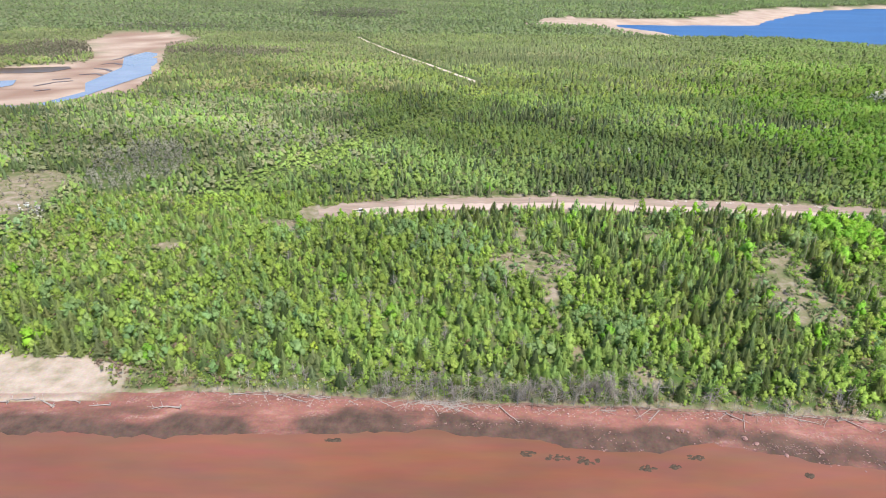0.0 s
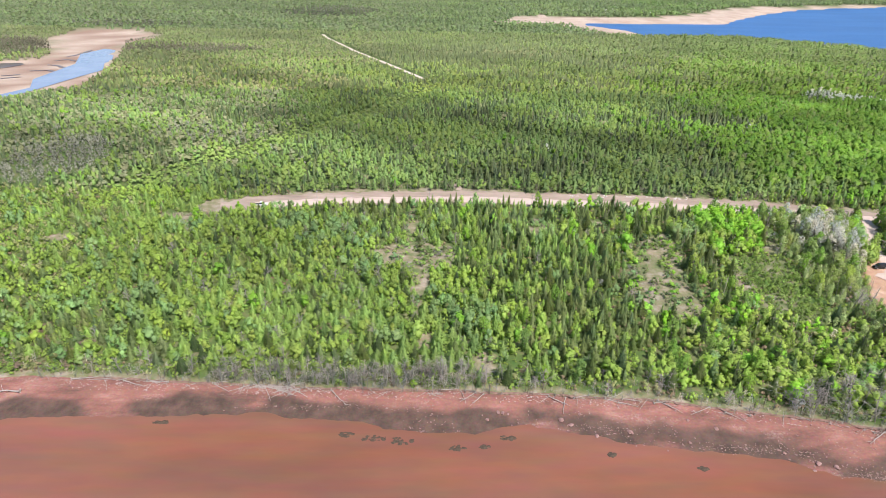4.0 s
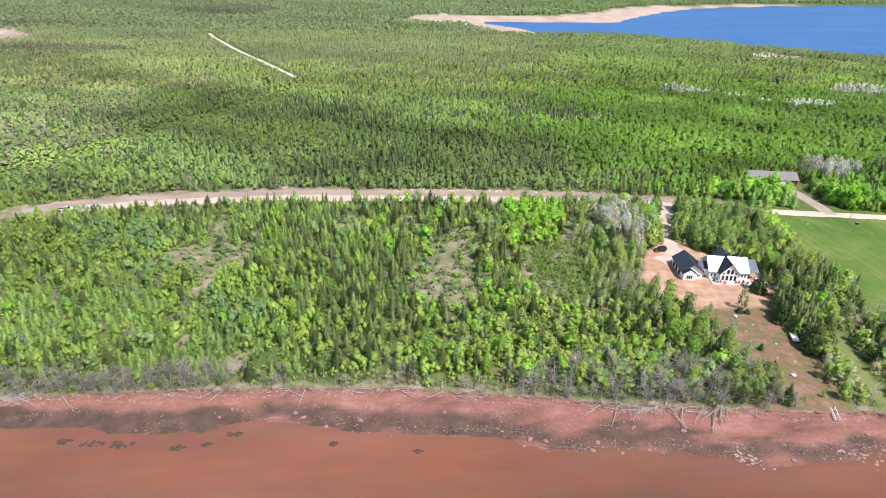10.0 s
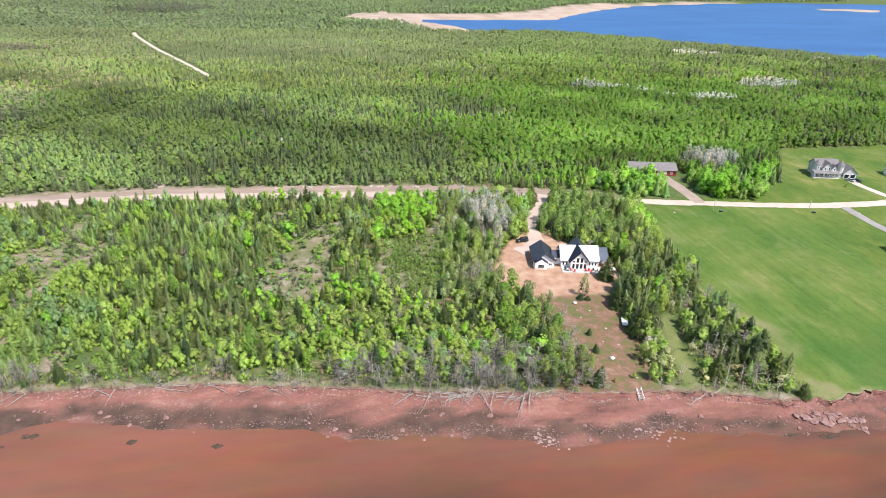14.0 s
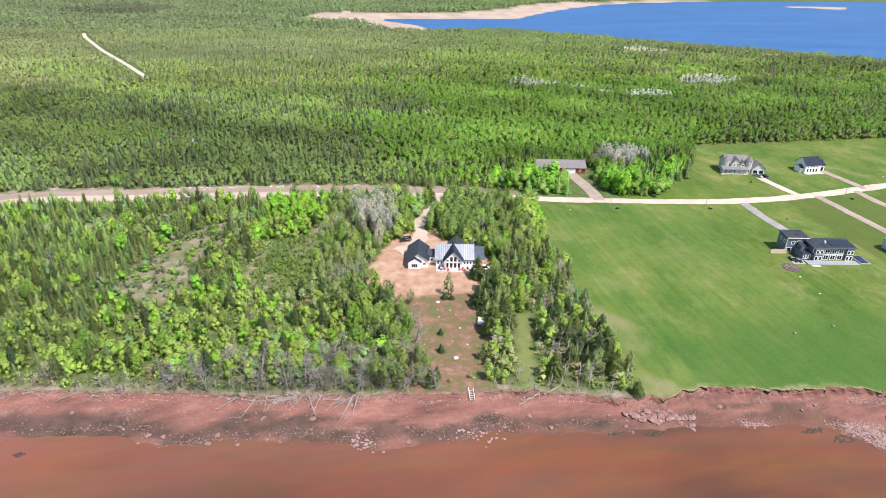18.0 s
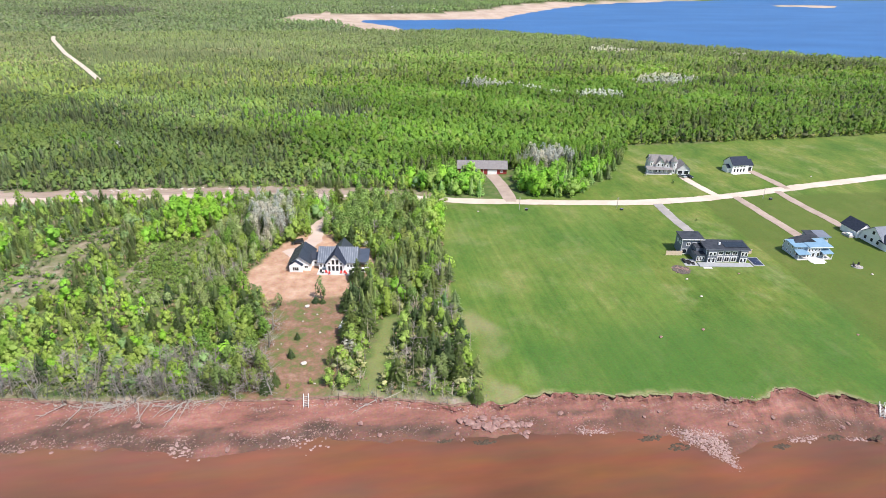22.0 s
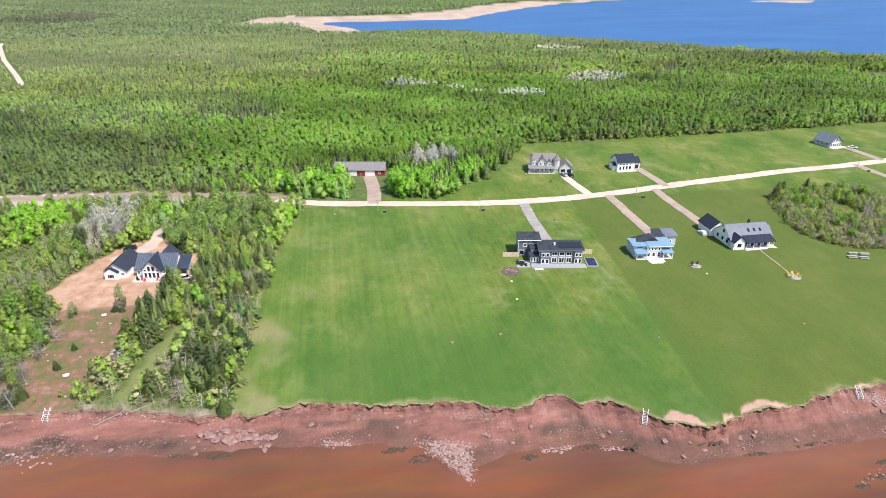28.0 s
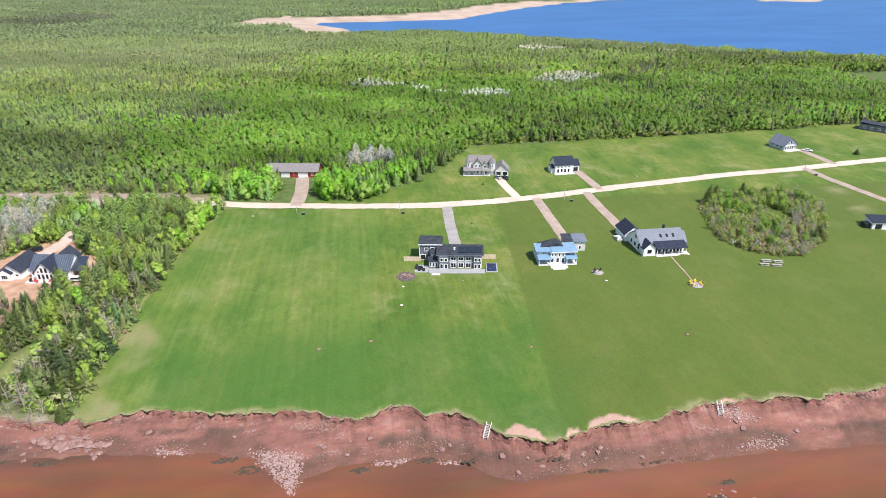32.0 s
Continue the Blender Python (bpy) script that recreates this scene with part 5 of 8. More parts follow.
# ---- building kit ----
WHITE = surface("white_siding", (0.76, 0.76, 0.75), (0.83, 0.83, 0.82), 0.8, 0.6, 0, 0.15, (1, 1, 6))
GREYSIDE = surface("slate_grey_siding", (0.115, 0.13, 0.165), (0.165, 0.185, 0.22), 0.8, 0.65, 0, 0.2, (1, 1, 6))
BLUESIDE = surface("pale_blue_siding", (0.42, 0.47, 0.52), (0.50, 0.55, 0.60), 0.8, 0.65, 0, 0.2, (1, 1, 6))
PALEGREY = surface("pale_grey_siding", (0.50, 0.50, 0.50), (0.60, 0.60, 0.59), 0.8, 0.65, 0, 0.2, (1, 1, 6))
REDSIDE = surface("barn_red_boards", (0.22, 0.035, 0.03), (0.32, 0.05, 0.045), 0.8, 0.75, 0, 0.3, (6, 6, 1))
SHINGLE = surface("dark_shingles", (0.016, 0.022, 0.038), (0.034, 0.042, 0.064), 1.2, 0.85, 0, 0.4, (1, 1, 3), 14.0, 0.2)
GREYSHINGLE = surface("weathered_grey_shingles", (0.15, 0.14, 0.138), (0.23, 0.215, 0.21), 1.2, 0.9, 0, 0.4)
STEEL = surface("blue_grey_standing_seam_steel", (0.22, 0.245, 0.275), (0.27, 0.295, 0.325), 0.5, 0.37, 1.0, 0.1)
PALESTEEL = surface("pale_grey_roof_steel", (0.125, 0.14, 0.175), (0.155, 0.175, 0.215), 0.5, 0.6, 0.0, 0.1)
SKYROOF = surface("sky_blue_roof_steel", (0.15, 0.26, 0.36), (0.19, 0.31, 0.42), 0.5, 0.45, 0.0, 0.1)
DARKSTEEL = surface("dark_blue_standing_seam_steel", (0.06, 0.07, 0.09), (0.085, 0.095, 0.115), 0.5, 0.38, 0.6, 0.1)
SEAM = surface("pale_steel_seam", (0.36, 0.385, 0.41), (0.42, 0.445, 0.47), 0.5, 0.42, 0.7, 0.1)
DARKROOF = surface("dark_flat_roofing", (0.022, 0.027, 0.036), (0.05, 0.055, 0.066), 0.6, 0.75, 0, 0.3, None, 14.0, 0.25)
TRIM = surface("white_trim", (0.78, 0.78, 0.77), (0.84, 0.84, 0.83), 2.0, 0.5, 0, 0.1)
DECK = surface("grey_deck_boards", (0.26, 0.27, 0.28), (0.36, 0.37, 0.38), 1.0, 0.75, 0, 0.3, (1, 8, 1))
PALEDECK = surface("pale_deck_concrete", (0.52, 0.50, 0.47), (0.62, 0.60, 0.57), 1.0, 0.75)
LUMBER = surface("new_pale_lumber", (0.58, 0.45, 0.33), (0.70, 0.57, 0.44), 1.5, 0.75, 0, 0.3, (6, 1, 1))
GREYWOOD = surface("weathered_grey_lumber", (0.34, 0.31, 0.28), (0.47, 0.44, 0.41), 1.5, 0.8, 0, 0.3, (6, 1, 1))
BLACK = surface("black_rubber", (0.015, 0.015, 0.016), (0.03, 0.03, 0.03), 2, 0.7)
POOL = surface("blue_pool_cover", (0.012, 0.018, 0.045), (0.02, 0.03, 0.07), 1, 0.45)
REDPAINT = surface("red_plastic", (0.45, 0.03, 0.03), (0.52, 0.05, 0.04), 2, 0.45)
YELLOW = surface("yellow_plastic", (0.72, 0.42, 0.03), (0.78, 0.50, 0.05), 2, 0.45)
STONE = surface("red_sandstone", (0.19, 0.105, 0.09), (0.32, 0.205, 0.18), 0.9, 0.9, 0, 0.5)
PALESTONE = surface("pale_field_stone", (0.40, 0.35, 0.31), (0.55, 0.50, 0.46), 0.9, 0.9, 0, 0.5)
WEED = surface("dark_seaweed", (0.045, 0.034, 0.024), (0.095, 0.068, 0.046), 1.5, 0.75, 0, 0.4, None, 14.0, 0.2)
CARWHITE = surface("white_car_paint", (0.72, 0.72, 0.72), (0.78, 0.78, 0.78), 0.5, 0.25, 0, 0.02)
CARBLACK = surface("black_car_paint", (0.012, 0.012, 0.014), (0.02, 0.02, 0.022), 0.5, 0.25, 0, 0.02)
CARGREY = surface("silver_car_paint", (0.42, 0.44, 0.46), (0.50, 0.52, 0.54), 0.5, 0.3, 0.5, 0.02)
GLASS, n, l, p = material("window_glass")
p.inputs["Base Color"].default_value = (0.018, 0.022, 0.028, 1)
p.inputs["Roughness"].default_value = 0.06
p.inputs["Specular IOR Level"].default_value = 0.6


def thing(name, label, category, x, y, yaw=0.0, z=None, group=""):
    """An Empty on the ground that carries a thing's parts."""
    ob = new(name)
    ob.empty_display_size = 0.5
    ob.matrix_world = pose(x, y, float(ground_z(x, y)) if z is None else z, 0, 0, yaw)
    return tagged(ob, label, category, group)


def box(bm, x0, x1, y0, y1, z0, z1, bevel=0.0):
    r = bmesh.ops.create_cube(bm, size=1, matrix=Matrix.Translation(((x0 + x1) / 2, (y0 + y1) / 2, (z0 + z1) / 2)) @ Matrix.Diagonal((abs(x1 - x0), abs(y1 - y0), abs(z1 - z0), 1)))
    if bevel:
        bmesh.ops.bevel(bm, geom=list({e for v in r["verts"] for e in v.link_edges}), offset=bevel, segments=1, affect="EDGES")
    return r["verts"]


def block(name, parent, mat, *b, label="", bevel=0.02):
    bm = bmesh.new()
    box(bm, *b, bevel=bevel)
    return part(name, bm, mat, parent, label)


def prism(bm, pts, a, b, axis):
    """Extrude a polygon: pts in the cross plane, from a to b along 'x' or 'y'."""
    place = (lambda u, w, t: (t, u, w)) if axis == "x" else (lambda u, w, t: (u, t, w))
    va = [bm.verts.new(place(u, w, a)) for u, w in pts]
    vb = [bm.verts.new(place(u, w, b)) for u, w in pts]
    bm.faces.new(va)
    bm.faces.new(vb[::-1])
    k = len(pts)
    for i in range(k):
        bm.faces.new((va[i], vb[i], vb[(i + 1) % k], va[(i + 1) % k]))


def gable_body(parent, mat, x0, x1, y0, y1, eave, ridge, axis, name="wall", z0=-0.3):
    """Walls with pointed ends as one solid."""
    bm = bmesh.new()
    lo, hi = (y0, y1) if axis == "x" else (x0, x1)
    prism(bm, [(lo, z0), (hi, z0), (hi, eave), ((lo + hi) / 2, ridge), (lo, eave)], *((x0, x1) if axis == "x" else (y0, y1)), axis)
    return part(name, bm, mat, parent)


def gable_roof(parent, mat, x0, x1, y0, y1, eave, ridge, axis, over=0.45, thick=0.16, seams=0.0, label=""):
    """Two sloping slabs with overhang; with seams, raised ribs run down the slopes as parts."""
    lo, hi = (y0, y1) if axis == "x" else (x0, x1)
    a, b = ((x0, x1) if axis == "x" else (y0, y1))
    a, b = a - over, b + over
    half = (hi - lo) / 2
    s = (ridge - eave) / half
    m = (lo + hi) / 2
    e, d = half + over, 0.03
    bm = bmesh.new()
    prism(bm, [(m - e, ridge - s * e + d), (m, ridge + d), (m + e, ridge - s * e + d), (m + e, ridge - s * e + d + thick), (m, ridge + d + thick), (m - e, ridge - s * e + d + thick)], a, b, axis)
    roof = part("roof", bm, mat, parent, label)
    if seams:
        t = a + seams / 2
        while t < b:
            bm = bmesh.new()
            prism(bm, [(m - e, ridge - s * e + d + thick), (m, ridge + d + thick), (m + e, ridge - s * e + d + thick), (m + e, ridge - s * e + d + thick + 0.05), (m, ridge + d + thick + 0.05), (m - e, ridge - s * e + d + thick + 0.05)], t - 0.07, t + 0.07, axis)
            part("seam", bm, SEAM if mat is STEEL else mat, roof)
            t += seams
    return roof


def slab_roof(parent, mat, x0, x1, y0, y1, zf, zb, over=0.5, thick=0.25, label="", edge=None):
    """A low single-pitch roof: height zf at the front, zb at the back."""
    bm = bmesh.new()
    k = (zb - zf) / (y1 - y0)
    f, g = zf - k * over, zb + k * over
    prism(bm, [(y0 - over, f), (y1 + over, g), (y1 + over, g + thick), (y0 - over, f + thick)], x0 - over, x1 + over, "x")
    roof = part("roof", bm, mat, parent, label)
    if edge:
        bm = bmesh.new()
        box(bm, x0 - over, x1 + over, y0 - over - 0.06, y0 - over - 0.004, f - 0.05, f + thick + 0.03)
        part("fascia", bm, edge, parent)
    return roof


def window(parent, x, y, z, w, h, face="front", mullions=0, mat=None, name="window", f=0.2):
    """A framed window or glass door in a wall: (x, y) is its middle on the wall, z its sill."""
    t = 0.08
    turn = {"front": 0, "left": -90, "right": 90, "back": 180}[face]
    bm = bmesh.new()
    rings = [[bm.verts.new((sx * (w / 2 - i), yy, i if sz == 0 else h - i)) for sx, sz in ((-1, 0), (1, 0), (1, 1), (-1, 1))] for yy, i in ((0, 0), (-t, 0), (-t, f), (0, f))]
    for a in range(4):
        b = (a + 1) % 4
        for k in range(4):
            bm.faces.new((rings[a][k], rings[a][(k + 1) % 4], rings[b][(k + 1) % 4], rings[b][k]))
    fr = part(name, bm, mat or TRIM, parent)
    fr.matrix_local = pose(x, y, z, 0, 0, turn)
    bm = bmesh.new()
    box(bm, -w / 2 + f, w / 2 - f, -0.025, 0.0, f, h - f)
    part("pane", bm, GLASS, fr)
    for i in range(mullions):
        u = -w / 2 + w * (i + 1) / (mullions + 1)
        bm = bmesh.new()
        box(bm, u - 0.04, u + 0.04, -t + 0.01, -0.026, f, h - f)
        part("mullion", bm, mat or TRIM, fr)
    return fr


def post(parent, mat, x, y, z0, z1, s=0.18, name="post"):
    return block(name, parent, mat, x - s / 2, x + s / 2, y - s / 2, y + s / 2, z0, z1, bevel=0.02)


def planks(parent, mat, x0, x1, y0, y1, z0, z1, count, axis="x", gap=0.03, name="board"):
    """A platform of separate boards side by side."""
    for i in range(count):
        if axis == "x":
            a, b = y0 + (y1 - y0) * i / count, y0 + (y1 - y0) * (i + 1) / count - gap
            block(name, parent, mat, x0, x1, a, b, z0, z1, bevel=0)
        else:
            a, b = x0 + (x1 - x0) * i / count, x0 + (x1 - x0) * (i + 1) / count - gap
            block(name, parent, mat, a, b, y0, y1, z0, z1, bevel=0)


# ---- houses ----
def lodge():
    h = thing("lodge", "white lodge with steel roof and glazed gable on red soil", "house", 209.2, 170.6, -9.5)
    gable_body(h, WHITE, 0, 7.4, 0, 11.5, 2.9, 5.6, "y")
    gable_roof(h, DARKSTEEL, 0, 7.4, 0, 11.5, 2.9, 5.6, "y", seams=0.9, label="dark blue steel garage roof")
    gable_body(h, WHITE, 0.3, 4.7, -1.4, 0, 2.6, 4.1, "y", "bay")
    gable_roof(h, SHINGLE, 0.3, 4.7, -1.2, 1.5, 2.6, 4.1, "y", 0.3)
    window(h, 2.5, -1.4, 0.5, 2.4, 1.7, mullions=2)
    window(h, 6.0, 0, 0.9, 1.4, 1.2, mullions=1)
    for yy in (2.5, 6, 9):
        window(h, 0, yy, 0.2, 1.6, 2.1, "left", mat=SHINGLE)
    gable_body(h, WHITE, 7.4, 10.2, 3.5, 9, 2.7, 4.3, "x", "link")
    gable_roof(h, DARKSTEEL, 7.2, 10.4, 3.5, 9, 2.7, 4.3, "x", 0.2)
    window(h, 8.6, 3.5, 0.8, 1.2, 1.3)
    gable_body(h, WHITE, 10.2, 23.6, 1.2, 10.6, 3.0, 6.6, "x")
    gable_roof(h, STEEL, 10.2, 23.6, 1.2, 10.6, 3.0, 6.6, "x", 0.5, seams=0.8, label="blue-grey standing-seam steel roof")
    gable_body(h, WHITE, 13.2, 19.6, -0.9, 5.9, 3.5, 7.0, "y", "glazed_gable")
    gable_roof(h, SHINGLE, 13.2, 19.6, -0.9, 5.9, 3.5, 7.0, "y", 0.55, label="dark steep gable roof")
    for u, w, z, hh in ((14.3, 1.2, 0.3, 2.3), (15.7, 1.3, 0.3, 2.3), (17.1, 1.3, 0.3, 2.3), (18.5, 1.2, 0.3, 2.3), (14.3, 1.1, 2.8, 1.0), (15.7, 1.3, 2.8, 2.2), (17.1, 1.3, 2.8, 2.2), (18.5, 1.1, 2.8, 1.0)):
        window(h, u, -0.9, z, w, hh)
    for u in (11.0, 12.2, 20.6, 21.7, 22.8):
        window(h, u, 1.2, 0.7, 0.95, 1.5)
    gable_body(h, WHITE, 14.5, 21, 8, 13.5, 3.2, 6.4, "y", "rear_wing")
    gable_roof(h, DARKSTEEL, 14.5, 21, 6.5, 13.5, 3.2, 6.5, "y", 0.4, label="dark rear gable roof")
    slab_roof(h, STEEL, 24.0, 27.6, 2.2, 7.4, 2.6, 5.0, 0.3, 0.14, "steel porch roof")
    for px, py in ((24.1, 2.3), (27.4, 2.3)):
        post(h, TRIM, px, py, 0, 2.62)
    block("porch_wall", h, BLUESIDE, 24.15, 27.2, 5.4, 7.2, -0.2, 4.0)
    block("terrace", h, PALEDECK, 10.2, 24.5, -3.2, 1.15, -0.3, 0.22)
    return h


def modern_house():
    h = thing("modern_house", "two-storey slate-grey house with white windows and flat roofs", "house", 355.4, 149.6, -10)
    block("wall", h, GREYSIDE, 3.3, 18.4, 3.6, 10.2, -0.4, 5.7)
    block("wall", h, GREYSIDE, 0, 3.3, 3.9, 9.6, -0.4, 3.0, label="low side room")
    block("wall", h, GREYSIDE, -3.6, 4.2, 9.8, 16.2, -0.4, 6.7, label="tower block at the back")
    block("wall", h, GREYSIDE, 0.5, 3.3, 6.5, 9.8, 3.0, 4.6)
    slab_roof(h, DARKROOF, 3.3, 18.4, 3.6, 10.2, 5.75, 6.15, 0.7, 0.3, "dark low roof with solar panels", edge=GREYSIDE)
    slab_roof(h, DARKROOF, 0, 3.1, 3.9, 7.5, 3.05, 3.15, 0.4, 0.22)
    slab_roof(h, DARKROOF, 0.5, 3.1, 6.8, 9.3, 4.65, 4.9, 0.3, 0.22)
    slab_roof(h, DARKROOF, -3.6, 4.2, 9.8, 16.2, 6.75, 6.95, 0.4, 0.3, "flat dark tower roof", edge=TRIM)
    for i in range(5):
        bm = bmesh.new()
        k = 0.4 / 6.6
        prism(bm, [(4.6, 6.16 + k), (9.0, 6.16 + k * 5.4), (9.0, 6.24 + k * 5.4), (4.6, 6.24 + k)], 10.2 + i * 1.65, 11.8 + i * 1.65, "x")
        part("solar_panel", bm, GLASS, h, "dark glassy solar panel")
    block("chimney", h, TRIM, 8.6, 9.2, 6.6, 7.2, 5.9, 7.2)
    block("bay", h, GREYSIDE, 3.6, 6.9, 2.7, 3.6, -0.3, 5.5)
    block("bay", h, GREYSIDE, 15.6, 18.3, 2.9, 3.6, -0.3, 5.5)
    for u in (4.5, 6.0):
        window(h, u, 2.7, 0.25, 1.25, 2.1)
        window(h, u, 2.7, 3.2, 1.25, 1.7)
    for u in (16.3, 17.6):
        window(h, u, 2.9, 0.25, 1.15, 2.1)
        window(h, u, 2.9, 3.2, 1.15, 1.7)
    for u in (8.6, 11.2, 13.8):
        window(h, u, 3.6, 0.25, 2.0, 2.2, mullions=1)
        window(h, u, 3.6, 3.3, 2.0, 1.7, mullions=1)
    for u in (0.7, 1.7, 2.7):
        window(h, u, 3.9, 0.3, 0.85, 2.0)
    window(h, -1.2, 9.8, 3.9, 1.5, 1.5, mullions=1)
    for u in (1.0, 2.9):
        window(h, u, 9.8, 4.8, 1.5, 0.8)
    window(h, -2.3, 9.8, 0.1, 2.0, 2.4)
    for yy in (11.5, 14):
        window(h, -3.6, yy, 4, 1.2, 1.3, "left")
    window(h, 18.4, 6.5, 3.2, 1.4, 1.5, "right")
    block("corner_trim", h, TRIM, -3.68, -3.5, 9.72, 9.9, -0.2, 6.7)
    block("corner_trim", h, TRIM, 3.22, 3.4, 3.52, 3.7, 3.0, 5.7)
    block("corner_trim", h, TRIM, 18.3, 18.48, 3.52, 3.7, 0, 5.7)
    block("band", h, TRIM, 7.0, 15.5, 3.53, 3.62, 2.6, 2.85)
    bm = bmesh.new()
    box(bm, 0.2, 19.6, -0.6, 2.6, -0.4, 0.35)
    deck = part("deck", bm, DECK, h, "grey timber deck")
    planks(deck, DECK, 0.2, 19.6, -0.6, 2.6, 0.355, 0.39, 12)
    block("step", h, PALEDECK, 1.2, 4.2, -1.9, -0.65, -0.3, 0.15)
    block("sofa", h, BLACK, -4.6, -3.8, 2.2, 5.2, -0.1, 0.75, label="dark outdoor counter")
    return h


def blue_house():
    h = thing("blue_roof_house", "pale house with sky-blue steel roofs and twin porches", "house", 394.3, 149.6, -5)
    block("wall", h, BLUESIDE, 0, 13.6, 1.6, 8.4, -0.4, 4.9)
    block("wall", h, BLUESIDE, 4.4, 9.8, 0.4, 1.6, -0.4, 4.9, label="projecting middle bay")
    slab_roof(h, SKYROOF, 0, 4.6, 1.6, 6.2, 4.95, 5.4, 0.6, 0.2, "sky-blue roof")
    slab_roof(h, SKYROOF, 5.4, 13.4, 0.6, 6.0, 5.05, 5.6, 0.6, 0.2, "sky-blue roof", edge=TRIM)
    bm = bmesh.new()
    prism(bm, [(1.0, 5.3), (10.0, 5.5), (7.8, 7.1)], 4.0, 8.4, "y")
    part("roof", bm, DARKROOF, h, "dark raised clerestory roof")
    for x0, x1 in ((0.1, 4.2), (9.9, 13.5)):
        slab_roof(h, SKYROOF, x0, x1, -1.4, 1.6, 2.75, 3.35, 0.3, 0.15, "sky-blue porch roof")
        for px in (x0 + 0.1, x1 - 0.1):
            post(h, TRIM, px, -1.3, 0, 2.75, 0.22)
        block("porch_floor", h, PALEDECK, x0 - 0.1, x1 + 0.1, -1.5, 1.55, -0.3, 0.15)
        window(h, (x0 + x1) / 2, 1.6, 0.3, 2.6, 2.0, mullions=1)
        window(h, (x0 + x1) / 2, 1.6, 3.6, 2.4, 1.0, mullions=2)
    for u in (5.1, 6.3, 7.6, 8.9):
        window(h, u, 0.4, 3.0, 0.9, 1.6)
    for u in (5.2, 7.1, 9.0):
        window(h, u, 0.4, 0.2, 1.3, 2.2)
    for yy in (3, 5.5, 8):
        window(h, 0, yy, 3.4, 1.0, 1.3, "left")
        window(h, 0, yy, 0.8, 1.0, 1.3, "left")
    block("deck", h, PALEDECK, 4.0, 10.0, -3.8, 0.35, -0.3, 0.2, label="white deck")
    block("step", h, TRIM, 4.6, 9.0, -4.6, -3.85, -0.3, 0.05)
    block("wall", h, PALEGREY, 11.6, 19.6, 10.2, 15, -0.4, 4.3, label="garage wing")
    slab_roof(h, PALESTEEL, 15.4, 19.6, 10.2, 15, 4.4, 4.9, 0.5, 0.2, "grey garage roof with blue edge", edge=SKYROOF)
    slab_roof(h, DARKROOF, 11.6, 14.5, 10.4, 15, 4.4, 5.1, 0.4, 0.2, "dark garage roof")
    for u in (14.4, 15.6, 16.8, 18.0, 19.0):
        window(h, u, 10.2, 3.3, 0.9, 0.7)
    window(h, 17.6, 10.2, 0.3, 1.0, 2.0)
    return h


def farmhouse():
    h = thing("farmhouse", "white farmhouse with pale steel roof, dark porch and rear wing", "house", 433.6, 149.8, -1.0)
    gable_body(h, WHITE, 0, 16.4, 2.2, 13.4, 3.1, 7.0, "x")
    gable_roof(h, PALESTEEL, 0, 16.4, 2.2, 13.4, 3.1, 7.0, "x", 0.5, seams=1.1, label="pale grey steel roof")
    gable_body(h, WHITE, 16.4, 18.2, 4.5, 11.5, 2.8, 5.6, "x", "end_wing")
    gable_roof(h, PALESTEEL, 16.6, 18.2, 4.5, 11.5, 2.8, 5.6, "x", 0.4)
    gable_body(h, WHITE, 0, 4.4, 0, 4.5, 3.1, 5.2, "y", "front_wing")
    gable_roof(h, SHINGLE, 0, 4.4, 0, 4.0, 3.1, 5.2, "y", 0.4, label="dark gable roof")
    window(h, 2.2, 0, 1.1, 1.5, 1.4, mullions=1, mat=BLACK)
    slab_roof(h, SHINGLE, 5.0, 16.2, -0.2, 3.0, 2.7, 3.9, 0.35, 0.16, "dark porch roof")
    for u in (5.2, 8.0, 10.8, 13.5, 16.1):
        post(h, TRIM, u, -0.1, 0, 2.7, 0.22)
    for u in (6.6, 9.4, 12.2, 14.8):
        window(h, u, 2.2, 0.2, 1.9, 2.1, mullions=1, mat=BLACK)
    block("porch_floor", h, PALEDECK, 4.6, 17.5, -1.2, 2.15, -0.3, 0.16)
    for u in (8.2, 10.6, 13.0):
        bm = bmesh.new()
        k = 3.9 / 5.6
        y0, y1 = 4.6, 5.7
        prism(bm, [(y0, 3.3 + (y0 - 2.2) * k), (y1, 3.3 + (y1 - 2.2) * k), (y1, 3.46 + (y1 - 2.2) * k), (y0, 3.46 + (y0 - 2.2) * k)], u - 0.4, u + 0.4, "x")
        part("skylight", bm, GLASS, h, "dark roof skylight")
    for yy, zz in ((4.6, 1.0), (7.6, 1.0), (7.6, 4.0), (10.8, 1.0)):
        window(h, 0, yy, zz, 1.1, 1.3, "left", mat=BLACK)
    gable_body(h, WHITE, -1.6, 5.0, 13.4, 22, 2.9, 5.6, "y", "rear_wing")
    gable_roof(h, SHINGLE, -1.6, 5.0, 13.6, 22, 2.9, 5.6, "y", 0.45, label="dark rear wing roof")
    block("chimney", h, BLACK, 11.4, 12.1, 10.3, 11, 5, 7.3)
    block("deck", h, GREYWOOD, -4.2, -0.2, 13.8, 18, -0.3, 0.5, label="grey side deck")
    block("spa", h, WHITE, -4.0, -2.2, 14.2, 16.2, 0.5, 1.3, label="white hot tub")
    return h


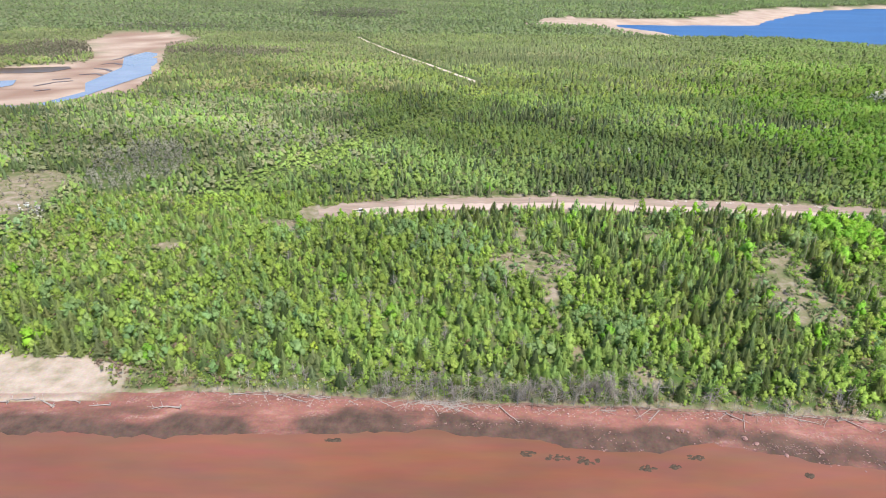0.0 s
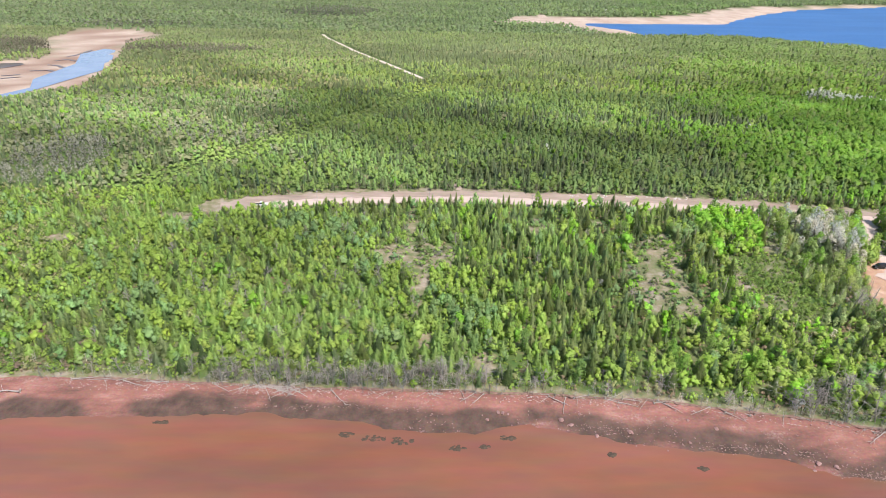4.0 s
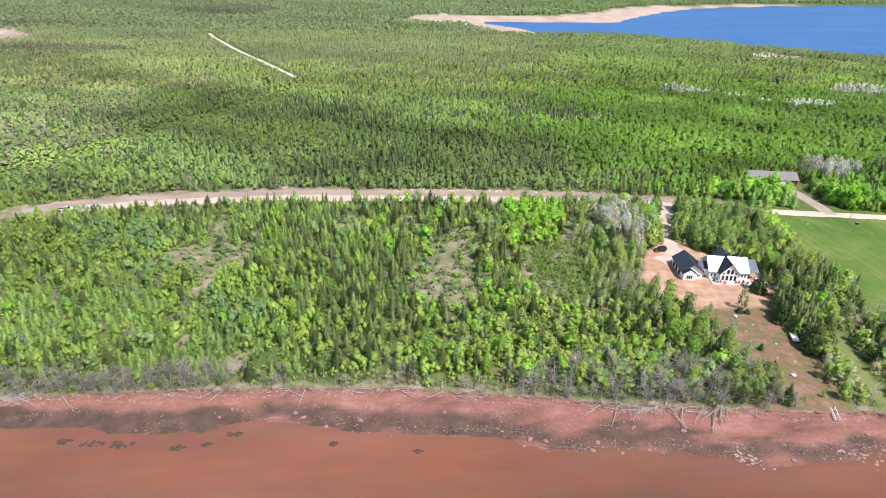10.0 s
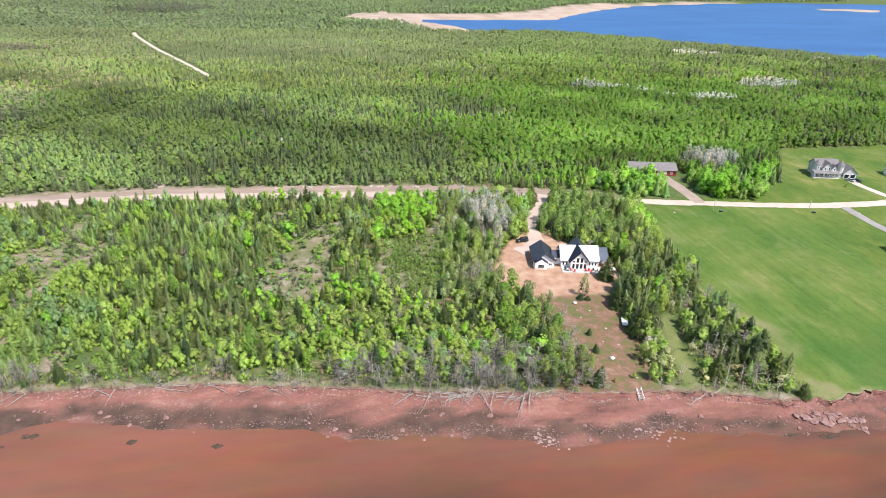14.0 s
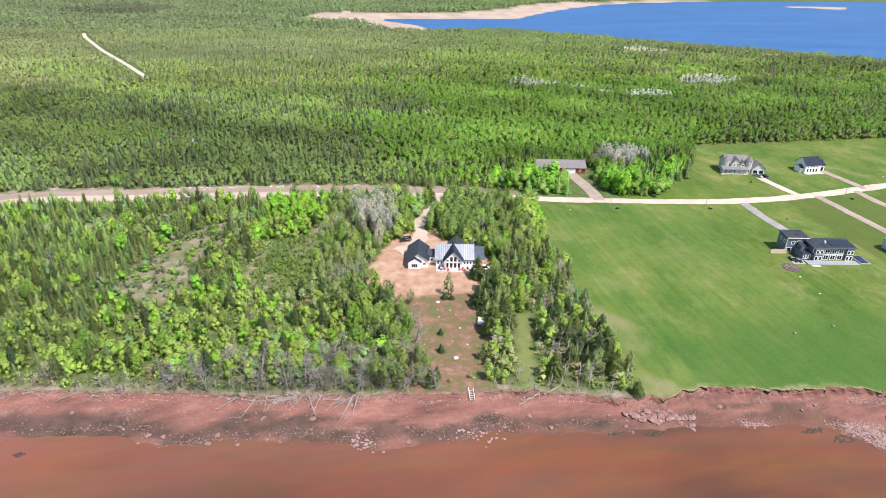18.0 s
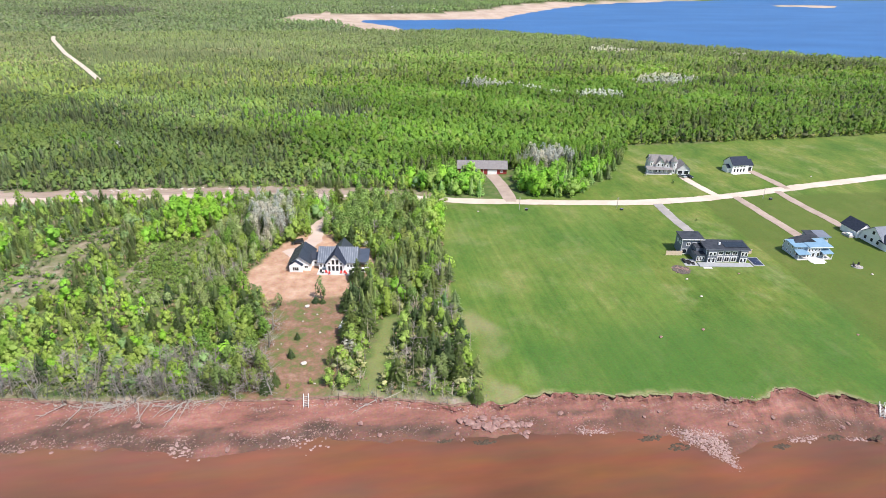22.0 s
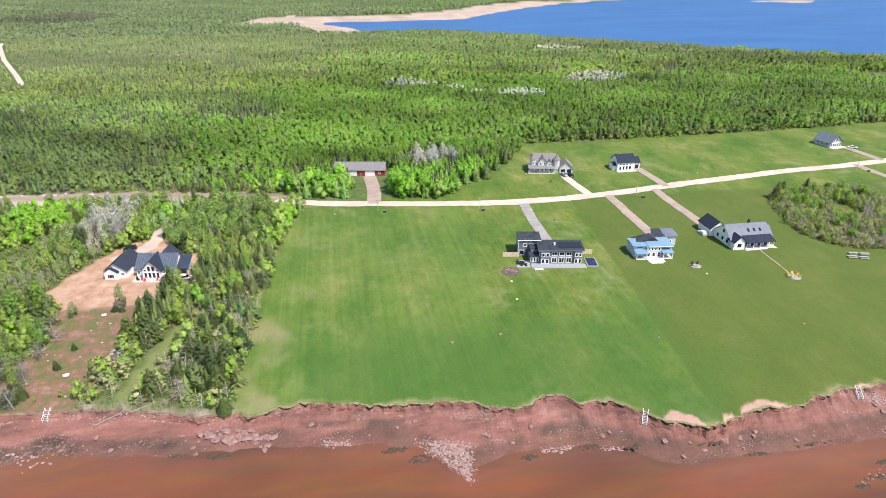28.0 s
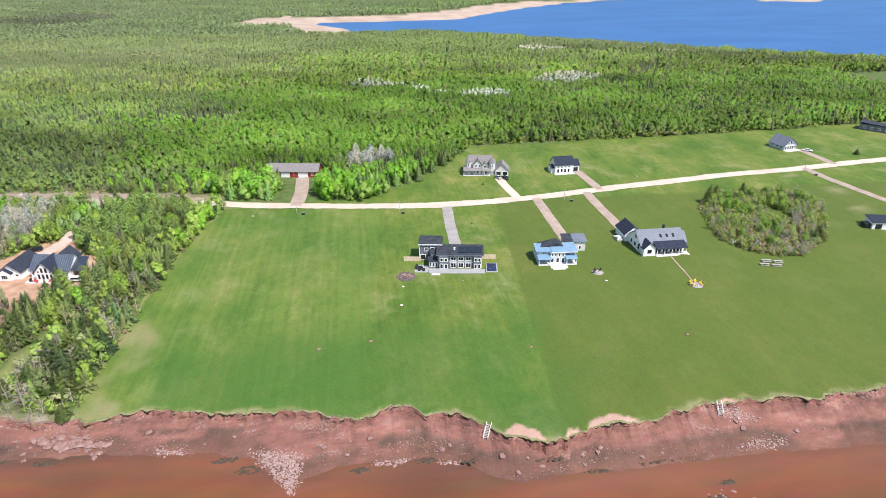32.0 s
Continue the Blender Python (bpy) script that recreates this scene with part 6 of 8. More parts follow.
def octagon(bm, cx, cy, r, z0, z1, r2=None):
    v0 = [bm.verts.new((cx + r * math.cos(a), cy + r * math.sin(a), z0)) for a in np.arange(8) * 0.7854 + 0.39]
    v1 = [bm.verts.new((cx + (r if r2 is None else r2) * math.cos(a), cy + (r if r2 is None else r2) * math.sin(a), z1)) for a in np.arange(8) * 0.7854 + 0.39]
    bm.faces.new(v0[::-1])
    bm.faces.new(v1)
    for i in range(8):
        bm.faces.new((v0[i], v0[(i + 1) % 8], v1[(i + 1) % 8], v1[i]))


def turret_house():
    h = thing("turret_house", "grey-roofed old-style house with two turrets and wide porch", "house", 386.4, 251.0, -12)
    gable_body(h, PALEGREY, 1.5, 13, 2.5, 11, 5.2, 8.4, "x")
    gable_roof(h, GREYSHINGLE, 1.5, 13, 2.5, 11, 5.2, 8.4, "x", 0.5)
    gable_body(h, PALEGREY, 4.0, 8.8, 1.4, 6, 5.2, 8.0, "y", "front_gable")
    gable_roof(h, GREYSHINGLE, 4.0, 8.8, 1.4, 6, 5.2, 8.0, "y", 0.45)
    gable_body(h, PALEGREY, 8.4, 11.2, 1.0, 5, 4.8, 6.6, "y", "front_gable")
    gable_roof(h, GREYSHINGLE, 8.4, 11.2, 1.0, 5, 4.8, 6.6, "y", 0.35)
    for cx, cy in ((1.6, 3.2), (13.4, 2.6)):
        bm = bmesh.new()
        octagon(bm, cx, cy, 1.7, -0.3, 6.6)
        t = part("turret", bm, PALEGREY, h)
        bm = bmesh.new()
        octagon(bm, cx, cy, 2.1, 6.6, 9.2, 0.05)
        part("turret_roof", bm, GREYSHINGLE, t)
        for dz in (0.8, 4.2):
            window(h, cx, cy - 1.58, dz, 0.9, 1.4)
    slab_roof(h, GREYSHINGLE, -0.6, 12.4, -0.8, 2.5, 2.7, 3.7, 0.3, 0.15, "wide grey porch roof")
    for u in np.linspace(-0.5, 12.2, 6):
        post(h, TRIM, float(u), -0.7, 0, 2.7, 0.2)
    block("porch_floor", h, PALEDECK, -0.8, 12.6, -1.0, 2.4, -0.3, 0.25)
    for u in (4.6, 6.4, 8.2, 10.4):
        window(h, u, 1.0 if u > 8.3 else 1.4, 0.5, 1.2, 1.7)
    for u in (5.4, 7.3):
        window(h, u, 1.4, 3.9, 1.1, 1.5)
    window(h, 9.8, 1.0, 3.7, 1.2, 1.3)
    gable_body(h, PALEGREY, 15, 21.6, 0.6, 8, 3.0, 6.0, "y", "garage")
    gable_roof(h, GREYSHINGLE, 15, 21.6, 0.6, 8, 3.0, 6.0, "y", 0.5)
    for u in (16.7, 19.9):
        window(h, u, 0.6, 0.05, 2.6, 2.3, mat=TRIM, name="garage_door")
    return h


def white_garage():
    h = thing("white_cottage", "white cottage with dark roof and glazed front", "house", 431.8, 247.0, 1)
    gable_body(h, WHITE, 0, 9.4, 0, 8, 4.4, 7.6, "x")
    gable_roof(h, SHINGLE, 0, 9.4, 0, 8, 4.4, 7.6, "x", 0.4)
    for u in (1.5, 3.3, 5.1, 6.9):
        window(h, u, 0, 0.3, 1.4, 2.2)
        window(h, u, 0, 2.8, 1.4, 0.9)
    gable_body(h, WHITE, 9.4, 13, 1.6, 8, 3.4, 5.6, "x", "side_wing")
    gable_roof(h, SHINGLE, 9.6, 13, 1.6, 8, 3.4, 5.6, "x", 0.35)
    window(h, 11.2, 1.6, 0.1, 2.4, 2.2, mat=BLACK, name="garage_door")
    gable_body(h, WHITE, -1.8, 0, 1.5, 6, 2.5, 3.8, "x", "porch")
    gable_roof(h, SHINGLE, -1.8, -0.1, 1.5, 6, 2.5, 3.8, "x", 0.25)
    block("terrace", h, PALEDECK, -0.6, 9.8, -2.6, -0.05, -0.3, 0.18)
    return h


def gable_cottage():
    h = thing("gable_cottage", "grey cottage with glazed white gable end", "house", 569.4, 264.8, 10)
    gable_body(h, BLUESIDE, 0, 8.8, 0, 10.5, 2.8, 6.6, "y")
    gable_roof(h, PALESTEEL, 0, 8.8, 0, 10.5, 2.8, 6.6, "y", 0.7)
    block("gable_trim", h, TRIM, 0.1, 8.7, -0.14, -0.01, 2.6, 2.8)
    for u in (1.1, 2.75, 4.4, 6.05, 7.7):
        window(h, u, 0, 0.3, 1.4, 2.1)
    for u, hh in ((2.9, 1.2), (4.4, 2.4), (5.9, 1.2)):
        window(h, u, 0, 3.0, 1.3, hh)
    for yy in (2, 5, 8):
        window(h, 0, yy, 0.8, 1.4, 1.5, "left")
    block("terrace", h, PALEDECK, -0.4, 9.2, -3.0, -0.15, -0.3, 0.2)
    return h


def long_house():
    h = thing("dark_house", "long dark modern house with pale end window", "house", 656, 286, 35)
    block("wall", h, GREYSIDE, 0, 8, 0, 18, -0.4, 3.6)
    slab_roof(h, DARKROOF, 0, 8, 0, 18, 3.65, 4.4, 0.5, 0.3)
    window(h, 4, 0, 0.3, 4.5, 2.6, mullions=2)
    for yy in (3, 7, 11, 15):
        window(h, 0, yy, 1.0, 1.6, 1.4, "left")
    return h


def shed():
    h = thing("white_shed", "white shed with dark roof and roll-up door", "shed", 533.4, 159.2, -14)
    block("wall", h, WHITE, 0, 12, 0, 6, -0.3, 2.9)
    slab_roof(h, SHINGLE, 0, 12, 0, 6, 2.95, 3.6, 0.4, 0.2)
    window(h, 2.4, 0, 0.1, 2.4, 2.1, mat=BLACK, name="roll_door")
    window(h, 6.5, 0, 0.9, 1.4, 1.1)
    window(h, 9.5, 0, 0.9, 1.4, 1.1)
    block("lean_to", h, BLACK, -2.2, -0.05, 0.8, 4.2, -0.2, 1.9)
    return h


def barn():
    h = thing("barn", "red and white barn garage with long grey roof", "barn", 289.0, 265.5, -10)
    gable_body(h, REDSIDE, 0, 25, 0, 9.5, 3.3, 5.9, "x")
    gable_roof(h, GREYSHINGLE, 0, 25, 0, 9.5, 3.3, 5.9, "x", 0.6)
    for x0, x1 in ((6.6, 11.0), (15.2, 20.0)):
        block("garage_door", h, WHITE, x0, x1, -0.12, -0.01, 0, 2.7, label="white panelled garage door")
        for i in range(4):
            window(h, x0 + (x1 - x0) * (i + 0.5) / 4, -0.12, 1.75, 0.7, 0.5)
    block("door", h, REDSIDE, 11.8, 14.4, -0.1, -0.01, 0, 2.8, label="red sliding door")
    block("door_trim", h, TRIM, 13.02, 13.18, -0.14, -0.1, 0, 2.8)
    for u in (2.0, 4.4, 22.4):
        window(h, u, 0, 1.2, 1.1, 1.1)
    block("chimney", h, GREYSIDE, 3.6, 4.3, 5.2, 5.9, 4.8, 7.4)
    return h


for made, k in ((modern_house(), 0.9), (blue_house(), 0.84)):
    made.scale = (1, 1, k)
lodge(), farmhouse(), turret_house(), white_garage(), gable_cottage(), long_house(), shed(), barn()


# ---- vehicles ----
def car(name, label, x, y, yaw, paint, length=4.6, kind="suv", category="car"):
    c = thing(name, label, category, x, y, yaw, float(ground_z(x, y)) + 0.14)
    w, L = 0.92, length / 2
    bm = bmesh.new()
    prof = [(-L, 0.45), (-L + 0.05, 0.95), (L * 0.45, 1.0), (L - 0.1, 0.88), (L, 0.45)]
    prism(bm, [(u, z) for u, z in prof], -w, w, "y")
    bmesh.ops.bevel(bm, geom=list(bm.edges), offset=0.06, segments=1, affect="EDGES")
    part("body", bm, paint, c)
    top = {"suv": (-L + 0.15, L * 0.42, 1.75), "pickup": (-L * 0.15, L * 0.45, 1.8), "sedan": (-L * 0.55, L * 0.4, 1.42)}[kind]
    bm = bmesh.new()
    v = [bm.verts.new((a, s * (w - 0.08), 0.97)) for a, s in ((top[0], -1), (top[1] + 0.35, -1), (top[1] + 0.35, 1), (top[0], 1))]
    u = [bm.verts.new((a, s * (w - 0.22), top[2] - 0.06)) for a, s in ((top[0] + 0.2, -1), (top[1] - 0.35, -1), (top[1] - 0.35, 1), (top[0] + 0.2, 1))]
    bm.faces.new(v[::-1])
    bm.faces.new(u)
    for i in range(4):
        bm.faces.new((v[i], v[(i + 1) % 4], u[(i + 1) % 4], u[i]))
    part("cabin_glass", bm, GLASS, c)
    block("roof", c, paint, top[0] + 0.18, top[1] - 0.33, -(w - 0.2), w - 0.2, top[2] - 0.055, top[2], bevel=0.02)
    if kind == "pickup":
        block("bed", c, BLACK, -L + 0.12, top[0] - 0.1, -(w - 0.12), w - 0.12, 0.96, 1.0, label="dark truck bed")
    for sx in (-1, 1):
        for sy in (-1, 1):
            bm = bmesh.new()
            bmesh.ops.create_cone(bm, cap_ends=True, segments=14, radius1=0.36, radius2=0.36, depth=0.24, matrix=pose(0, 0, 0, 90))
            wh = part("wheel", bm, BLACK, c)
            wh.matrix_local = pose(sx * (L - 0.85), sy * (w - 0.1), 0.36)
            bm = bmesh.new()
            bmesh.ops.create_cone(bm, cap_ends=True, segments=10, radius1=0.2, radius2=0.2, depth=0.26, matrix=pose(0, 0, 0, 90))
            part("rim", bm, CARGREY, wh)
    for sy in (-0.62, 0.62):
        block("headlight", c, TRIM, L - 0.06, L + 0.01, sy - 0.18, sy + 0.18, 0.65, 0.82)
    return c


car("pickup_truck", "white pickup truck parked on the gravel turning end", -30.5, 244.3, 8, CARWHITE, 5.8, "pickup", "truck")
car("parked_suv", "black utility vehicle parked by the lodge driveway", 211.2, 192.6, -172, CARBLACK, 4.9)
car("parked_sedan", "silver car parked before the garage", 401.6, 243.6, -70, CARGREY, 4.6, "sedan")
car("parked_sedan", "dark car parked before the garage", 404.9, 242.6, -65, CARBLACK, 4.6, "sedan")
car("parked_sedan", "white car parked beside the cottage", 581.5, 261.5, -30, CARWHITE, 4.8, "sedan")
car("parked_wagon", "white car under the lodge porch corner", 236.2, 165.2, -8, CARWHITE, 4.5)


# ---- garden things ----
def shore_stairs(x, y, yaw, drop, label, run=2.6, width=1.3):
    """Timber beach stairs from the turf down to the beach."""
    s = thing("beach_stairs", label, "stairs", x, y, yaw, group="beach stairs")
    steps = max(4, int(drop / 0.2))
    for i in range(steps):
        block("tread", s, GREYWOOD, -width / 2, width / 2, -run * i / steps - 0.26, -run * i / steps, 0.1 - drop * i / steps, 0.16 - drop * i / steps, bevel=0)
    for sx in (-1, 1):
        bm = bmesh.new()
        prism(bm, [(0.1, 0.0), (-run, -drop), (-run, -drop + 0.22), (0.1, 0.22)], sx * width / 2 - 0.04, sx * width / 2 + 0.04, "x")
        part("stringer", bm, GREYWOOD, s)
        bm = bmesh.new()
        prism(bm, [(0.1, 0.9), (-run, -drop + 0.9), (-run, -drop + 1.0), (0.1, 1.0)], sx * width / 2 - 0.04, sx * width / 2 + 0.04, "x")
        part("handrail", bm, TRIM, s)
        for k in (0, 0.5, 1):
            post(s, TRIM, sx * width / 2, -run * k, -drop * k - 0.2, -drop * k + 0.95, 0.1)
    return s


def coast_stairs(x, yaw, label, run, width=1.3, dx=0.0):
    y = float(coast_y(x))
    a = math.radians(yaw)
    top = float(ground_z(x, y + 0.4))
    bot = float(ground_z(x + run * math.sin(a), y + 0.4 - run * math.cos(a)))
    shore_stairs(x, y + 0.4, yaw, top - bot, label, run, width)


coast_stairs(216.7, -2, "white timber stairs from the yard to the beach", 2.6, 1.2)
coast_stairs(360.2, -28, "grey-white timber stairs down the red cliff", 2.8, 1.1)
coast_stairs(417.0, -14, "grey-white timber stairs down the red cliff", 2.7, 1.1)


def chair(x, y, yaw, mat, label, z=None):
    c = thing("garden_chair", label, "chair", x, y, yaw, z, group="garden chairs")
    block("seat", c, mat, -0.3, 0.3, -0.3, 0.3, 0.32, 0.38)
    bm = bmesh.new()
    box(bm, -0.3, 0.3, -0.03, 0.03, 0, 0.65, 0.01)
    b = part("backrest", bm, mat, c)
    b.matrix_local = pose(0, 0.3, 0.36, -20)
    for sx in (-1, 1):
        block("armrest", c, mat, sx * 0.34 - 0.06, sx * 0.34 + 0.06, -0.35, 0.3, 0.55, 0.59)
        for sy in (-0.25, 0.28):
            post(c, mat, sx * 0.3, sy, 0, 0.55, 0.07, "leg")
    return c


def local(ob, x, y):
    v = ob.matrix_world @ Vector((x, y, 0))
    return v.x, v.y


ld = bpy.data.objects["lodge"]
tz = ld.matrix_world.translation.z + 0.22
for u, v_, a in ((13.4, -2.2, 20), (14.6, -3.0, 0), (18.6, -2.4, -10), (19.7, -2.2, -30), (20.6, -3.2, 15)):
    chair(*local(ld, u, v_), a, REDPAINT, "red garden chair on the pale terrace", tz)
for u, v_, a in ((11.4, -1.6, 0), (12.2, -2.3, 90), (21.6, -1.6, 0), (22.4, -2.4, -90)):
    chair(*local(ld, u, v_), a, BLACK, "dark garden chair on the pale terrace", tz)
FP = (441.6, 127.0)


def disc(bm, r, z0, z1, seg=20, wob=0.0, seed=0):
    g = np.random.default_rng(seed)
    k = [1 + wob * g.normal() for _ in range(seg)]
    a = [bm.verts.new((r * k[i] * math.cos(6.283 * i / seg), r * k[i] * math.sin(6.283 * i / seg), z0)) for i in range(seg)]
    b = [bm.verts.new((r * k[i] * 0.93 * math.cos(6.283 * i / seg), r * k[i] * 0.93 * math.sin(6.283 * i / seg), z1)) for i in range(seg)]
    bm.faces.new(a[::-1])
    bm.faces.new(b)
    for i in range(seg):
        bm.faces.new((a[i], a[(i + 1) % seg], b[(i + 1) % seg], b[i]))


def fire_pit(x, y, r, label):
    f = thing("fire_pit", label, "fire pit", x, y)
    bm = bmesh.new()
    disc(bm, r, -0.2, 0.12, 22, 0.03, 3)
    part("gravel_pad", bm, GREYGRAVEL, f)
    for i in range(9):
        a = 6.283 * i / 9
        bm = bmesh.new()
        bmesh.ops.create_icosphere(bm, subdivisions=1, radius=0.28, matrix=Matrix.Translation((0.75 * math.cos(a), 0.75 * math.sin(a), 0.24)) @ Matrix.Diagonal((1, 1, 0.7, 1)))
        part("stone", bm, PALESTONE, f)
    return f


fire_pit(*FP, 2.3, "round gravel fire pit ringed with yellow chairs")
for a in (20, 75, 130, 165, 200, 340):
    r = 1.75
    chair(FP[0] + r * math.cos(radians(a)), FP[1] + r * math.sin(radians(a)), a - 90, YELLOW, "yellow garden chair at the fire pit", float(ground_z(*FP)) + 0.12)
fire_pit(412.9, 140.4, 2.0, "round grey patio with dark chairs")
for a in (40, 110, 180):
    chair(412.9 + 1.3 * math.cos(radians(a)), 140.4 + 1.3 * math.sin(radians(a)), a - 90, BLACK, "dark garden chair on the round patio", float(ground_z(412.9, 140.4)) + 0.12)
ribbon("footpath", [(443.5, 148.5), (442.6, 138), (441.8, 129)], 0.55, PINKGRAVEL, "narrow gravel footpath to the fire pit", 0.08, 0.05, "path")


def picnic_table(x, y, yaw):
    t = thing("picnic_table", "weathered grey picnic table beside the thicket", "table", x, y, yaw, group="picnic tables")
    for i in range(4):
        block("tabletop_board", t, GREYWOOD, -1.6, 1.6, -0.4 + 0.2 * i, -0.22 + 0.2 * i, 0.72, 0.77, bevel=0)
    for sy in (-0.8, 0.8):
        block("bench", t, GREYWOOD, -1.6, 1.6, sy - 0.14, sy + 0.14, 0.42, 0.47, bevel=0)
    for sx in (-1.1, 1.1):
        block("trestle", t, GREYWOOD, sx - 0.05, sx + 0.05, -0.85, 0.85, 0.34, 0.42, bevel=0)
        for sy in (-1, 1):
            bm = bmesh.new()
            box(bm, -0.05, 0.05, -0.05, 0.05, 0, 0.85)
            g = part("leg", bm, GREYWOOD, t)
            g.matrix_local = pose(sx, sy * 0.7, -0.05, sy * 25)
    return t


for x, y, a in ((472.4, 136.6, -12), (475.9, 135.2, -12), (474.6, 139.0, -12), (478.2, 137.7, -10)):
    picnic_table(x, y, a)


def fence(x, y, yaw, count, mat, label, h=1.9, w=1.2):
    f = thing("fence", label, "fence", x, y, yaw)
    for i in range(count + 1):
        post(f, mat, i * w, 0, -0.3, h + 0.1, 0.12)
    for i in range(count):
        for k in range(6):
            u = i * w + 0.08 + k * (w - 0.16) / 6
            block("slat", f, mat, u, u + (w - 0.16) / 6 - 0.008, -0.02, 0.02, 0.05, h, bevel=0)
    return f


mh = bpy.data.objects["modern_house"]
fence(*local(mh, -9.2, 9.0), -10, 5, LUMBER, "new pale timber fence panels by the grey house")
fence(*local(mh, 18.8, 10.4), -10, 4, LUMBER, "pale timber fence panels behind the pool")
pl = thing("pool", "dark blue covered pool with pale rim", "pool", *local(mh, 21.9, 3.4), -10)
block("rim", pl, DECK, -2.0, 2.0, -3.3, 3.3, -0.3, 0.25)
block("cover", pl, POOL, -1.65, 1.65, -2.95, 2.95, 0.25, 0.31)
for u in (-0.6, 0.7):
    block("float", pl, PALESTEEL, u - 0.2, u + 0.2, -0.8 + u, -0.4 + u, 0.31, 0.4)
for i, (u, v_, w_, d_) in enumerate(((-3.0, 3.2, 1.6, 0.8), (-3.2, 1.6, 0.9, 0.9), (-1.6, 1.4, 0.9, 0.9), (-2.4, 2.4, 1.0, 0.6))):
    o = thing("outdoor_sofa", "dark grey outdoor sofa on the side patio", "sofa", *local(mh, u, v_), -10, group="outdoor seating")
    block("seat", o, BLACK, -w_ / 2, w_ / 2, -d_ / 2, d_ / 2, 0, 0.42)
    block("backrest", o, BLACK, -w_ / 2, w_ / 2, d_ / 2, d_ / 2 + 0.15, 0, 0.8)
pa = thing("patio", "grey stone side patio", "patio", *local(mh, -2.2, 2.6), -10)
block("paving", pa, DECK, -2.6, 2.2, -2.4, 3.2, -0.3, 0.06)
BANKSOIL = surface("red_brown_bank_soil", (0.12, 0.07, 0.055), (0.26, 0.16, 0.125), 1.2, 0.95, 0, 0.4)
fr = thing("rock_garden", "dark earth rock garden ringed with grey boulders", "rock garden", *local(mh, -7.2, -2.6), -10)
bm = bmesh.new()
disc(bm, 3.4, -0.2, 0.1, 24, 0.08, 8)
part("bed", bm, surface("rock_garden_earth", (0.05, 0.042, 0.038), (0.15, 0.12, 0.10), 1.5, 0.95, 0, 0.4), fr)


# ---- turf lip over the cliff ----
# soil colour taken near black to paint the shade below the turf
SOD_SHADE = surface("shaded_root_soil", (0.022, 0.013, 0.010), (0.07, 0.036, 0.026), 1.2, 0.95, 0, 0.4)
PALETURF = surface("dry_turf_edge", (0.14, 0.15, 0.06), (0.26, 0.24, 0.13), 0.8, 0.95, 0, 0.4)


def lip(name, x0, x1, reach, top, bottom, mat, label):
    """A ragged slab that juts out over the cliff edge."""
    px = np.arange(x0, x1, 0.35)
    out = np.array([max(0.0, 0.22 + 0.75 * noise.noise((x * 0.45, 3.1, 0)) + 0.35 * noise.noise((x * 1.7, 8.2, 0))) for x in px]) * reach
    deep = np.array([0.65 + 0.9 * max(0, noise.noise((x * 0.6, 1.7, 4))) + 0.4 * noise.noise((x * 2.3, 5.0, 2)) for x in px])
    cy = coast_y(px)
    rows = []
    for back, dz in ((0.5, top), (-1, top - 0.02), (-1, bottom), (0.5, bottom)):
        yy = cy + np.where(back > 0, back, -out - 0.02)
        zz = ground_z(px, cy + 0.02) + np.where(dz < 0, dz * deep, dz)
        rows.append(np.column_stack([px, yy, zz]))
    V = np.stack(rows, 1).reshape(-1, 3)
    F = [(i * 4 + j, i * 4 + (j + 1) % 4, i * 4 + 4 + (j + 1) % 4, i * 4 + 4 + j) for i in range(len(px) - 1) for j in range(4)]
    return tagged(link_mesh(name, V, F, mat), label, "turf", "", "structure")


lip("turf_edge", 262, 470, 0.95, 0.05, -0.10, PALETURF, "ragged dry turf hanging over the cliff")
# dark strip that stands in for the overhang's shadow line
lip("root_soil_shade", 262, 470, 1.15, -0.105, -1.0, SOD_SHADE, "root soil under the turf edge, darkened to paint its shade")
lip("bank_edge", -45, 258, 0.7, 0.04, -0.25, BANKSOIL, "dark root soil along the wooded bank")


# ---- stones ----
def stone_mesh(name, seed, flat, mat):
    g = np.random.default_rng(seed)
    bm = bmesh.new()
    bmesh.ops.create_icosphere(bm, subdivisions=2, radius=0.5)
    k = g.uniform(0, 50)
    for v in bm.verts:
        d = 1 + 0.55 * noise.noise(v.co * 2.2 + Vector((k, 0, 0))) + 0.25 * noise.noise(v.co * 5 + Vector((0, k, 0)))
        v.co = Vector((v.co.x * d, v.co.y * d, v.co.z * d * flat))
    me = bpy.data.meshes.new(name)
    bm.to_mesh(me)
    bm.free()
    me.materials.append(mat)
    return me


PALERED = surface("bleached_sandstone", (0.26, 0.165, 0.145), (0.40, 0.29, 0.26), 0.9, 0.9, 0, 0.5)
COBBLE = surface("dull_sandstone_cobble", (0.17, 0.105, 0.088), (0.30, 0.20, 0.17), 0.9, 0.9, 0, 0.5)
TONGUE = [stone_mesh("boulder", 30 + i, 0.3, PALERED) for i in range(4)]
RED = [stone_mesh("boulder", i, 0.5, STONE) for i in range(5)]
PALE = [stone_mesh("field_stone", 10 + i, 0.55, PALESTONE) for i in range(3)]


def stones(name, label, count, meshes, spot, size, group):
    for _ in range(count):
        x, y = spot()
        o = new(name, meshes[int(rng.integers(len(meshes)))])
        s = size()
        o.matrix_world = pose(x, y, max(float(ground_z(x, y)), -0.1) + 0.08 * s, 0, 0, rng.uniform(0, 360)) @ Matrix.Diagonal((s * rng.uniform(0.8, 1.5), s, s * rng.uniform(0.7, 1.1), 1))
        tagged(o, label, "rock", group)


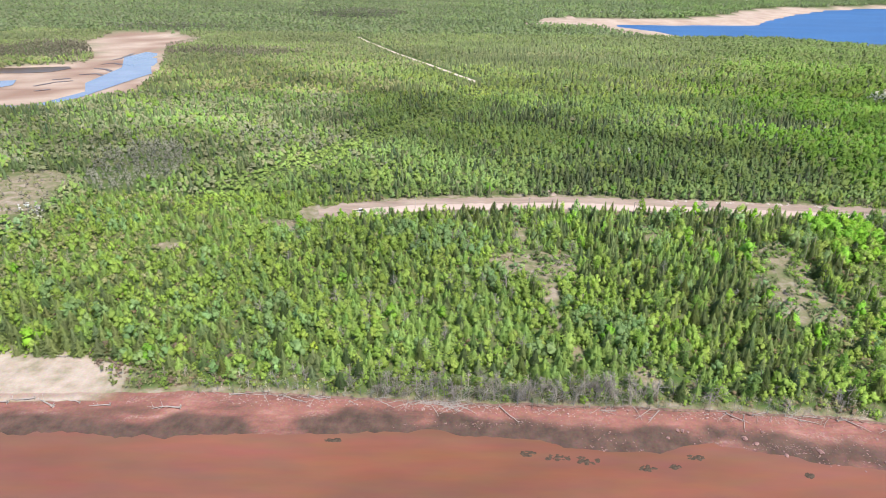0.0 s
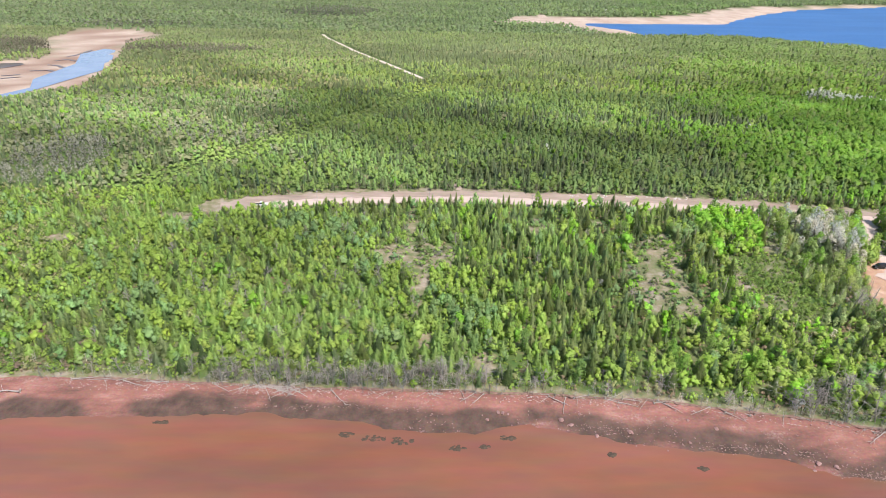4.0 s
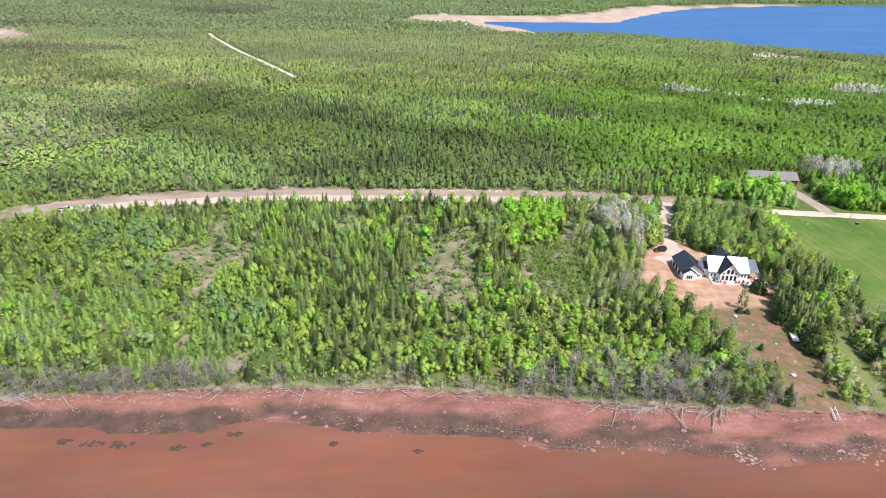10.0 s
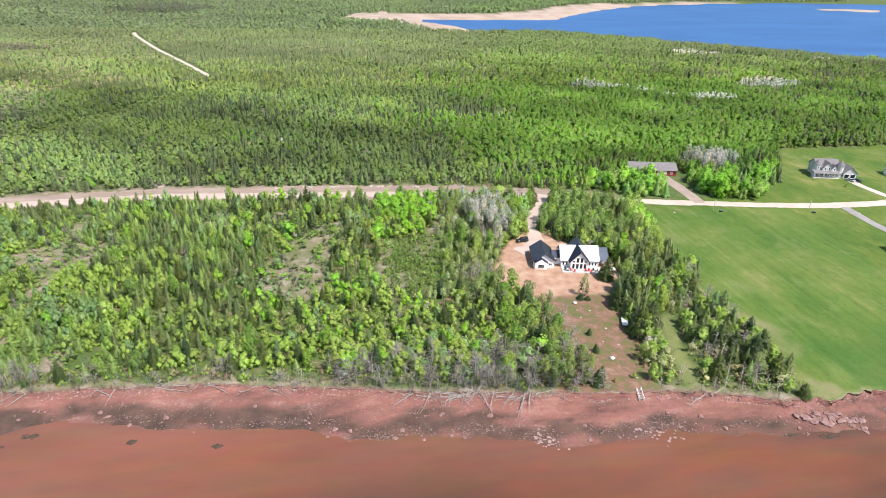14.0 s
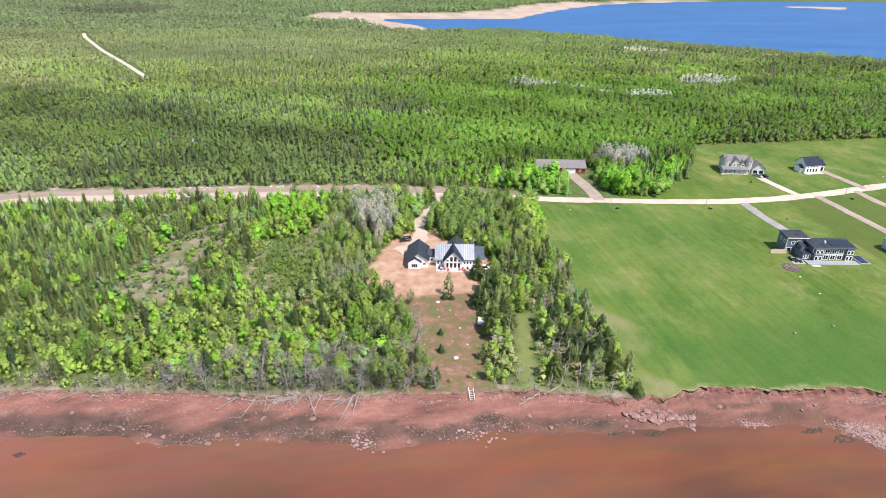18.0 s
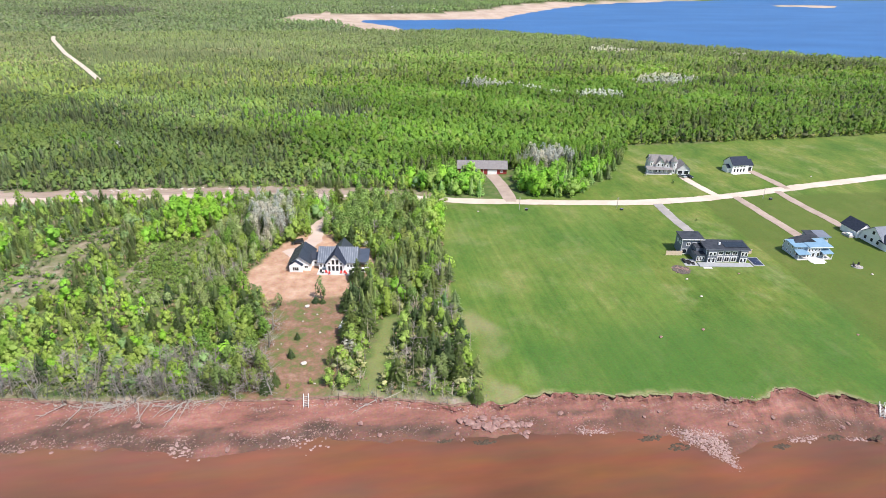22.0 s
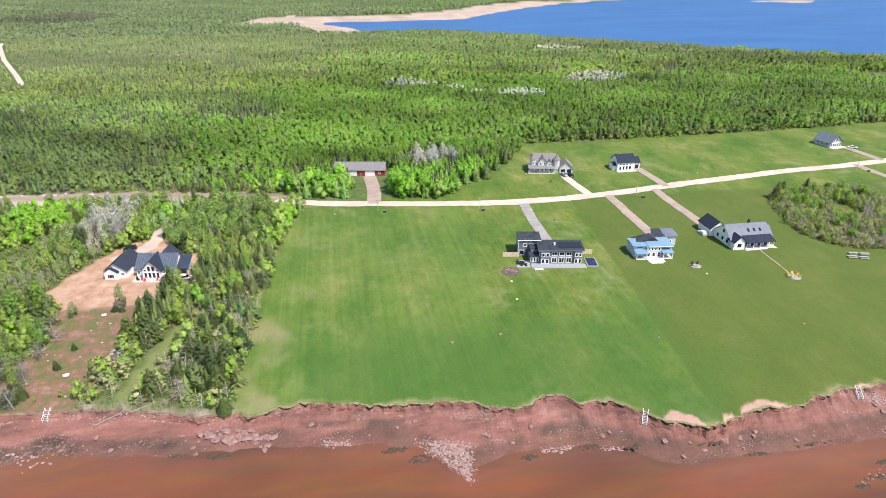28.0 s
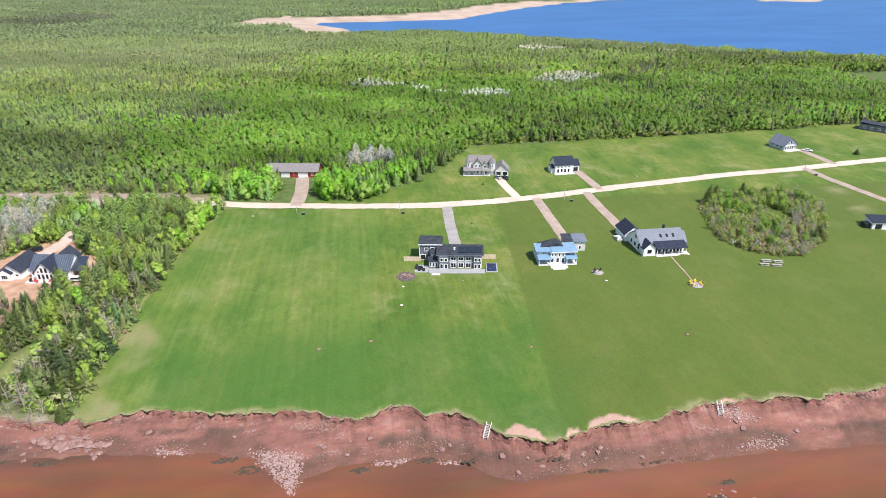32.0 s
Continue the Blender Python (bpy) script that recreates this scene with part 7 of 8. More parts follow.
def along(a, b, spread):
    def spot():
        k = rng.uniform(0, 1)
        return a[0] + (b[0] - a[0]) * k + rng.normal(0, spread), a[1] + (b[1] - a[1]) * k + rng.normal(0, spread)
    return spot


def wedge(a, b, s0, s1):
    def spot():
        k = rng.uniform(0, 1) ** 1.4
        s = s0 + (s1 - s0) * k
        return a[0] + (b[0] - a[0]) * k + rng.normal(0, s * 0.6), a[1] + (b[1] - a[1]) * k + rng.normal(0, s * 0.35)
    return spot


def fan(a, b, tip, ragged=0.4):
    """Places in a three-cornered spread from the root a-b to its tip, thinning out at the rim."""
    def spot():
        u, k = rng.uniform(0, 1), 1 - math.sqrt(rng.uniform(0, 1))
        x = (a[0] + (b[0] - a[0]) * u) * (1 - k) + tip[0] * k
        y = (a[1] + (b[1] - a[1]) * u) * (1 - k) + tip[1] * k
        return x + rng.normal(0, ragged), y + rng.normal(0, ragged)
    return spot


def beach_spot(x0, x1, lo, hi):
    def spot():
        x = rng.uniform(x0, x1)
        c, w = float(coast_y(x)), float(water_y(x))
        return x, w + (c - 2 - w) * rng.uniform(lo, hi)
    return spot


stones("boulder", "large flat red sandstone boulder on the beach", 44, RED, along((255.5, 86.8), (271, 83.5), 1.0), lambda: rng.uniform(0.6, 2.2), "sandstone ledge")
stones("boulder", "pale red sandstone slab in the rock tongue", 110, TONGUE, fan((305.5, 76.8), (316.5, 74.0), (315.6, 62.6)), lambda: rng.uniform(0.25, 0.7), "rock tongue")
stones("boulder", "red sandstone boulder on the tidal beach", 40, TONGUE, along((212, 89), (221, 84.5), 1.0), lambda: rng.uniform(0.25, 0.8), "tidal boulders")
stones("boulder", "red sandstone boulder on the tidal beach", 36, TONGUE, along((190, 86), (186, 90), 1.1), lambda: rng.uniform(0.25, 0.8), "tidal boulders")
stones("boulder", "red sandstone boulder on the tidal beach", 46, RED, beach_spot(60, 260, -0.15, 0.8), lambda: rng.uniform(0.4, 1.3), "tidal boulders")
stones("boulder", "red sandstone boulder below the cliff", 40, RED, beach_spot(276, 440, 0.1, 1.0), lambda: rng.uniform(0.4, 1.3), "cliff foot boulders")
stones("boulder", "wave-washed sandstone boulder in the shallows", 16, RED, along((399, 47.6), (411, 49.6), 1.2), lambda: rng.uniform(0.35, 0.85), "shallow water boulders")
stones("field_stone", "grey-brown boulder in the rock garden", 26, [stone_mesh("field_stone", 50 + i, 0.5, COBBLE) for i in range(3)], lambda: local(mh, -7.2 + rng.normal(0, 1.8), -2.4 + rng.normal(0, 1.0)), lambda: rng.uniform(0.4, 0.95), "rock garden stones")
stones("field_stone", "pale field stone in the lodge yard", 14, PALE, lambda: (rng.uniform(203, 222), rng.uniform(103, 145)), lambda: rng.uniform(0.3, 0.8), "yard stones")
# cobbles, too many to count
k = 5200
x = rng.uniform(40, 440, k)
c_, w_ = coast_y(x), water_y(x)
y = w_ + (c_ - 1 - w_) * rng.uniform(-0.15, 1.0, k)
on = wave(x, y, 7, 11) + 0.6 * wave(x, y, 2.5, 12) + 0.4 * rng.normal(0, 1, k) > 0.45
x, y = x[on], y[on]
bm = bmesh.new()
bmesh.ops.create_icosphere(bm, subdivisions=1, radius=0.5)
cv = np.array([v.co[:] for v in bm.verts]) * np.array([1, 0.8, 0.5])
ct = np.array([[v.index for v in f.verts] for f in bm.faces])
bm.free()
V, T, C = scatter([(cv, ct), (cv * [1.4, 0.7, 0.7] , ct)], np.column_stack([x, y, ground_z(x, y)]), rng.uniform(0.18, 0.6, len(x)), np.ones(len(x)), np.ones((len(x), 3)))
mass("cobbles", V, T, None, STONE, "scattered red sandstone cobbles on the beach", "cobbles")
cx_, cy_ = [], []
for px_, sx_, off_, cnt_ in ((124, 10, 0.2, 420), (150, 9, 0.05, 500), (174, 9, 0.25, 600), (187, 5, 0.15, 420), (205, 8, 0.3, 380), (216, 6, 0.1, 500), (240, 8, 0.3, 300), (266, 7, 0.35, 420), (345, 9, 0.4, 260), (381, 9, 0.35, 320), (425, 9, 0.3, 420), (92, 9, 0.3, 200), (20, 16, 0.5, 240)):
    u_ = rng.normal(px_, sx_ * 0.45, cnt_) + rng.choice([-1, 0, 0, 1], cnt_) * sx_ * 0.8
    u_ = u_[: int(0.72 * cnt_)]
    cnt_ = len(u_)
    cx_.append(u_)
    cy_.append(water_y(u_) + (coast_y(u_) - 1.5 - water_y(u_)) * (off_ + rng.normal(0, 0.08, cnt_) + 0.012 * (u_ - px_)))
for spot_, cnt_ in ((wedge((335, 69.5), (339, 68), 1.2, 0.8), 160), (wedge((323, 81.5), (330, 79.5), 1.0, 1.0), 220)):
    sp_ = np.array([spot_() for _ in range(cnt_)])
    cx_.append(sp_[:, 0])
    cy_.append(sp_[:, 1])
x, y = np.concatenate(cx_), np.concatenate(cy_)
V, T, C = scatter([(cv * [1, 1, 0.7], ct), (cv * [1.5, 0.8, 0.6], ct)], np.column_stack([x, y, np.maximum(ground_z(x, y), -0.08)]), rng.gamma(2.0, 0.105, len(x)).clip(0.1, 0.75), np.ones(len(x)), np.ones((len(x), 3)))
mass("pale_cobbles", V, T, None, COBBLE, "bleached sandstone cobbles in patches by the waterline", "cobbles")

tongue_spot = fan((305.0, 77.2), (316.8, 73.6), (315.6, 62.4), 0.6)
sp_ = np.array([tongue_spot() for _ in range(1500)])
V, T, C = scatter([(cv * [1, 1, 0.8], ct), (cv * [2.0, 0.7, 0.6], ct)], np.column_stack([sp_, np.maximum(ground_z(sp_[:, 0], sp_[:, 1]), 0.0)]), rng.gamma(3.0, 0.09, len(sp_)).clip(0.12, 0.7), np.ones(len(sp_)), np.ones((len(sp_), 3)))
mass("tongue_slabs", V, T, None, PALERED, "broken pale sandstone slabs spilling into the sea", "rock slabs")

x = rng.uniform(-50, 258, 1900)
x = x[np.interp(x, NX, NOISE[2]) + rng.normal(0, 0.35, len(x)) > -0.25]
y = coast_y(x) - np.interp(x, (-60, -20, 60, 250), (3.0, 1.6, 1.2, 0.9)) * rng.uniform(0.3, 1.7, len(x))
V, T, C = scatter([(cv * [1, 1, 0.8], ct), (cv * [1.6, 0.8, 0.7], ct)], np.column_stack([x, y, ground_z(x, y)]), rng.gamma(2.0, 0.14, len(x)).clip(0.12, 0.8), np.ones(len(x)), np.ones((len(x), 3)))
mass("bank_rubble", V, T, None, PALERED, "pale sandstone rubble along the foot of the bank", "rubble")

# slumped rubble under the eastern stairs and loose stone heaps on the tidal flat
heaps = (((416.5, 71.0), (423.5, 67.6), 1.3, 420, 0.13), ((417.5, 61.6), (429, 61.8), 1.0, 260, 0.15), ((331.5, 69.2), (341, 69.0), 0.9, 300, 0.12), ((347, 67.6), (352, 66.8), 0.6, 90, 0.12), ((282, 80.5), (290, 78.8), 0.9, 160, 0.12))
sp_ = np.concatenate([np.column_stack([a[0] + (b[0] - a[0]) * u + rng.normal(0, w, n_) * 0.8, a[1] + (b[1] - a[1]) * u + rng.normal(0, w, n_) * 0.6]) for a, b, w, n_, r_ in heaps for u in [rng.beta(1.6, 1.6, n_)]])
V, T, C = scatter([(cv * [1, 1, 0.8], ct), (cv * [1.7, 0.8, 0.6], ct)], np.column_stack([sp_, np.maximum(ground_z(sp_[:, 0], sp_[:, 1]), -0.05)]), rng.gamma(2.4, 0.13, len(sp_)).clip(0.14, 0.9), np.ones(len(sp_)), np.ones((len(sp_), 3)))
mass("rubble_heaps", V, T, None, PALERED, "pale sandstone rubble slumped below the stairs", "rubble")


# ---- seaweed patches ----
def weed_patch(x, y, rx, ry, seed):
    g = np.random.default_rng(seed)
    bm = bmesh.new()
    z0 = max(0.0, float(ground_z(x, y)))
    for _ in range(26):
        a, r = g.uniform(0, 6.28), g.uniform(0, 1) ** 0.6
        cx, cy = rx * r * math.cos(a), ry * r * math.sin(a)
        s = g.uniform(0.25, 0.7)
        ph = g.uniform(0, 6)
        ring = [bm.verts.new((cx + s * g.uniform(0.6, 1.3) * math.cos(ph + 1.05 * i), cy + 0.7 * s * g.uniform(0.6, 1.3) * math.sin(ph + 1.05 * i), 0.005)) for i in range(6)]
        top = bm.verts.new((cx, cy, g.uniform(0.06, 0.18)))
        for i in range(6):
            bm.faces.new((ring[i], ring[(i + 1) % 6], top))
    me = bpy.data.meshes.new("seaweed")
    bm.to_mesh(me)
    bm.free()
    me.materials.append(WEED)
    o = new("seaweed", me)
    o.location = (x, y, z0)
    tagged(o, "dark brown seaweed patch in the shallows", "seaweed", "", "stuff")


for i, (x, y, rx, ry) in enumerate(((53.5, 102.4, 2.0, 1.0), (40, 104.5, 3.0, 1.2), (33, 105.5, 3.5, 0.9), (27, 106.5, 2.0, 0.8), (60, 103, 1.2, 0.6), (90, 101, 0.8, 0.8), (110, 97, 1.0, 0.5), (66, 106, 2, 0.7), (259, 80.5, 3, 0.7), (300, 75.4, 3.5, 0.9), (305, 71.5, 2.6, 1.2), (345, 68.5, 3, 0.9), (372, 63.5, 4, 1.0), (250, 82.2, 2.2, 0.5), (330, 68, 2.4, 0.7), (-20, 110, 2.0, 0.5), (404, 48.8, 3.6, 0.8), (399, 47.2, 1.6, 0.5), (409, 52.6, 1.6, 0.5), (397, 60.6, 6.0, 0.9), (384, 60.0, 5.0, 0.7), (357, 66.0, 4.5, 0.8))):
    weed_patch(x, y, rx, ry, 300 + i)


# ---- driftwood and fallen trees ----
def log_parts(seed, branches):
    """Meshes of one drift log: trunk, branches, root plate."""
    g = np.random.default_rng(seed)

    def limb(bm, p0, p1, r0, r1):
        p0, p1 = Vector(p0), Vector(p1)
        d = p1 - p0
        m = Matrix.Translation((p0 + p1) / 2) @ d.to_track_quat("Z", "Y").to_matrix().to_4x4()
        bmesh.ops.create_cone(bm, cap_ends=True, segments=6, radius1=r0, radius2=r1, depth=d.length, matrix=m)

    def close(nm, bm):
        me = bpy.data.meshes.new(nm)
        bm.to_mesh(me)
        bm.free()
        me.materials.append(DEADWOOD)
        return nm, me
    out = []
    bend = g.normal(0, 0.06)
    bm = bmesh.new()
    rings = []
    for k, r in enumerate((0.034, 0.029, 0.023, 0.016, 0.007)):
        t = k / 4
        cx, cz = bend * math.sin(t * 3.1) + 0.02 * g.normal(), 0.055 + 0.01 * g.normal()
        rings.append([bm.verts.new((cx + r * math.cos(1.047 * i), t, cz + r * math.sin(1.047 * i))) for i in range(6)])
    for p, q_ in zip(rings, rings[1:]):
        for i in range(6):
            bm.faces.new((p[i], q_[i], q_[(i + 1) % 6], p[(i + 1) % 6]))
    bm.faces.new(rings[0])
    bm.faces.new(rings[-1][::-1])
    out.append(close("trunk", bm))
    for _ in range(branches):
        t = g.uniform(0.3, 0.95)
        b = Vector((bend * math.sin(t * 3.1), t, 0.06))
        e = b + Vector((g.choice([-1, 1]) * g.uniform(0.08, 0.25), g.uniform(0.03, 0.25), g.uniform(-0.02, 0.2)))
        bm = bmesh.new()
        limb(bm, b, e, 0.011, 0.004)
        out.append(close("branch", bm))
    bm = bmesh.new()
    ring = []
    for i in range(14):
        r = 0.05 if i % 2 else g.uniform(0.07, 0.15)
        ring.append(bm.verts.new((r * math.cos(0.449 * i), g.uniform(-0.05, 0.0), 0.06 + r * math.sin(0.449 * i))))
    for yy in (0.03, -0.03):
        mid = bm.verts.new((0, yy, 0.06))
        for i in range(14):
            bm.faces.new((ring[i], ring[(i + 1) % 14], mid))
    out.append(close("root_plate", bm))
    return out


def drift_log(k, m, label):
    o = new("driftwood_log")
    o.matrix_world = m
    for nm, me in LOGS[k % len(LOGS)]:
        new(nm, me).parent = o
    return tagged(o, label, "driftwood", "driftwood logs")


LOGS = [log_parts(500 + i, i) for i in range(7)]
for k in range(300):
    x = float(rng.choice([rng.uniform(-60, 240), rng.uniform(-60, 240), rng.normal(8, 7), rng.normal(175, 12)]))
    if 208 < x < 226 or x > 256:
        continue
    y = float(coast_y(x)) - rng.uniform(-0.2, 1.0)
    s = rng.uniform(1.6, 3.4) if k % 3 else rng.uniform(3.5, 7.0)
    a = rng.choice([90, -90]) + rng.normal(0, 28) if k % 4 else rng.normal(180, 50)
    e = (x - s * math.sin(radians(a)), y + s * math.cos(radians(a)))
    dz = float(ground_z(*e)) - float(ground_z(x, y))
    drift_log(k, pose(x, y, float(ground_z(x, y)) + 0.02, math.degrees(math.atan2(max(dz, -1.5), s)) * 0.9, 0, a) @ Matrix.Diagonal((s * 0.62, s, s * 0.62, 1)), "bleached driftwood log with roots lying under the bank")
for i, (x, y, a) in enumerate(((-86, 120.5, 80), (-98, 121.5, 95), (-92, 119, 60), (-78, 120, 100), (-104, 120, 85), (-60, 119.5, 95), (-100, 139, 85))):
    s = 5 + i % 3
    drift_log(i, pose(x, y, float(ground_z(x, y)) + 0.02, 0, 0, a) @ Matrix.Diagonal((s, s, s, 1)), "pale driftwood log on the sandy point")


# ---- single trees ----
def tree_meshes(name, proto, tint, mat=None):
    """Mesh data of a crown with its tint."""
    V, T, N = proto
    me = bpy.data.meshes.new(name)
    me.from_pydata([tuple(v) for v in V], [], [tuple(int(i) for i in t) for t in T], shade_flat=False)
    a = me.attributes.new("tint", "FLOAT_COLOR", "POINT")
    a.data.foreach_set("color", np.tile(np.array([*tint, 1.0], np.float32), len(V)))
    me.attributes.new("custom_normal", "FLOAT_VECTOR", "POINT").data.foreach_set("vector", N.astype(np.float32).ravel())
    me.materials.append(mat or LEAF)
    return me


def trunk_mesh(seed, top=0.75, r=0.018, limbs=4):
    V, T, N = bare(seed, limbs)
    V = V * np.array([r / 0.012, r / 0.012, top])
    me = bpy.data.meshes.new("trunk")
    me.from_pydata([tuple(v) for v in V], [], [tuple(int(i) for i in t) for t in T])
    me.materials.append(BARK)
    return me


CROWNS = {"spruce_tree": [tree_meshes("crown", fuzzy(200 + i, 300, 0.045, 0.24, 8, 0.04, 6), (0.095 + 0.014 * i, 0.15 + 0.014 * i, 0.06)) for i in range(5)],
          "birch_tree": [tree_meshes("crown", crown(220 + i, 9, 520, 0.031, 0.25, 0.08, "coarse", 1.7, 0.6), c) for i, c in enumerate(((0.25, 0.43, 0.08), (0.27, 0.40, 0.105), (0.32, 0.46, 0.11), (0.255, 0.35, 0.115), (0.34, 0.42, 0.16)))],
          "aspen_tree": [],
          "blossom_shrub": [tree_meshes("crown", broadleaf(240 + i, 90, 0.07, 0.1, 0.4), (0.60, 0.60, 0.54)) for i in range(2)]}
CROWNS["aspen_tree"] = CROWNS["birch_tree"]
TRUNKS = [trunk_mesh(260 + i) for i in range(3)]
STEMS = [trunk_mesh(270 + i, 0.9, 0.016, 0) for i in range(3)]
PROTO = {}


def tree(kind, x, y, height, girth, label, variant, group, category="tree"):
    if kind == "birch_tree" and variant > 2:
        kind = "aspen_tree"
    key = (kind, variant)
    m = pose(x, y, float(ground_z(x, y)) - 0.05, rng.normal(0, 2), rng.normal(0, 2), rng.uniform(0, 360))
    if key not in PROTO:
        e = new(kind)
        t = new("trunk", STEMS[variant % len(STEMS)] if kind == "bare_aspen" else TRUNKS[variant % len(TRUNKS)])
        c = new("crown", CROWNS[kind][variant])
        t.parent = c.parent = e
        PROTO[key] = e
        e.matrix_basis = m
        o = e
    else:
        o = copy_thing(PROTO[key], m)
    o.scale = (height * girth, height * girth, height)
    tagged(o, label, category, group)
    return o


def dead_tree(x, y, height, seed, lean=4.0):
    o = new("dead_tree")
    o.matrix_world = pose(x, y, float(ground_z(x, y)) - 0.05, rng.normal(0, lean), rng.normal(0, lean), rng.uniform(0, 360)) @ Matrix.Diagonal((height * 1.7, height * 1.7, height, 1))
    for nm, me in zip(("trunk", "crown"), DEADS[seed % len(DEADS)]):
        new(nm, me).parent = o
    tagged(o, "leafless grey dead tree with bare limbs", "tree", "dead trees")


def twiggy(seed):
    V0, T0, N0 = bare(seed, 26, 0.12)
    return (V0[:12], T0[:12], N0[:12]), joined((V0[12:], T0[12:] - 12, N0[12:]), fuzzy(seed, 70, 0.011, 0.17, 0, 0.15))


DEADS = [[tree_meshes(nm, pr, (0.4, 0.37, 0.33), DEADWOOD) for nm, pr in zip(("trunk", "crown"), twiggy(280 + i))] for i in range(6)]
# the thicket in the field
COPSE = [(484, 199), (478, 190), (470, 168), (469, 155), (473, 146), (481, 141), (491, 141), (507, 152), (519, 166), (531, 184), (535, 197), (526, 206), (511, 208), (497, 205)]
GLADE = (507, 180)
x, y = jitter_grid(465, 540, 138, 212, 3.0)
k = inside(x, y, COPSE) & (np.hypot((x - GLADE[0]) / 5.0, (y - GLADE[1]) / 9.0) > 1)
for i, (u, v_) in enumerate(zip(x[k], y[k])):
    e_ = float(edge_distance(np.array([u]), np.array([v_]), COPSE, True)[0])
    r_ = rng.uniform()
    south = smooth01((182 - v_ + 6 * rng.normal()) / 16)
    if r_ < 0.16 + 0.2 * south:
        dead_tree(u, v_, rng.uniform(3.5, 6.5), i)
    elif r_ < 0.44 + 0.25 * south:
        tree("birch_tree", u, v_, rng.uniform(2.4, 4.0), 1.7, "olive-green budding tree in the field thicket", 4, "thicket trees")
    elif r_ < 0.9:
        tree("birch_tree", u, v_, rng.uniform(3.4, 5.6) * (0.65 if e_ < 4 else 1), 1.45, "bright green broadleaf tree in the field thicket", int(rng.integers(3)), "thicket trees")
    else:
        tree("blossom_shrub", u, v_, rng.uniform(1.5, 2.5), 1.2, "pale blossoming shrub in the field thicket", int(rng.integers(2)), "thicket shrubs", "shrub")
for u, v_, hh in ((486, 197, 9), (489.5, 199, 8.5), (483, 194, 5), (505, 202, 7.5), (506, 153, 8), (509, 156, 6.5), (503, 151.5, 5)):
    tree("spruce_tree", u, v_, hh, 1.25, "tall dark green spruce in the field thicket", int(rng.integers(5)), "thicket spruces")
x, y = jitter_grid(465, 540, 138, 212, 1.5)
k = inside(x, y, COPSE) & (np.hypot((x - GLADE[0]) / 4.5, (y - GLADE[1]) / 8.0) > 1)
V, T, C = scatter(NEAR["s"], np.column_stack([x[k], y[k], ground_z(x[k], y[k])]), rng.uniform(0.8, 2.6, k.sum()), rng.uniform(1, 1.5, k.sum()), np.where(rng.uniform(0, 1, (k.sum(), 1)) < 0.15 + 0.35 * smooth01((178 - y[k][:, None]) / 20), np.array([[0.34, 0.32, 0.20]]), np.where(rng.uniform(0, 1, (k.sum(), 1)) < 0.5, tints("olive", k.sum()), tints("mid", k.sum()))) * rng.uniform(0.8, 1.05, (k.sum(), 1)))
mass("thicket_undergrowth", V, T, C, LEAF, "olive shrubs filling the field thicket", "shrubs")
# taller trees of the shelter belt, the yard's edge and the shore
x, y = jitter_grid(186, 262, 100, 236, 5.6)
k = wooded(x, y, 1.0) & ~((np.abs(x - 232.3 - (y - 98) * 0.25) < 4.3) & (y < 133))
for i, (u, v_) in enumerate(zip(x[k], y[k])):
    r_ = rng.uniform()
    tip = smooth01((v_ - 100) / 40)
    if u > 222 and v_ < 135:
        r_ = r_ * 0.55 if r_ < 0.4 else 0.34 + 0.66 * r_
    if r_ < 0.22:
        tree("spruce_tree", u, v_, rng.uniform(6.5, 11.0), rng.uniform(1.05, 1.35), "broad dark green spruce in the shelter belt", int(rng.integers(5)), "shelter belt spruces")
    elif r_ < 0.64:
        tree("birch_tree", u, v_, rng.uniform(6.0, 9.0) + 1.5 * tip, rng.uniform(0.85, 1.2), "fresh green broadleaf tree in the shelter belt", int(rng.integers(5)), "shelter belt trees")
    elif r_ < 0.83:
        dead_tree(u, v_, rng.uniform(5, 9), i)
    else:
        tree("blossom_shrub", u, v_, rng.uniform(3.0, 5.0), 1.1, "white blossoming shrub in the shelter belt", int(rng.integers(2)), "blossoming shrubs", "shrub")
CROWNS["bare_aspen"] = [tree_meshes("crown", crown(340 + i, 9, 420, 0.022, 0.19, 0.2, ""), (0.62, 0.635, 0.59)) for i in range(3)]
for i in range(84):
    if i < 36:
        u, v_, hh = rng.normal(338, 7), rng.normal(273, 7), rng.uniform(8, 11.5)
    else:
        u, v_, hh = rng.normal(199, 5.5), rng.normal(211, 9), rng.uniform(8.5, 11.5)
    if wooded(np.array([u]), np.array([v_]))[0]:
        tree("bare_aspen", u, v_, hh, 1.0, "pale grey leafless aspen among green trees", i % 3, "leafless aspens")
x, y = jitter_grid(-50, 186, 118, 245, 9.5)
k = wooded(x, y, 2.0)
for i, (u, v_) in enumerate(zip(x[k], y[k])):
    r_ = rng.uniform()
    if r_ < 0.5:
        tree("spruce_tree", u, v_, rng.uniform(6.0, 9.0) * (0.75 if u < 60 else 1), rng.uniform(0.8, 1.05), "dark green spruce rising from the young woods", int(rng.integers(5)), "woodland spruces")
    elif r_ < 0.85 and u > 60:
        tree("birch_tree", u, v_, rng.uniform(5.5, 8.5), 1.0, "fresh green broadleaf tree in the young woods", int(rng.integers(3)), "woodland broadleaf trees")
    elif r_ < 0.92:
        dead_tree(u, v_, rng.uniform(3.5, 6), i)
    elif u > 90:
        tree("blossom_shrub", u, v_, rng.uniform(2.5, 3.8), 1.1, "white blossoming shrub in the young woods", int(rng.integers(2)), "blossoming shrubs", "shrub")
snags = []
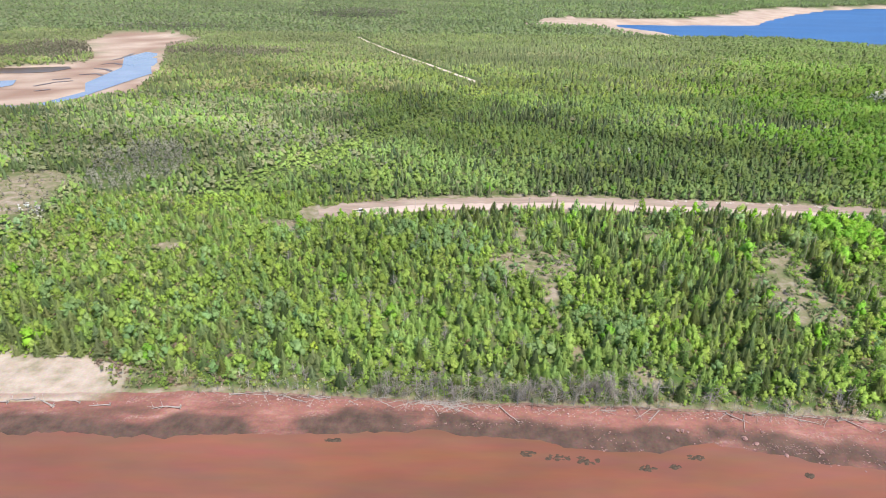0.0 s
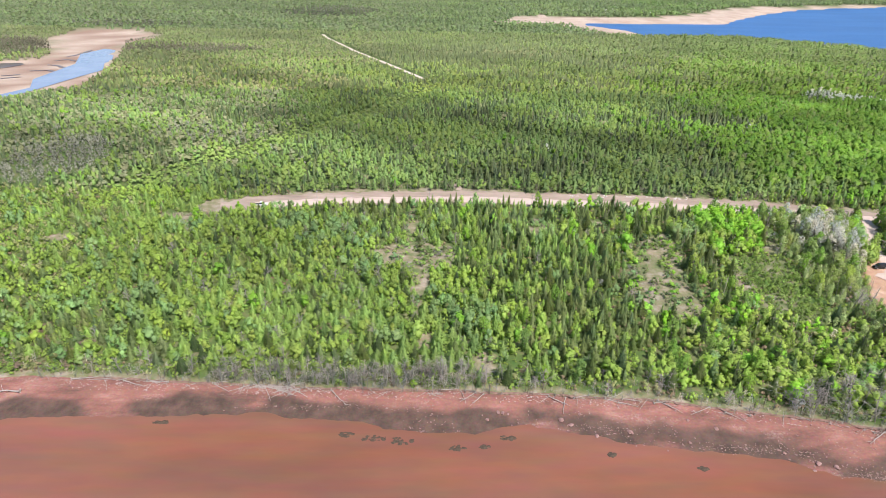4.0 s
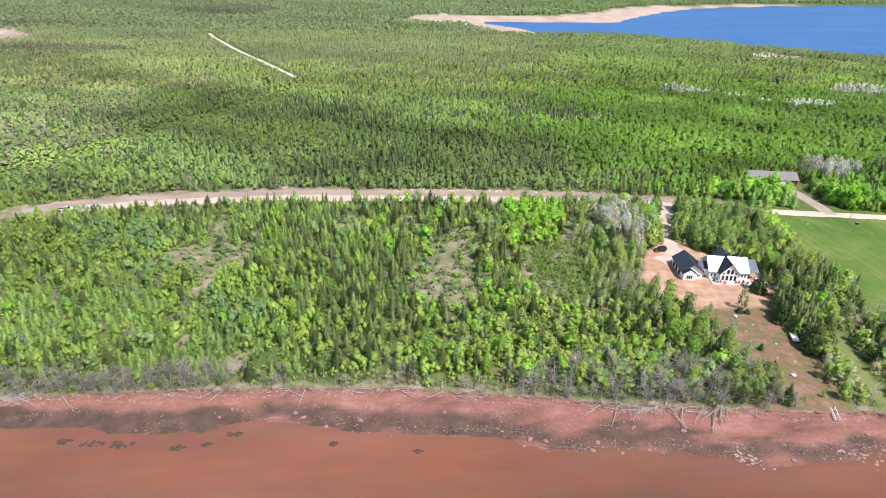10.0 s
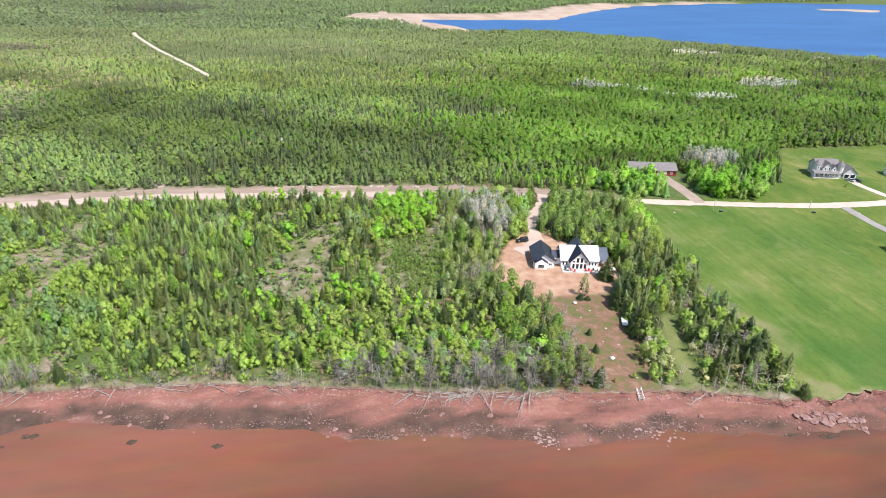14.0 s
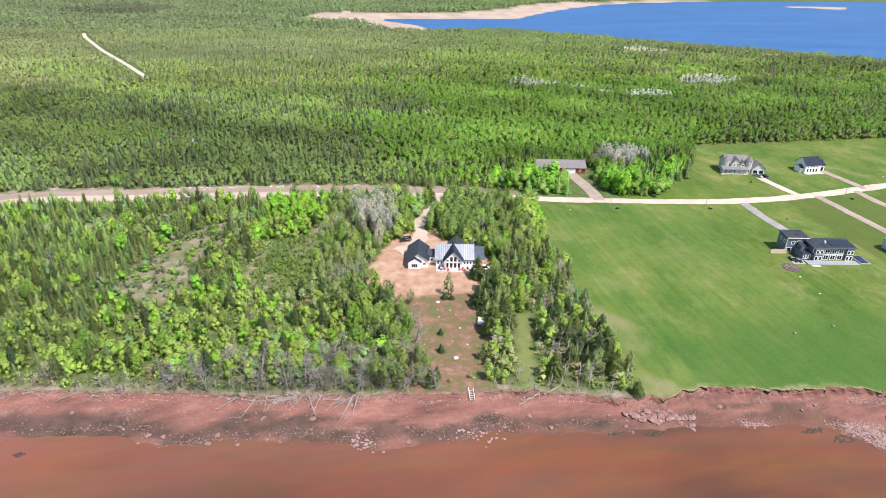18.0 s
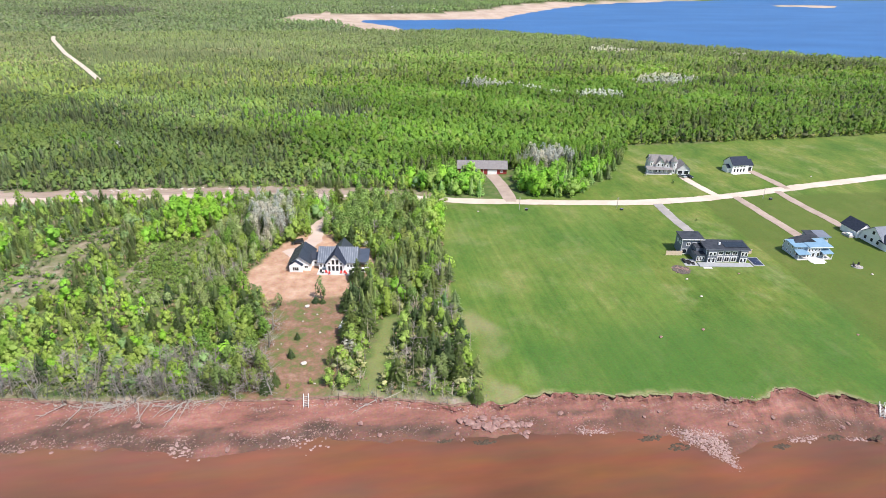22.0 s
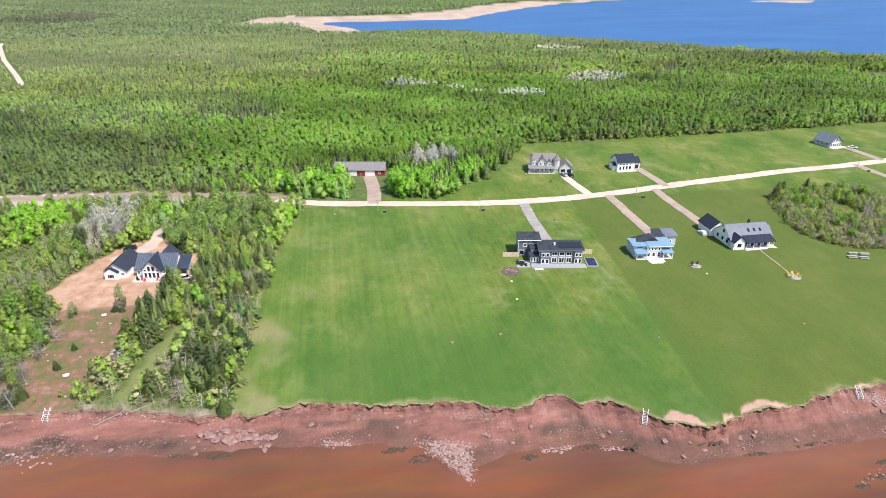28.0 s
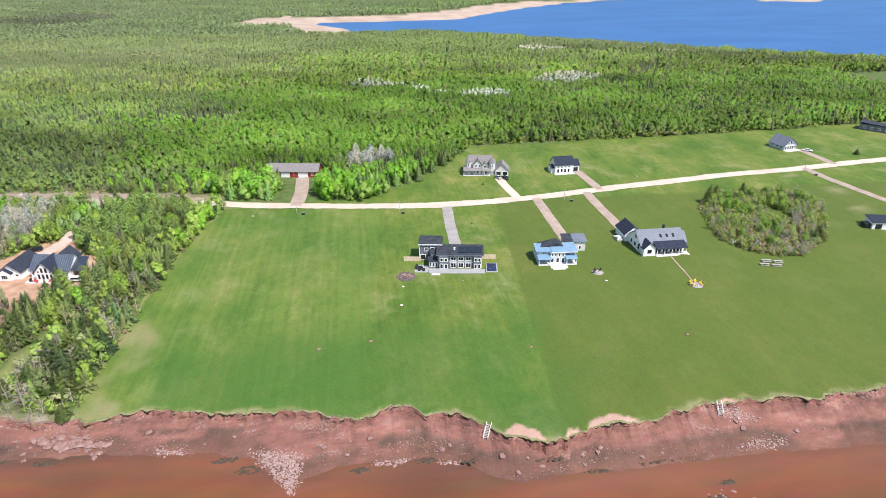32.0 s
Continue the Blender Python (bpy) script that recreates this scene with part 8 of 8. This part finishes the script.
for i in range(280):
    u = float(rng.choice([rng.uniform(-12, 62), rng.uniform(-12, 62), rng.uniform(135, 207), rng.uniform(160, 207), rng.uniform(-45, 205)]))
    v_, hh = float(coast_y(u)) + rng.uniform(0.5, 8.5) * (1.8 if u > 150 else 1), rng.uniform(2.8, 6.5) * (1.35 if u > 135 else 1)
    if i < 90:
        dead_tree(u, v_, hh, i, 9)
    else:
        snags.append((u, v_, hh))
snags = np.array(snags)
V, T, C = scatter([bare(350 + i, 26, 0.1) for i in range(6)], np.column_stack([snags[:, :2], ground_z(snags[:, 0], snags[:, 1]) - 0.05]), snags[:, 2], np.full(len(snags), 1.6), tints("grey", len(snags)) * rng.uniform(0.6, 0.95, (len(snags), 1)), 0.12)
mass("shore_snags", V, T, C, LEAF, "grey leafless snags crowding the top of the bank", "dead trees")
tree("spruce_tree", 259.6, 91.8, 4.6, 1.5, "bushy bright green spruce at the cliff corner", 4, "cliff spruces")
for u, v_, hh in ((206.5, 103.5, 5.5), (208.5, 106, 4.5), (212.2, 118, 3.2), (213.5, 127, 2.6), (217.8, 105, 2.0), (212.0, 104.0, 1.6)):
    tree("spruce_tree" if hh > 2.1 else "birch_tree", u, v_, hh, 1.2, "small tree growing in the lower yard", 2, "yard trees")
for u, v_, hh, kd in ((192.5, 106.5, 8.5, 3), (195.5, 105, 9.0, 3), (198.5, 104, 8.0, 3), (200, 109, 9.5, 3), (203.0, 104, 7.5, 3), (197, 113, 9, 1), (204.5, 111, 8, 3), (202, 117, 8.5, 1), (206.5, 108, 6.5, 3), (201, 123, 8.0, 1), (204, 129, 7.0, 0), (202.5, 135, 7.5, 1), (203, 142, 6.5, 4), (207, 146, 5.2, 4), (222.5, 104, 5, 3), (223.5, 113, 6.0, 1)):
    tree("birch_tree", u, v_, hh, 1.0, "blue-green broadleaf tree at the edge of the yard", kd, "yard edge trees")
for i, (u, v_) in enumerate(((206, 105), (205, 115), (205.5, 124), (206, 133), (199, 101.5), (208, 102))):
    dead_tree(u, v_, 5.5 + i % 4, i, 8)
tree("birch_tree", 220.3, 149.5, 8.6, 0.7, "slender young birch before the lodge", 4, "yard trees")
for u, v_, hh in ((218.6, 147.6, 2.2), (220.8, 146.8, 1.8)):
    tree("spruce_tree", u, v_, hh, 2.2, "low dark bush before the lodge", 0, "yard bushes", "bush")
for u, v_, hh, gg in ((229.0, 126.0, 11.5, 1.15), (233.4, 127.5, 12.0, 1.15), (228.6, 141.0, 8.5, 1.2), (236.0, 146.0, 10.0, 1.1), (232.5, 160.0, 9.0, 1.2), (244.5, 152.0, 9.5, 1.1), (258.5, 208.0, 10.5, 0.9), (251.0, 112.0, 9.0, 1.3), (246.5, 106.0, 8.0, 1.4)):
    tree("spruce_tree", u, v_, hh, gg, "tall dark green spruce beside the yard", int(u) % 5, "yard spruces")
for u, v_, hh, kd in ((392.5, 236.0, 1.6, "birch_tree"), (383.5, 248.0, 1.3, "blossom_shrub"), (604.5, 252.5, 3.8, "spruce_tree"), (607, 226, 2.2, "birch_tree"), (378.5, 190.5, 1.2, "birch_tree")):
    tree(kd, u, v_, hh, 1.6, "single bush on the lawn", 1, "lawn bushes", "bush")


for u, v_, hh, gg in ((455, 311, 9.5, 1.2), (462, 309, 8, 1.2), (489, 311, 10.5, 1.15), (494, 314, 9, 1.2), (437, 310, 7.5, 1.2), (531, 312, 7.0, 1.2), (560, 316, 7.5, 1.1), (425, 312, 7, 1.3), (512, 313, 6.5, 1.2), (600, 318, 8, 1.2)):
    tree("spruce_tree", u, v_, hh, gg, "tall dark spruce at the far field edge", int(u) % 5, "field edge spruces")


def brush_pile(x, y, r, seed):
    o = new("brush_pile", PILES[seed % 3])
    o.matrix_world = pose(x, y, float(ground_z(x, y)) - 0.1, 0, 0, seed * 50) @ Matrix.Diagonal((r, r * 0.6, r * 0.3, 1))
    tagged(o, "grey heap of cut brush in the clearing", "brush pile", "brush piles", "stuff")


PILES = [tree_meshes("brush_pile", broadleaf(330 + i, 160, 0.09, 0.0, 0.8, 3, 6), (0.42, 0.38, 0.36), LEAF) for i in range(3)]
for i, (x, y, r) in enumerate(((28, 203, 3.5), (33, 197, 3), (48, 199, 4.2), (54, 203, 3.5), (41, 195, 2.5), (36, 213, 2.2), (47, 188, 2.4), (-62, 232, 5), (-56, 234, 4), (118, 190, 3), (122, 178, 2.5), (156, 188, 2.2))):
    brush_pile(x, y, r, i)


# ---- poles and small lawn things ----
def lamp_post(x, y, height):
    p_ = thing("utility_pole", "slim grey utility pole with crossarm beside the road", "pole", x, y, 12, group="utility poles")
    bm = bmesh.new()
    bmesh.ops.create_cone(bm, cap_ends=True, segments=8, radius1=0.13, radius2=0.09, depth=height + 0.4, matrix=Matrix.Translation((0, 0, height / 2 - 0.2)))
    part("post", bm, GREYWOOD, p_)
    block("crossarm", p_, GREYWOOD, -0.6, 0.6, -0.05, 0.05, height - 0.55, height - 0.42, bevel=0)
    for u in (-0.5, 0.5):
        block("insulator", p_, BLACK, u - 0.05, u + 0.05, -0.05, 0.05, height - 0.42, height - 0.25, bevel=0)


for x, y in ((306.6, 214.0), (350.2, 208.4), (424.4, 210.6), (554.2, 227.4), (-6.6, 250.0), (44, 251.5), (90, 249), (136.2, 246.4), (182, 242)):
    lamp_post(x, y, 5.4)
for x, y in ((309.4, 212.4), (351.6, 206.4), (427.0, 208.6), (559.0, 224.6)):
    o = thing("utility_box", "dark green utility box on the verge", "box", x, y, -8, group="utility boxes")
    block("cabinet", o, BLACK, -0.6, 0.6, -0.4, 0.4, -0.1, 0.8)
    block("lid", o, GREYSIDE, -0.64, 0.64, -0.44, 0.44, 0.8, 0.88)
for x, y, s, mt, lb in ((344.5, 129.8, 0.9, PALESTONE, "pale stone lying on the lawn"), (346.0, 141.5, 0.9, PALESTONE, "pale stone lying on the lawn"), (413.4, 134.2, 0.9, PALESTONE, "pale stone lying on the lawn"), (423.9, 99.8, 0.8, STONE, "dark stone lying on the lawn"),
                        (334.1, 111.3, 0.9, STONE, "dark stump on the lawn"), (319.6, 109.8, 0.9, STONE, "dark stump on the lawn"), (366.1, 141.9, 0.7, STONE, "dark stone lying on the lawn"), (378.3, 101, 0.7, STONE, "dark stone lying on the lawn"),
                        (288, 214.5, 0.8, PALESTONE, "pale stone lying on the lawn"), (372.5, 203.5, 0.8, PALESTONE, "pale stone by the driveway"), (470.5, 236.5, 0.9, PALESTONE, "pale stone on the lawn"), (215.6, 114.5, 1.6, PALESTONE, "white boulder in the lower yard"), (215.8, 145.4, 1.5, PALESTONE, "pale boulder in the lower yard")):
    o = new("lawn_stone", PALE[0] if mt is PALESTONE else RED[1])
    o.matrix_world = pose(x, y, float(ground_z(x, y)) + 0.15 * s, 0, 0, 37 * s) @ Matrix.Diagonal((s * 1.2, s, s, 1))
    tagged(o, lb, "stone", "lawn stones")
tr = thing("utility_trailer", "small white trailer at the yard edge", "trailer", 227.0, 131.5, 70)
block("bed", tr, WHITE, -2.0, 2.0, -0.9, 0.9, 0.55, 0.75)
for sy in (-0.9, 0.9):
    block("side_rail", tr, WHITE, -2.0, 2.0, sy - 0.03, sy + 0.03, 0.75, 1.15)
    bm = bmesh.new()
    bmesh.ops.create_cone(bm, cap_ends=True, segments=12, radius1=0.34, radius2=0.34, depth=0.2, matrix=pose(0, sy * 1.1, 0.34, 90))
    part("wheel", bm, BLACK, tr)
block("drawbar", tr, GREYSIDE, 2.0, 3.2, -0.06, 0.06, 0.5, 0.6)
# spoil heaps beside the unfinished road
bm = bmesh.new()
disc(bm, 4.5, -0.2, 0.25, 22, 0.2, 5)
me = bpy.data.meshes.new("gravel_apron")
bm.to_mesh(me)
bm.free()
me.materials.append(PINKGRAVEL)
o = new("gravel_apron", me)
o.location = (55.5, 271, float(ground_z(55.5, 271)))
tagged(o, "pale gravel apron at a blocked side track", "road", "", "structure")
stones("field_stone", "pale broken stone heaped along the road edge", 40, PALE, along((110, 263), (180, 258.5), 0.8), lambda: rng.uniform(0.4, 1.3), "roadside stones")
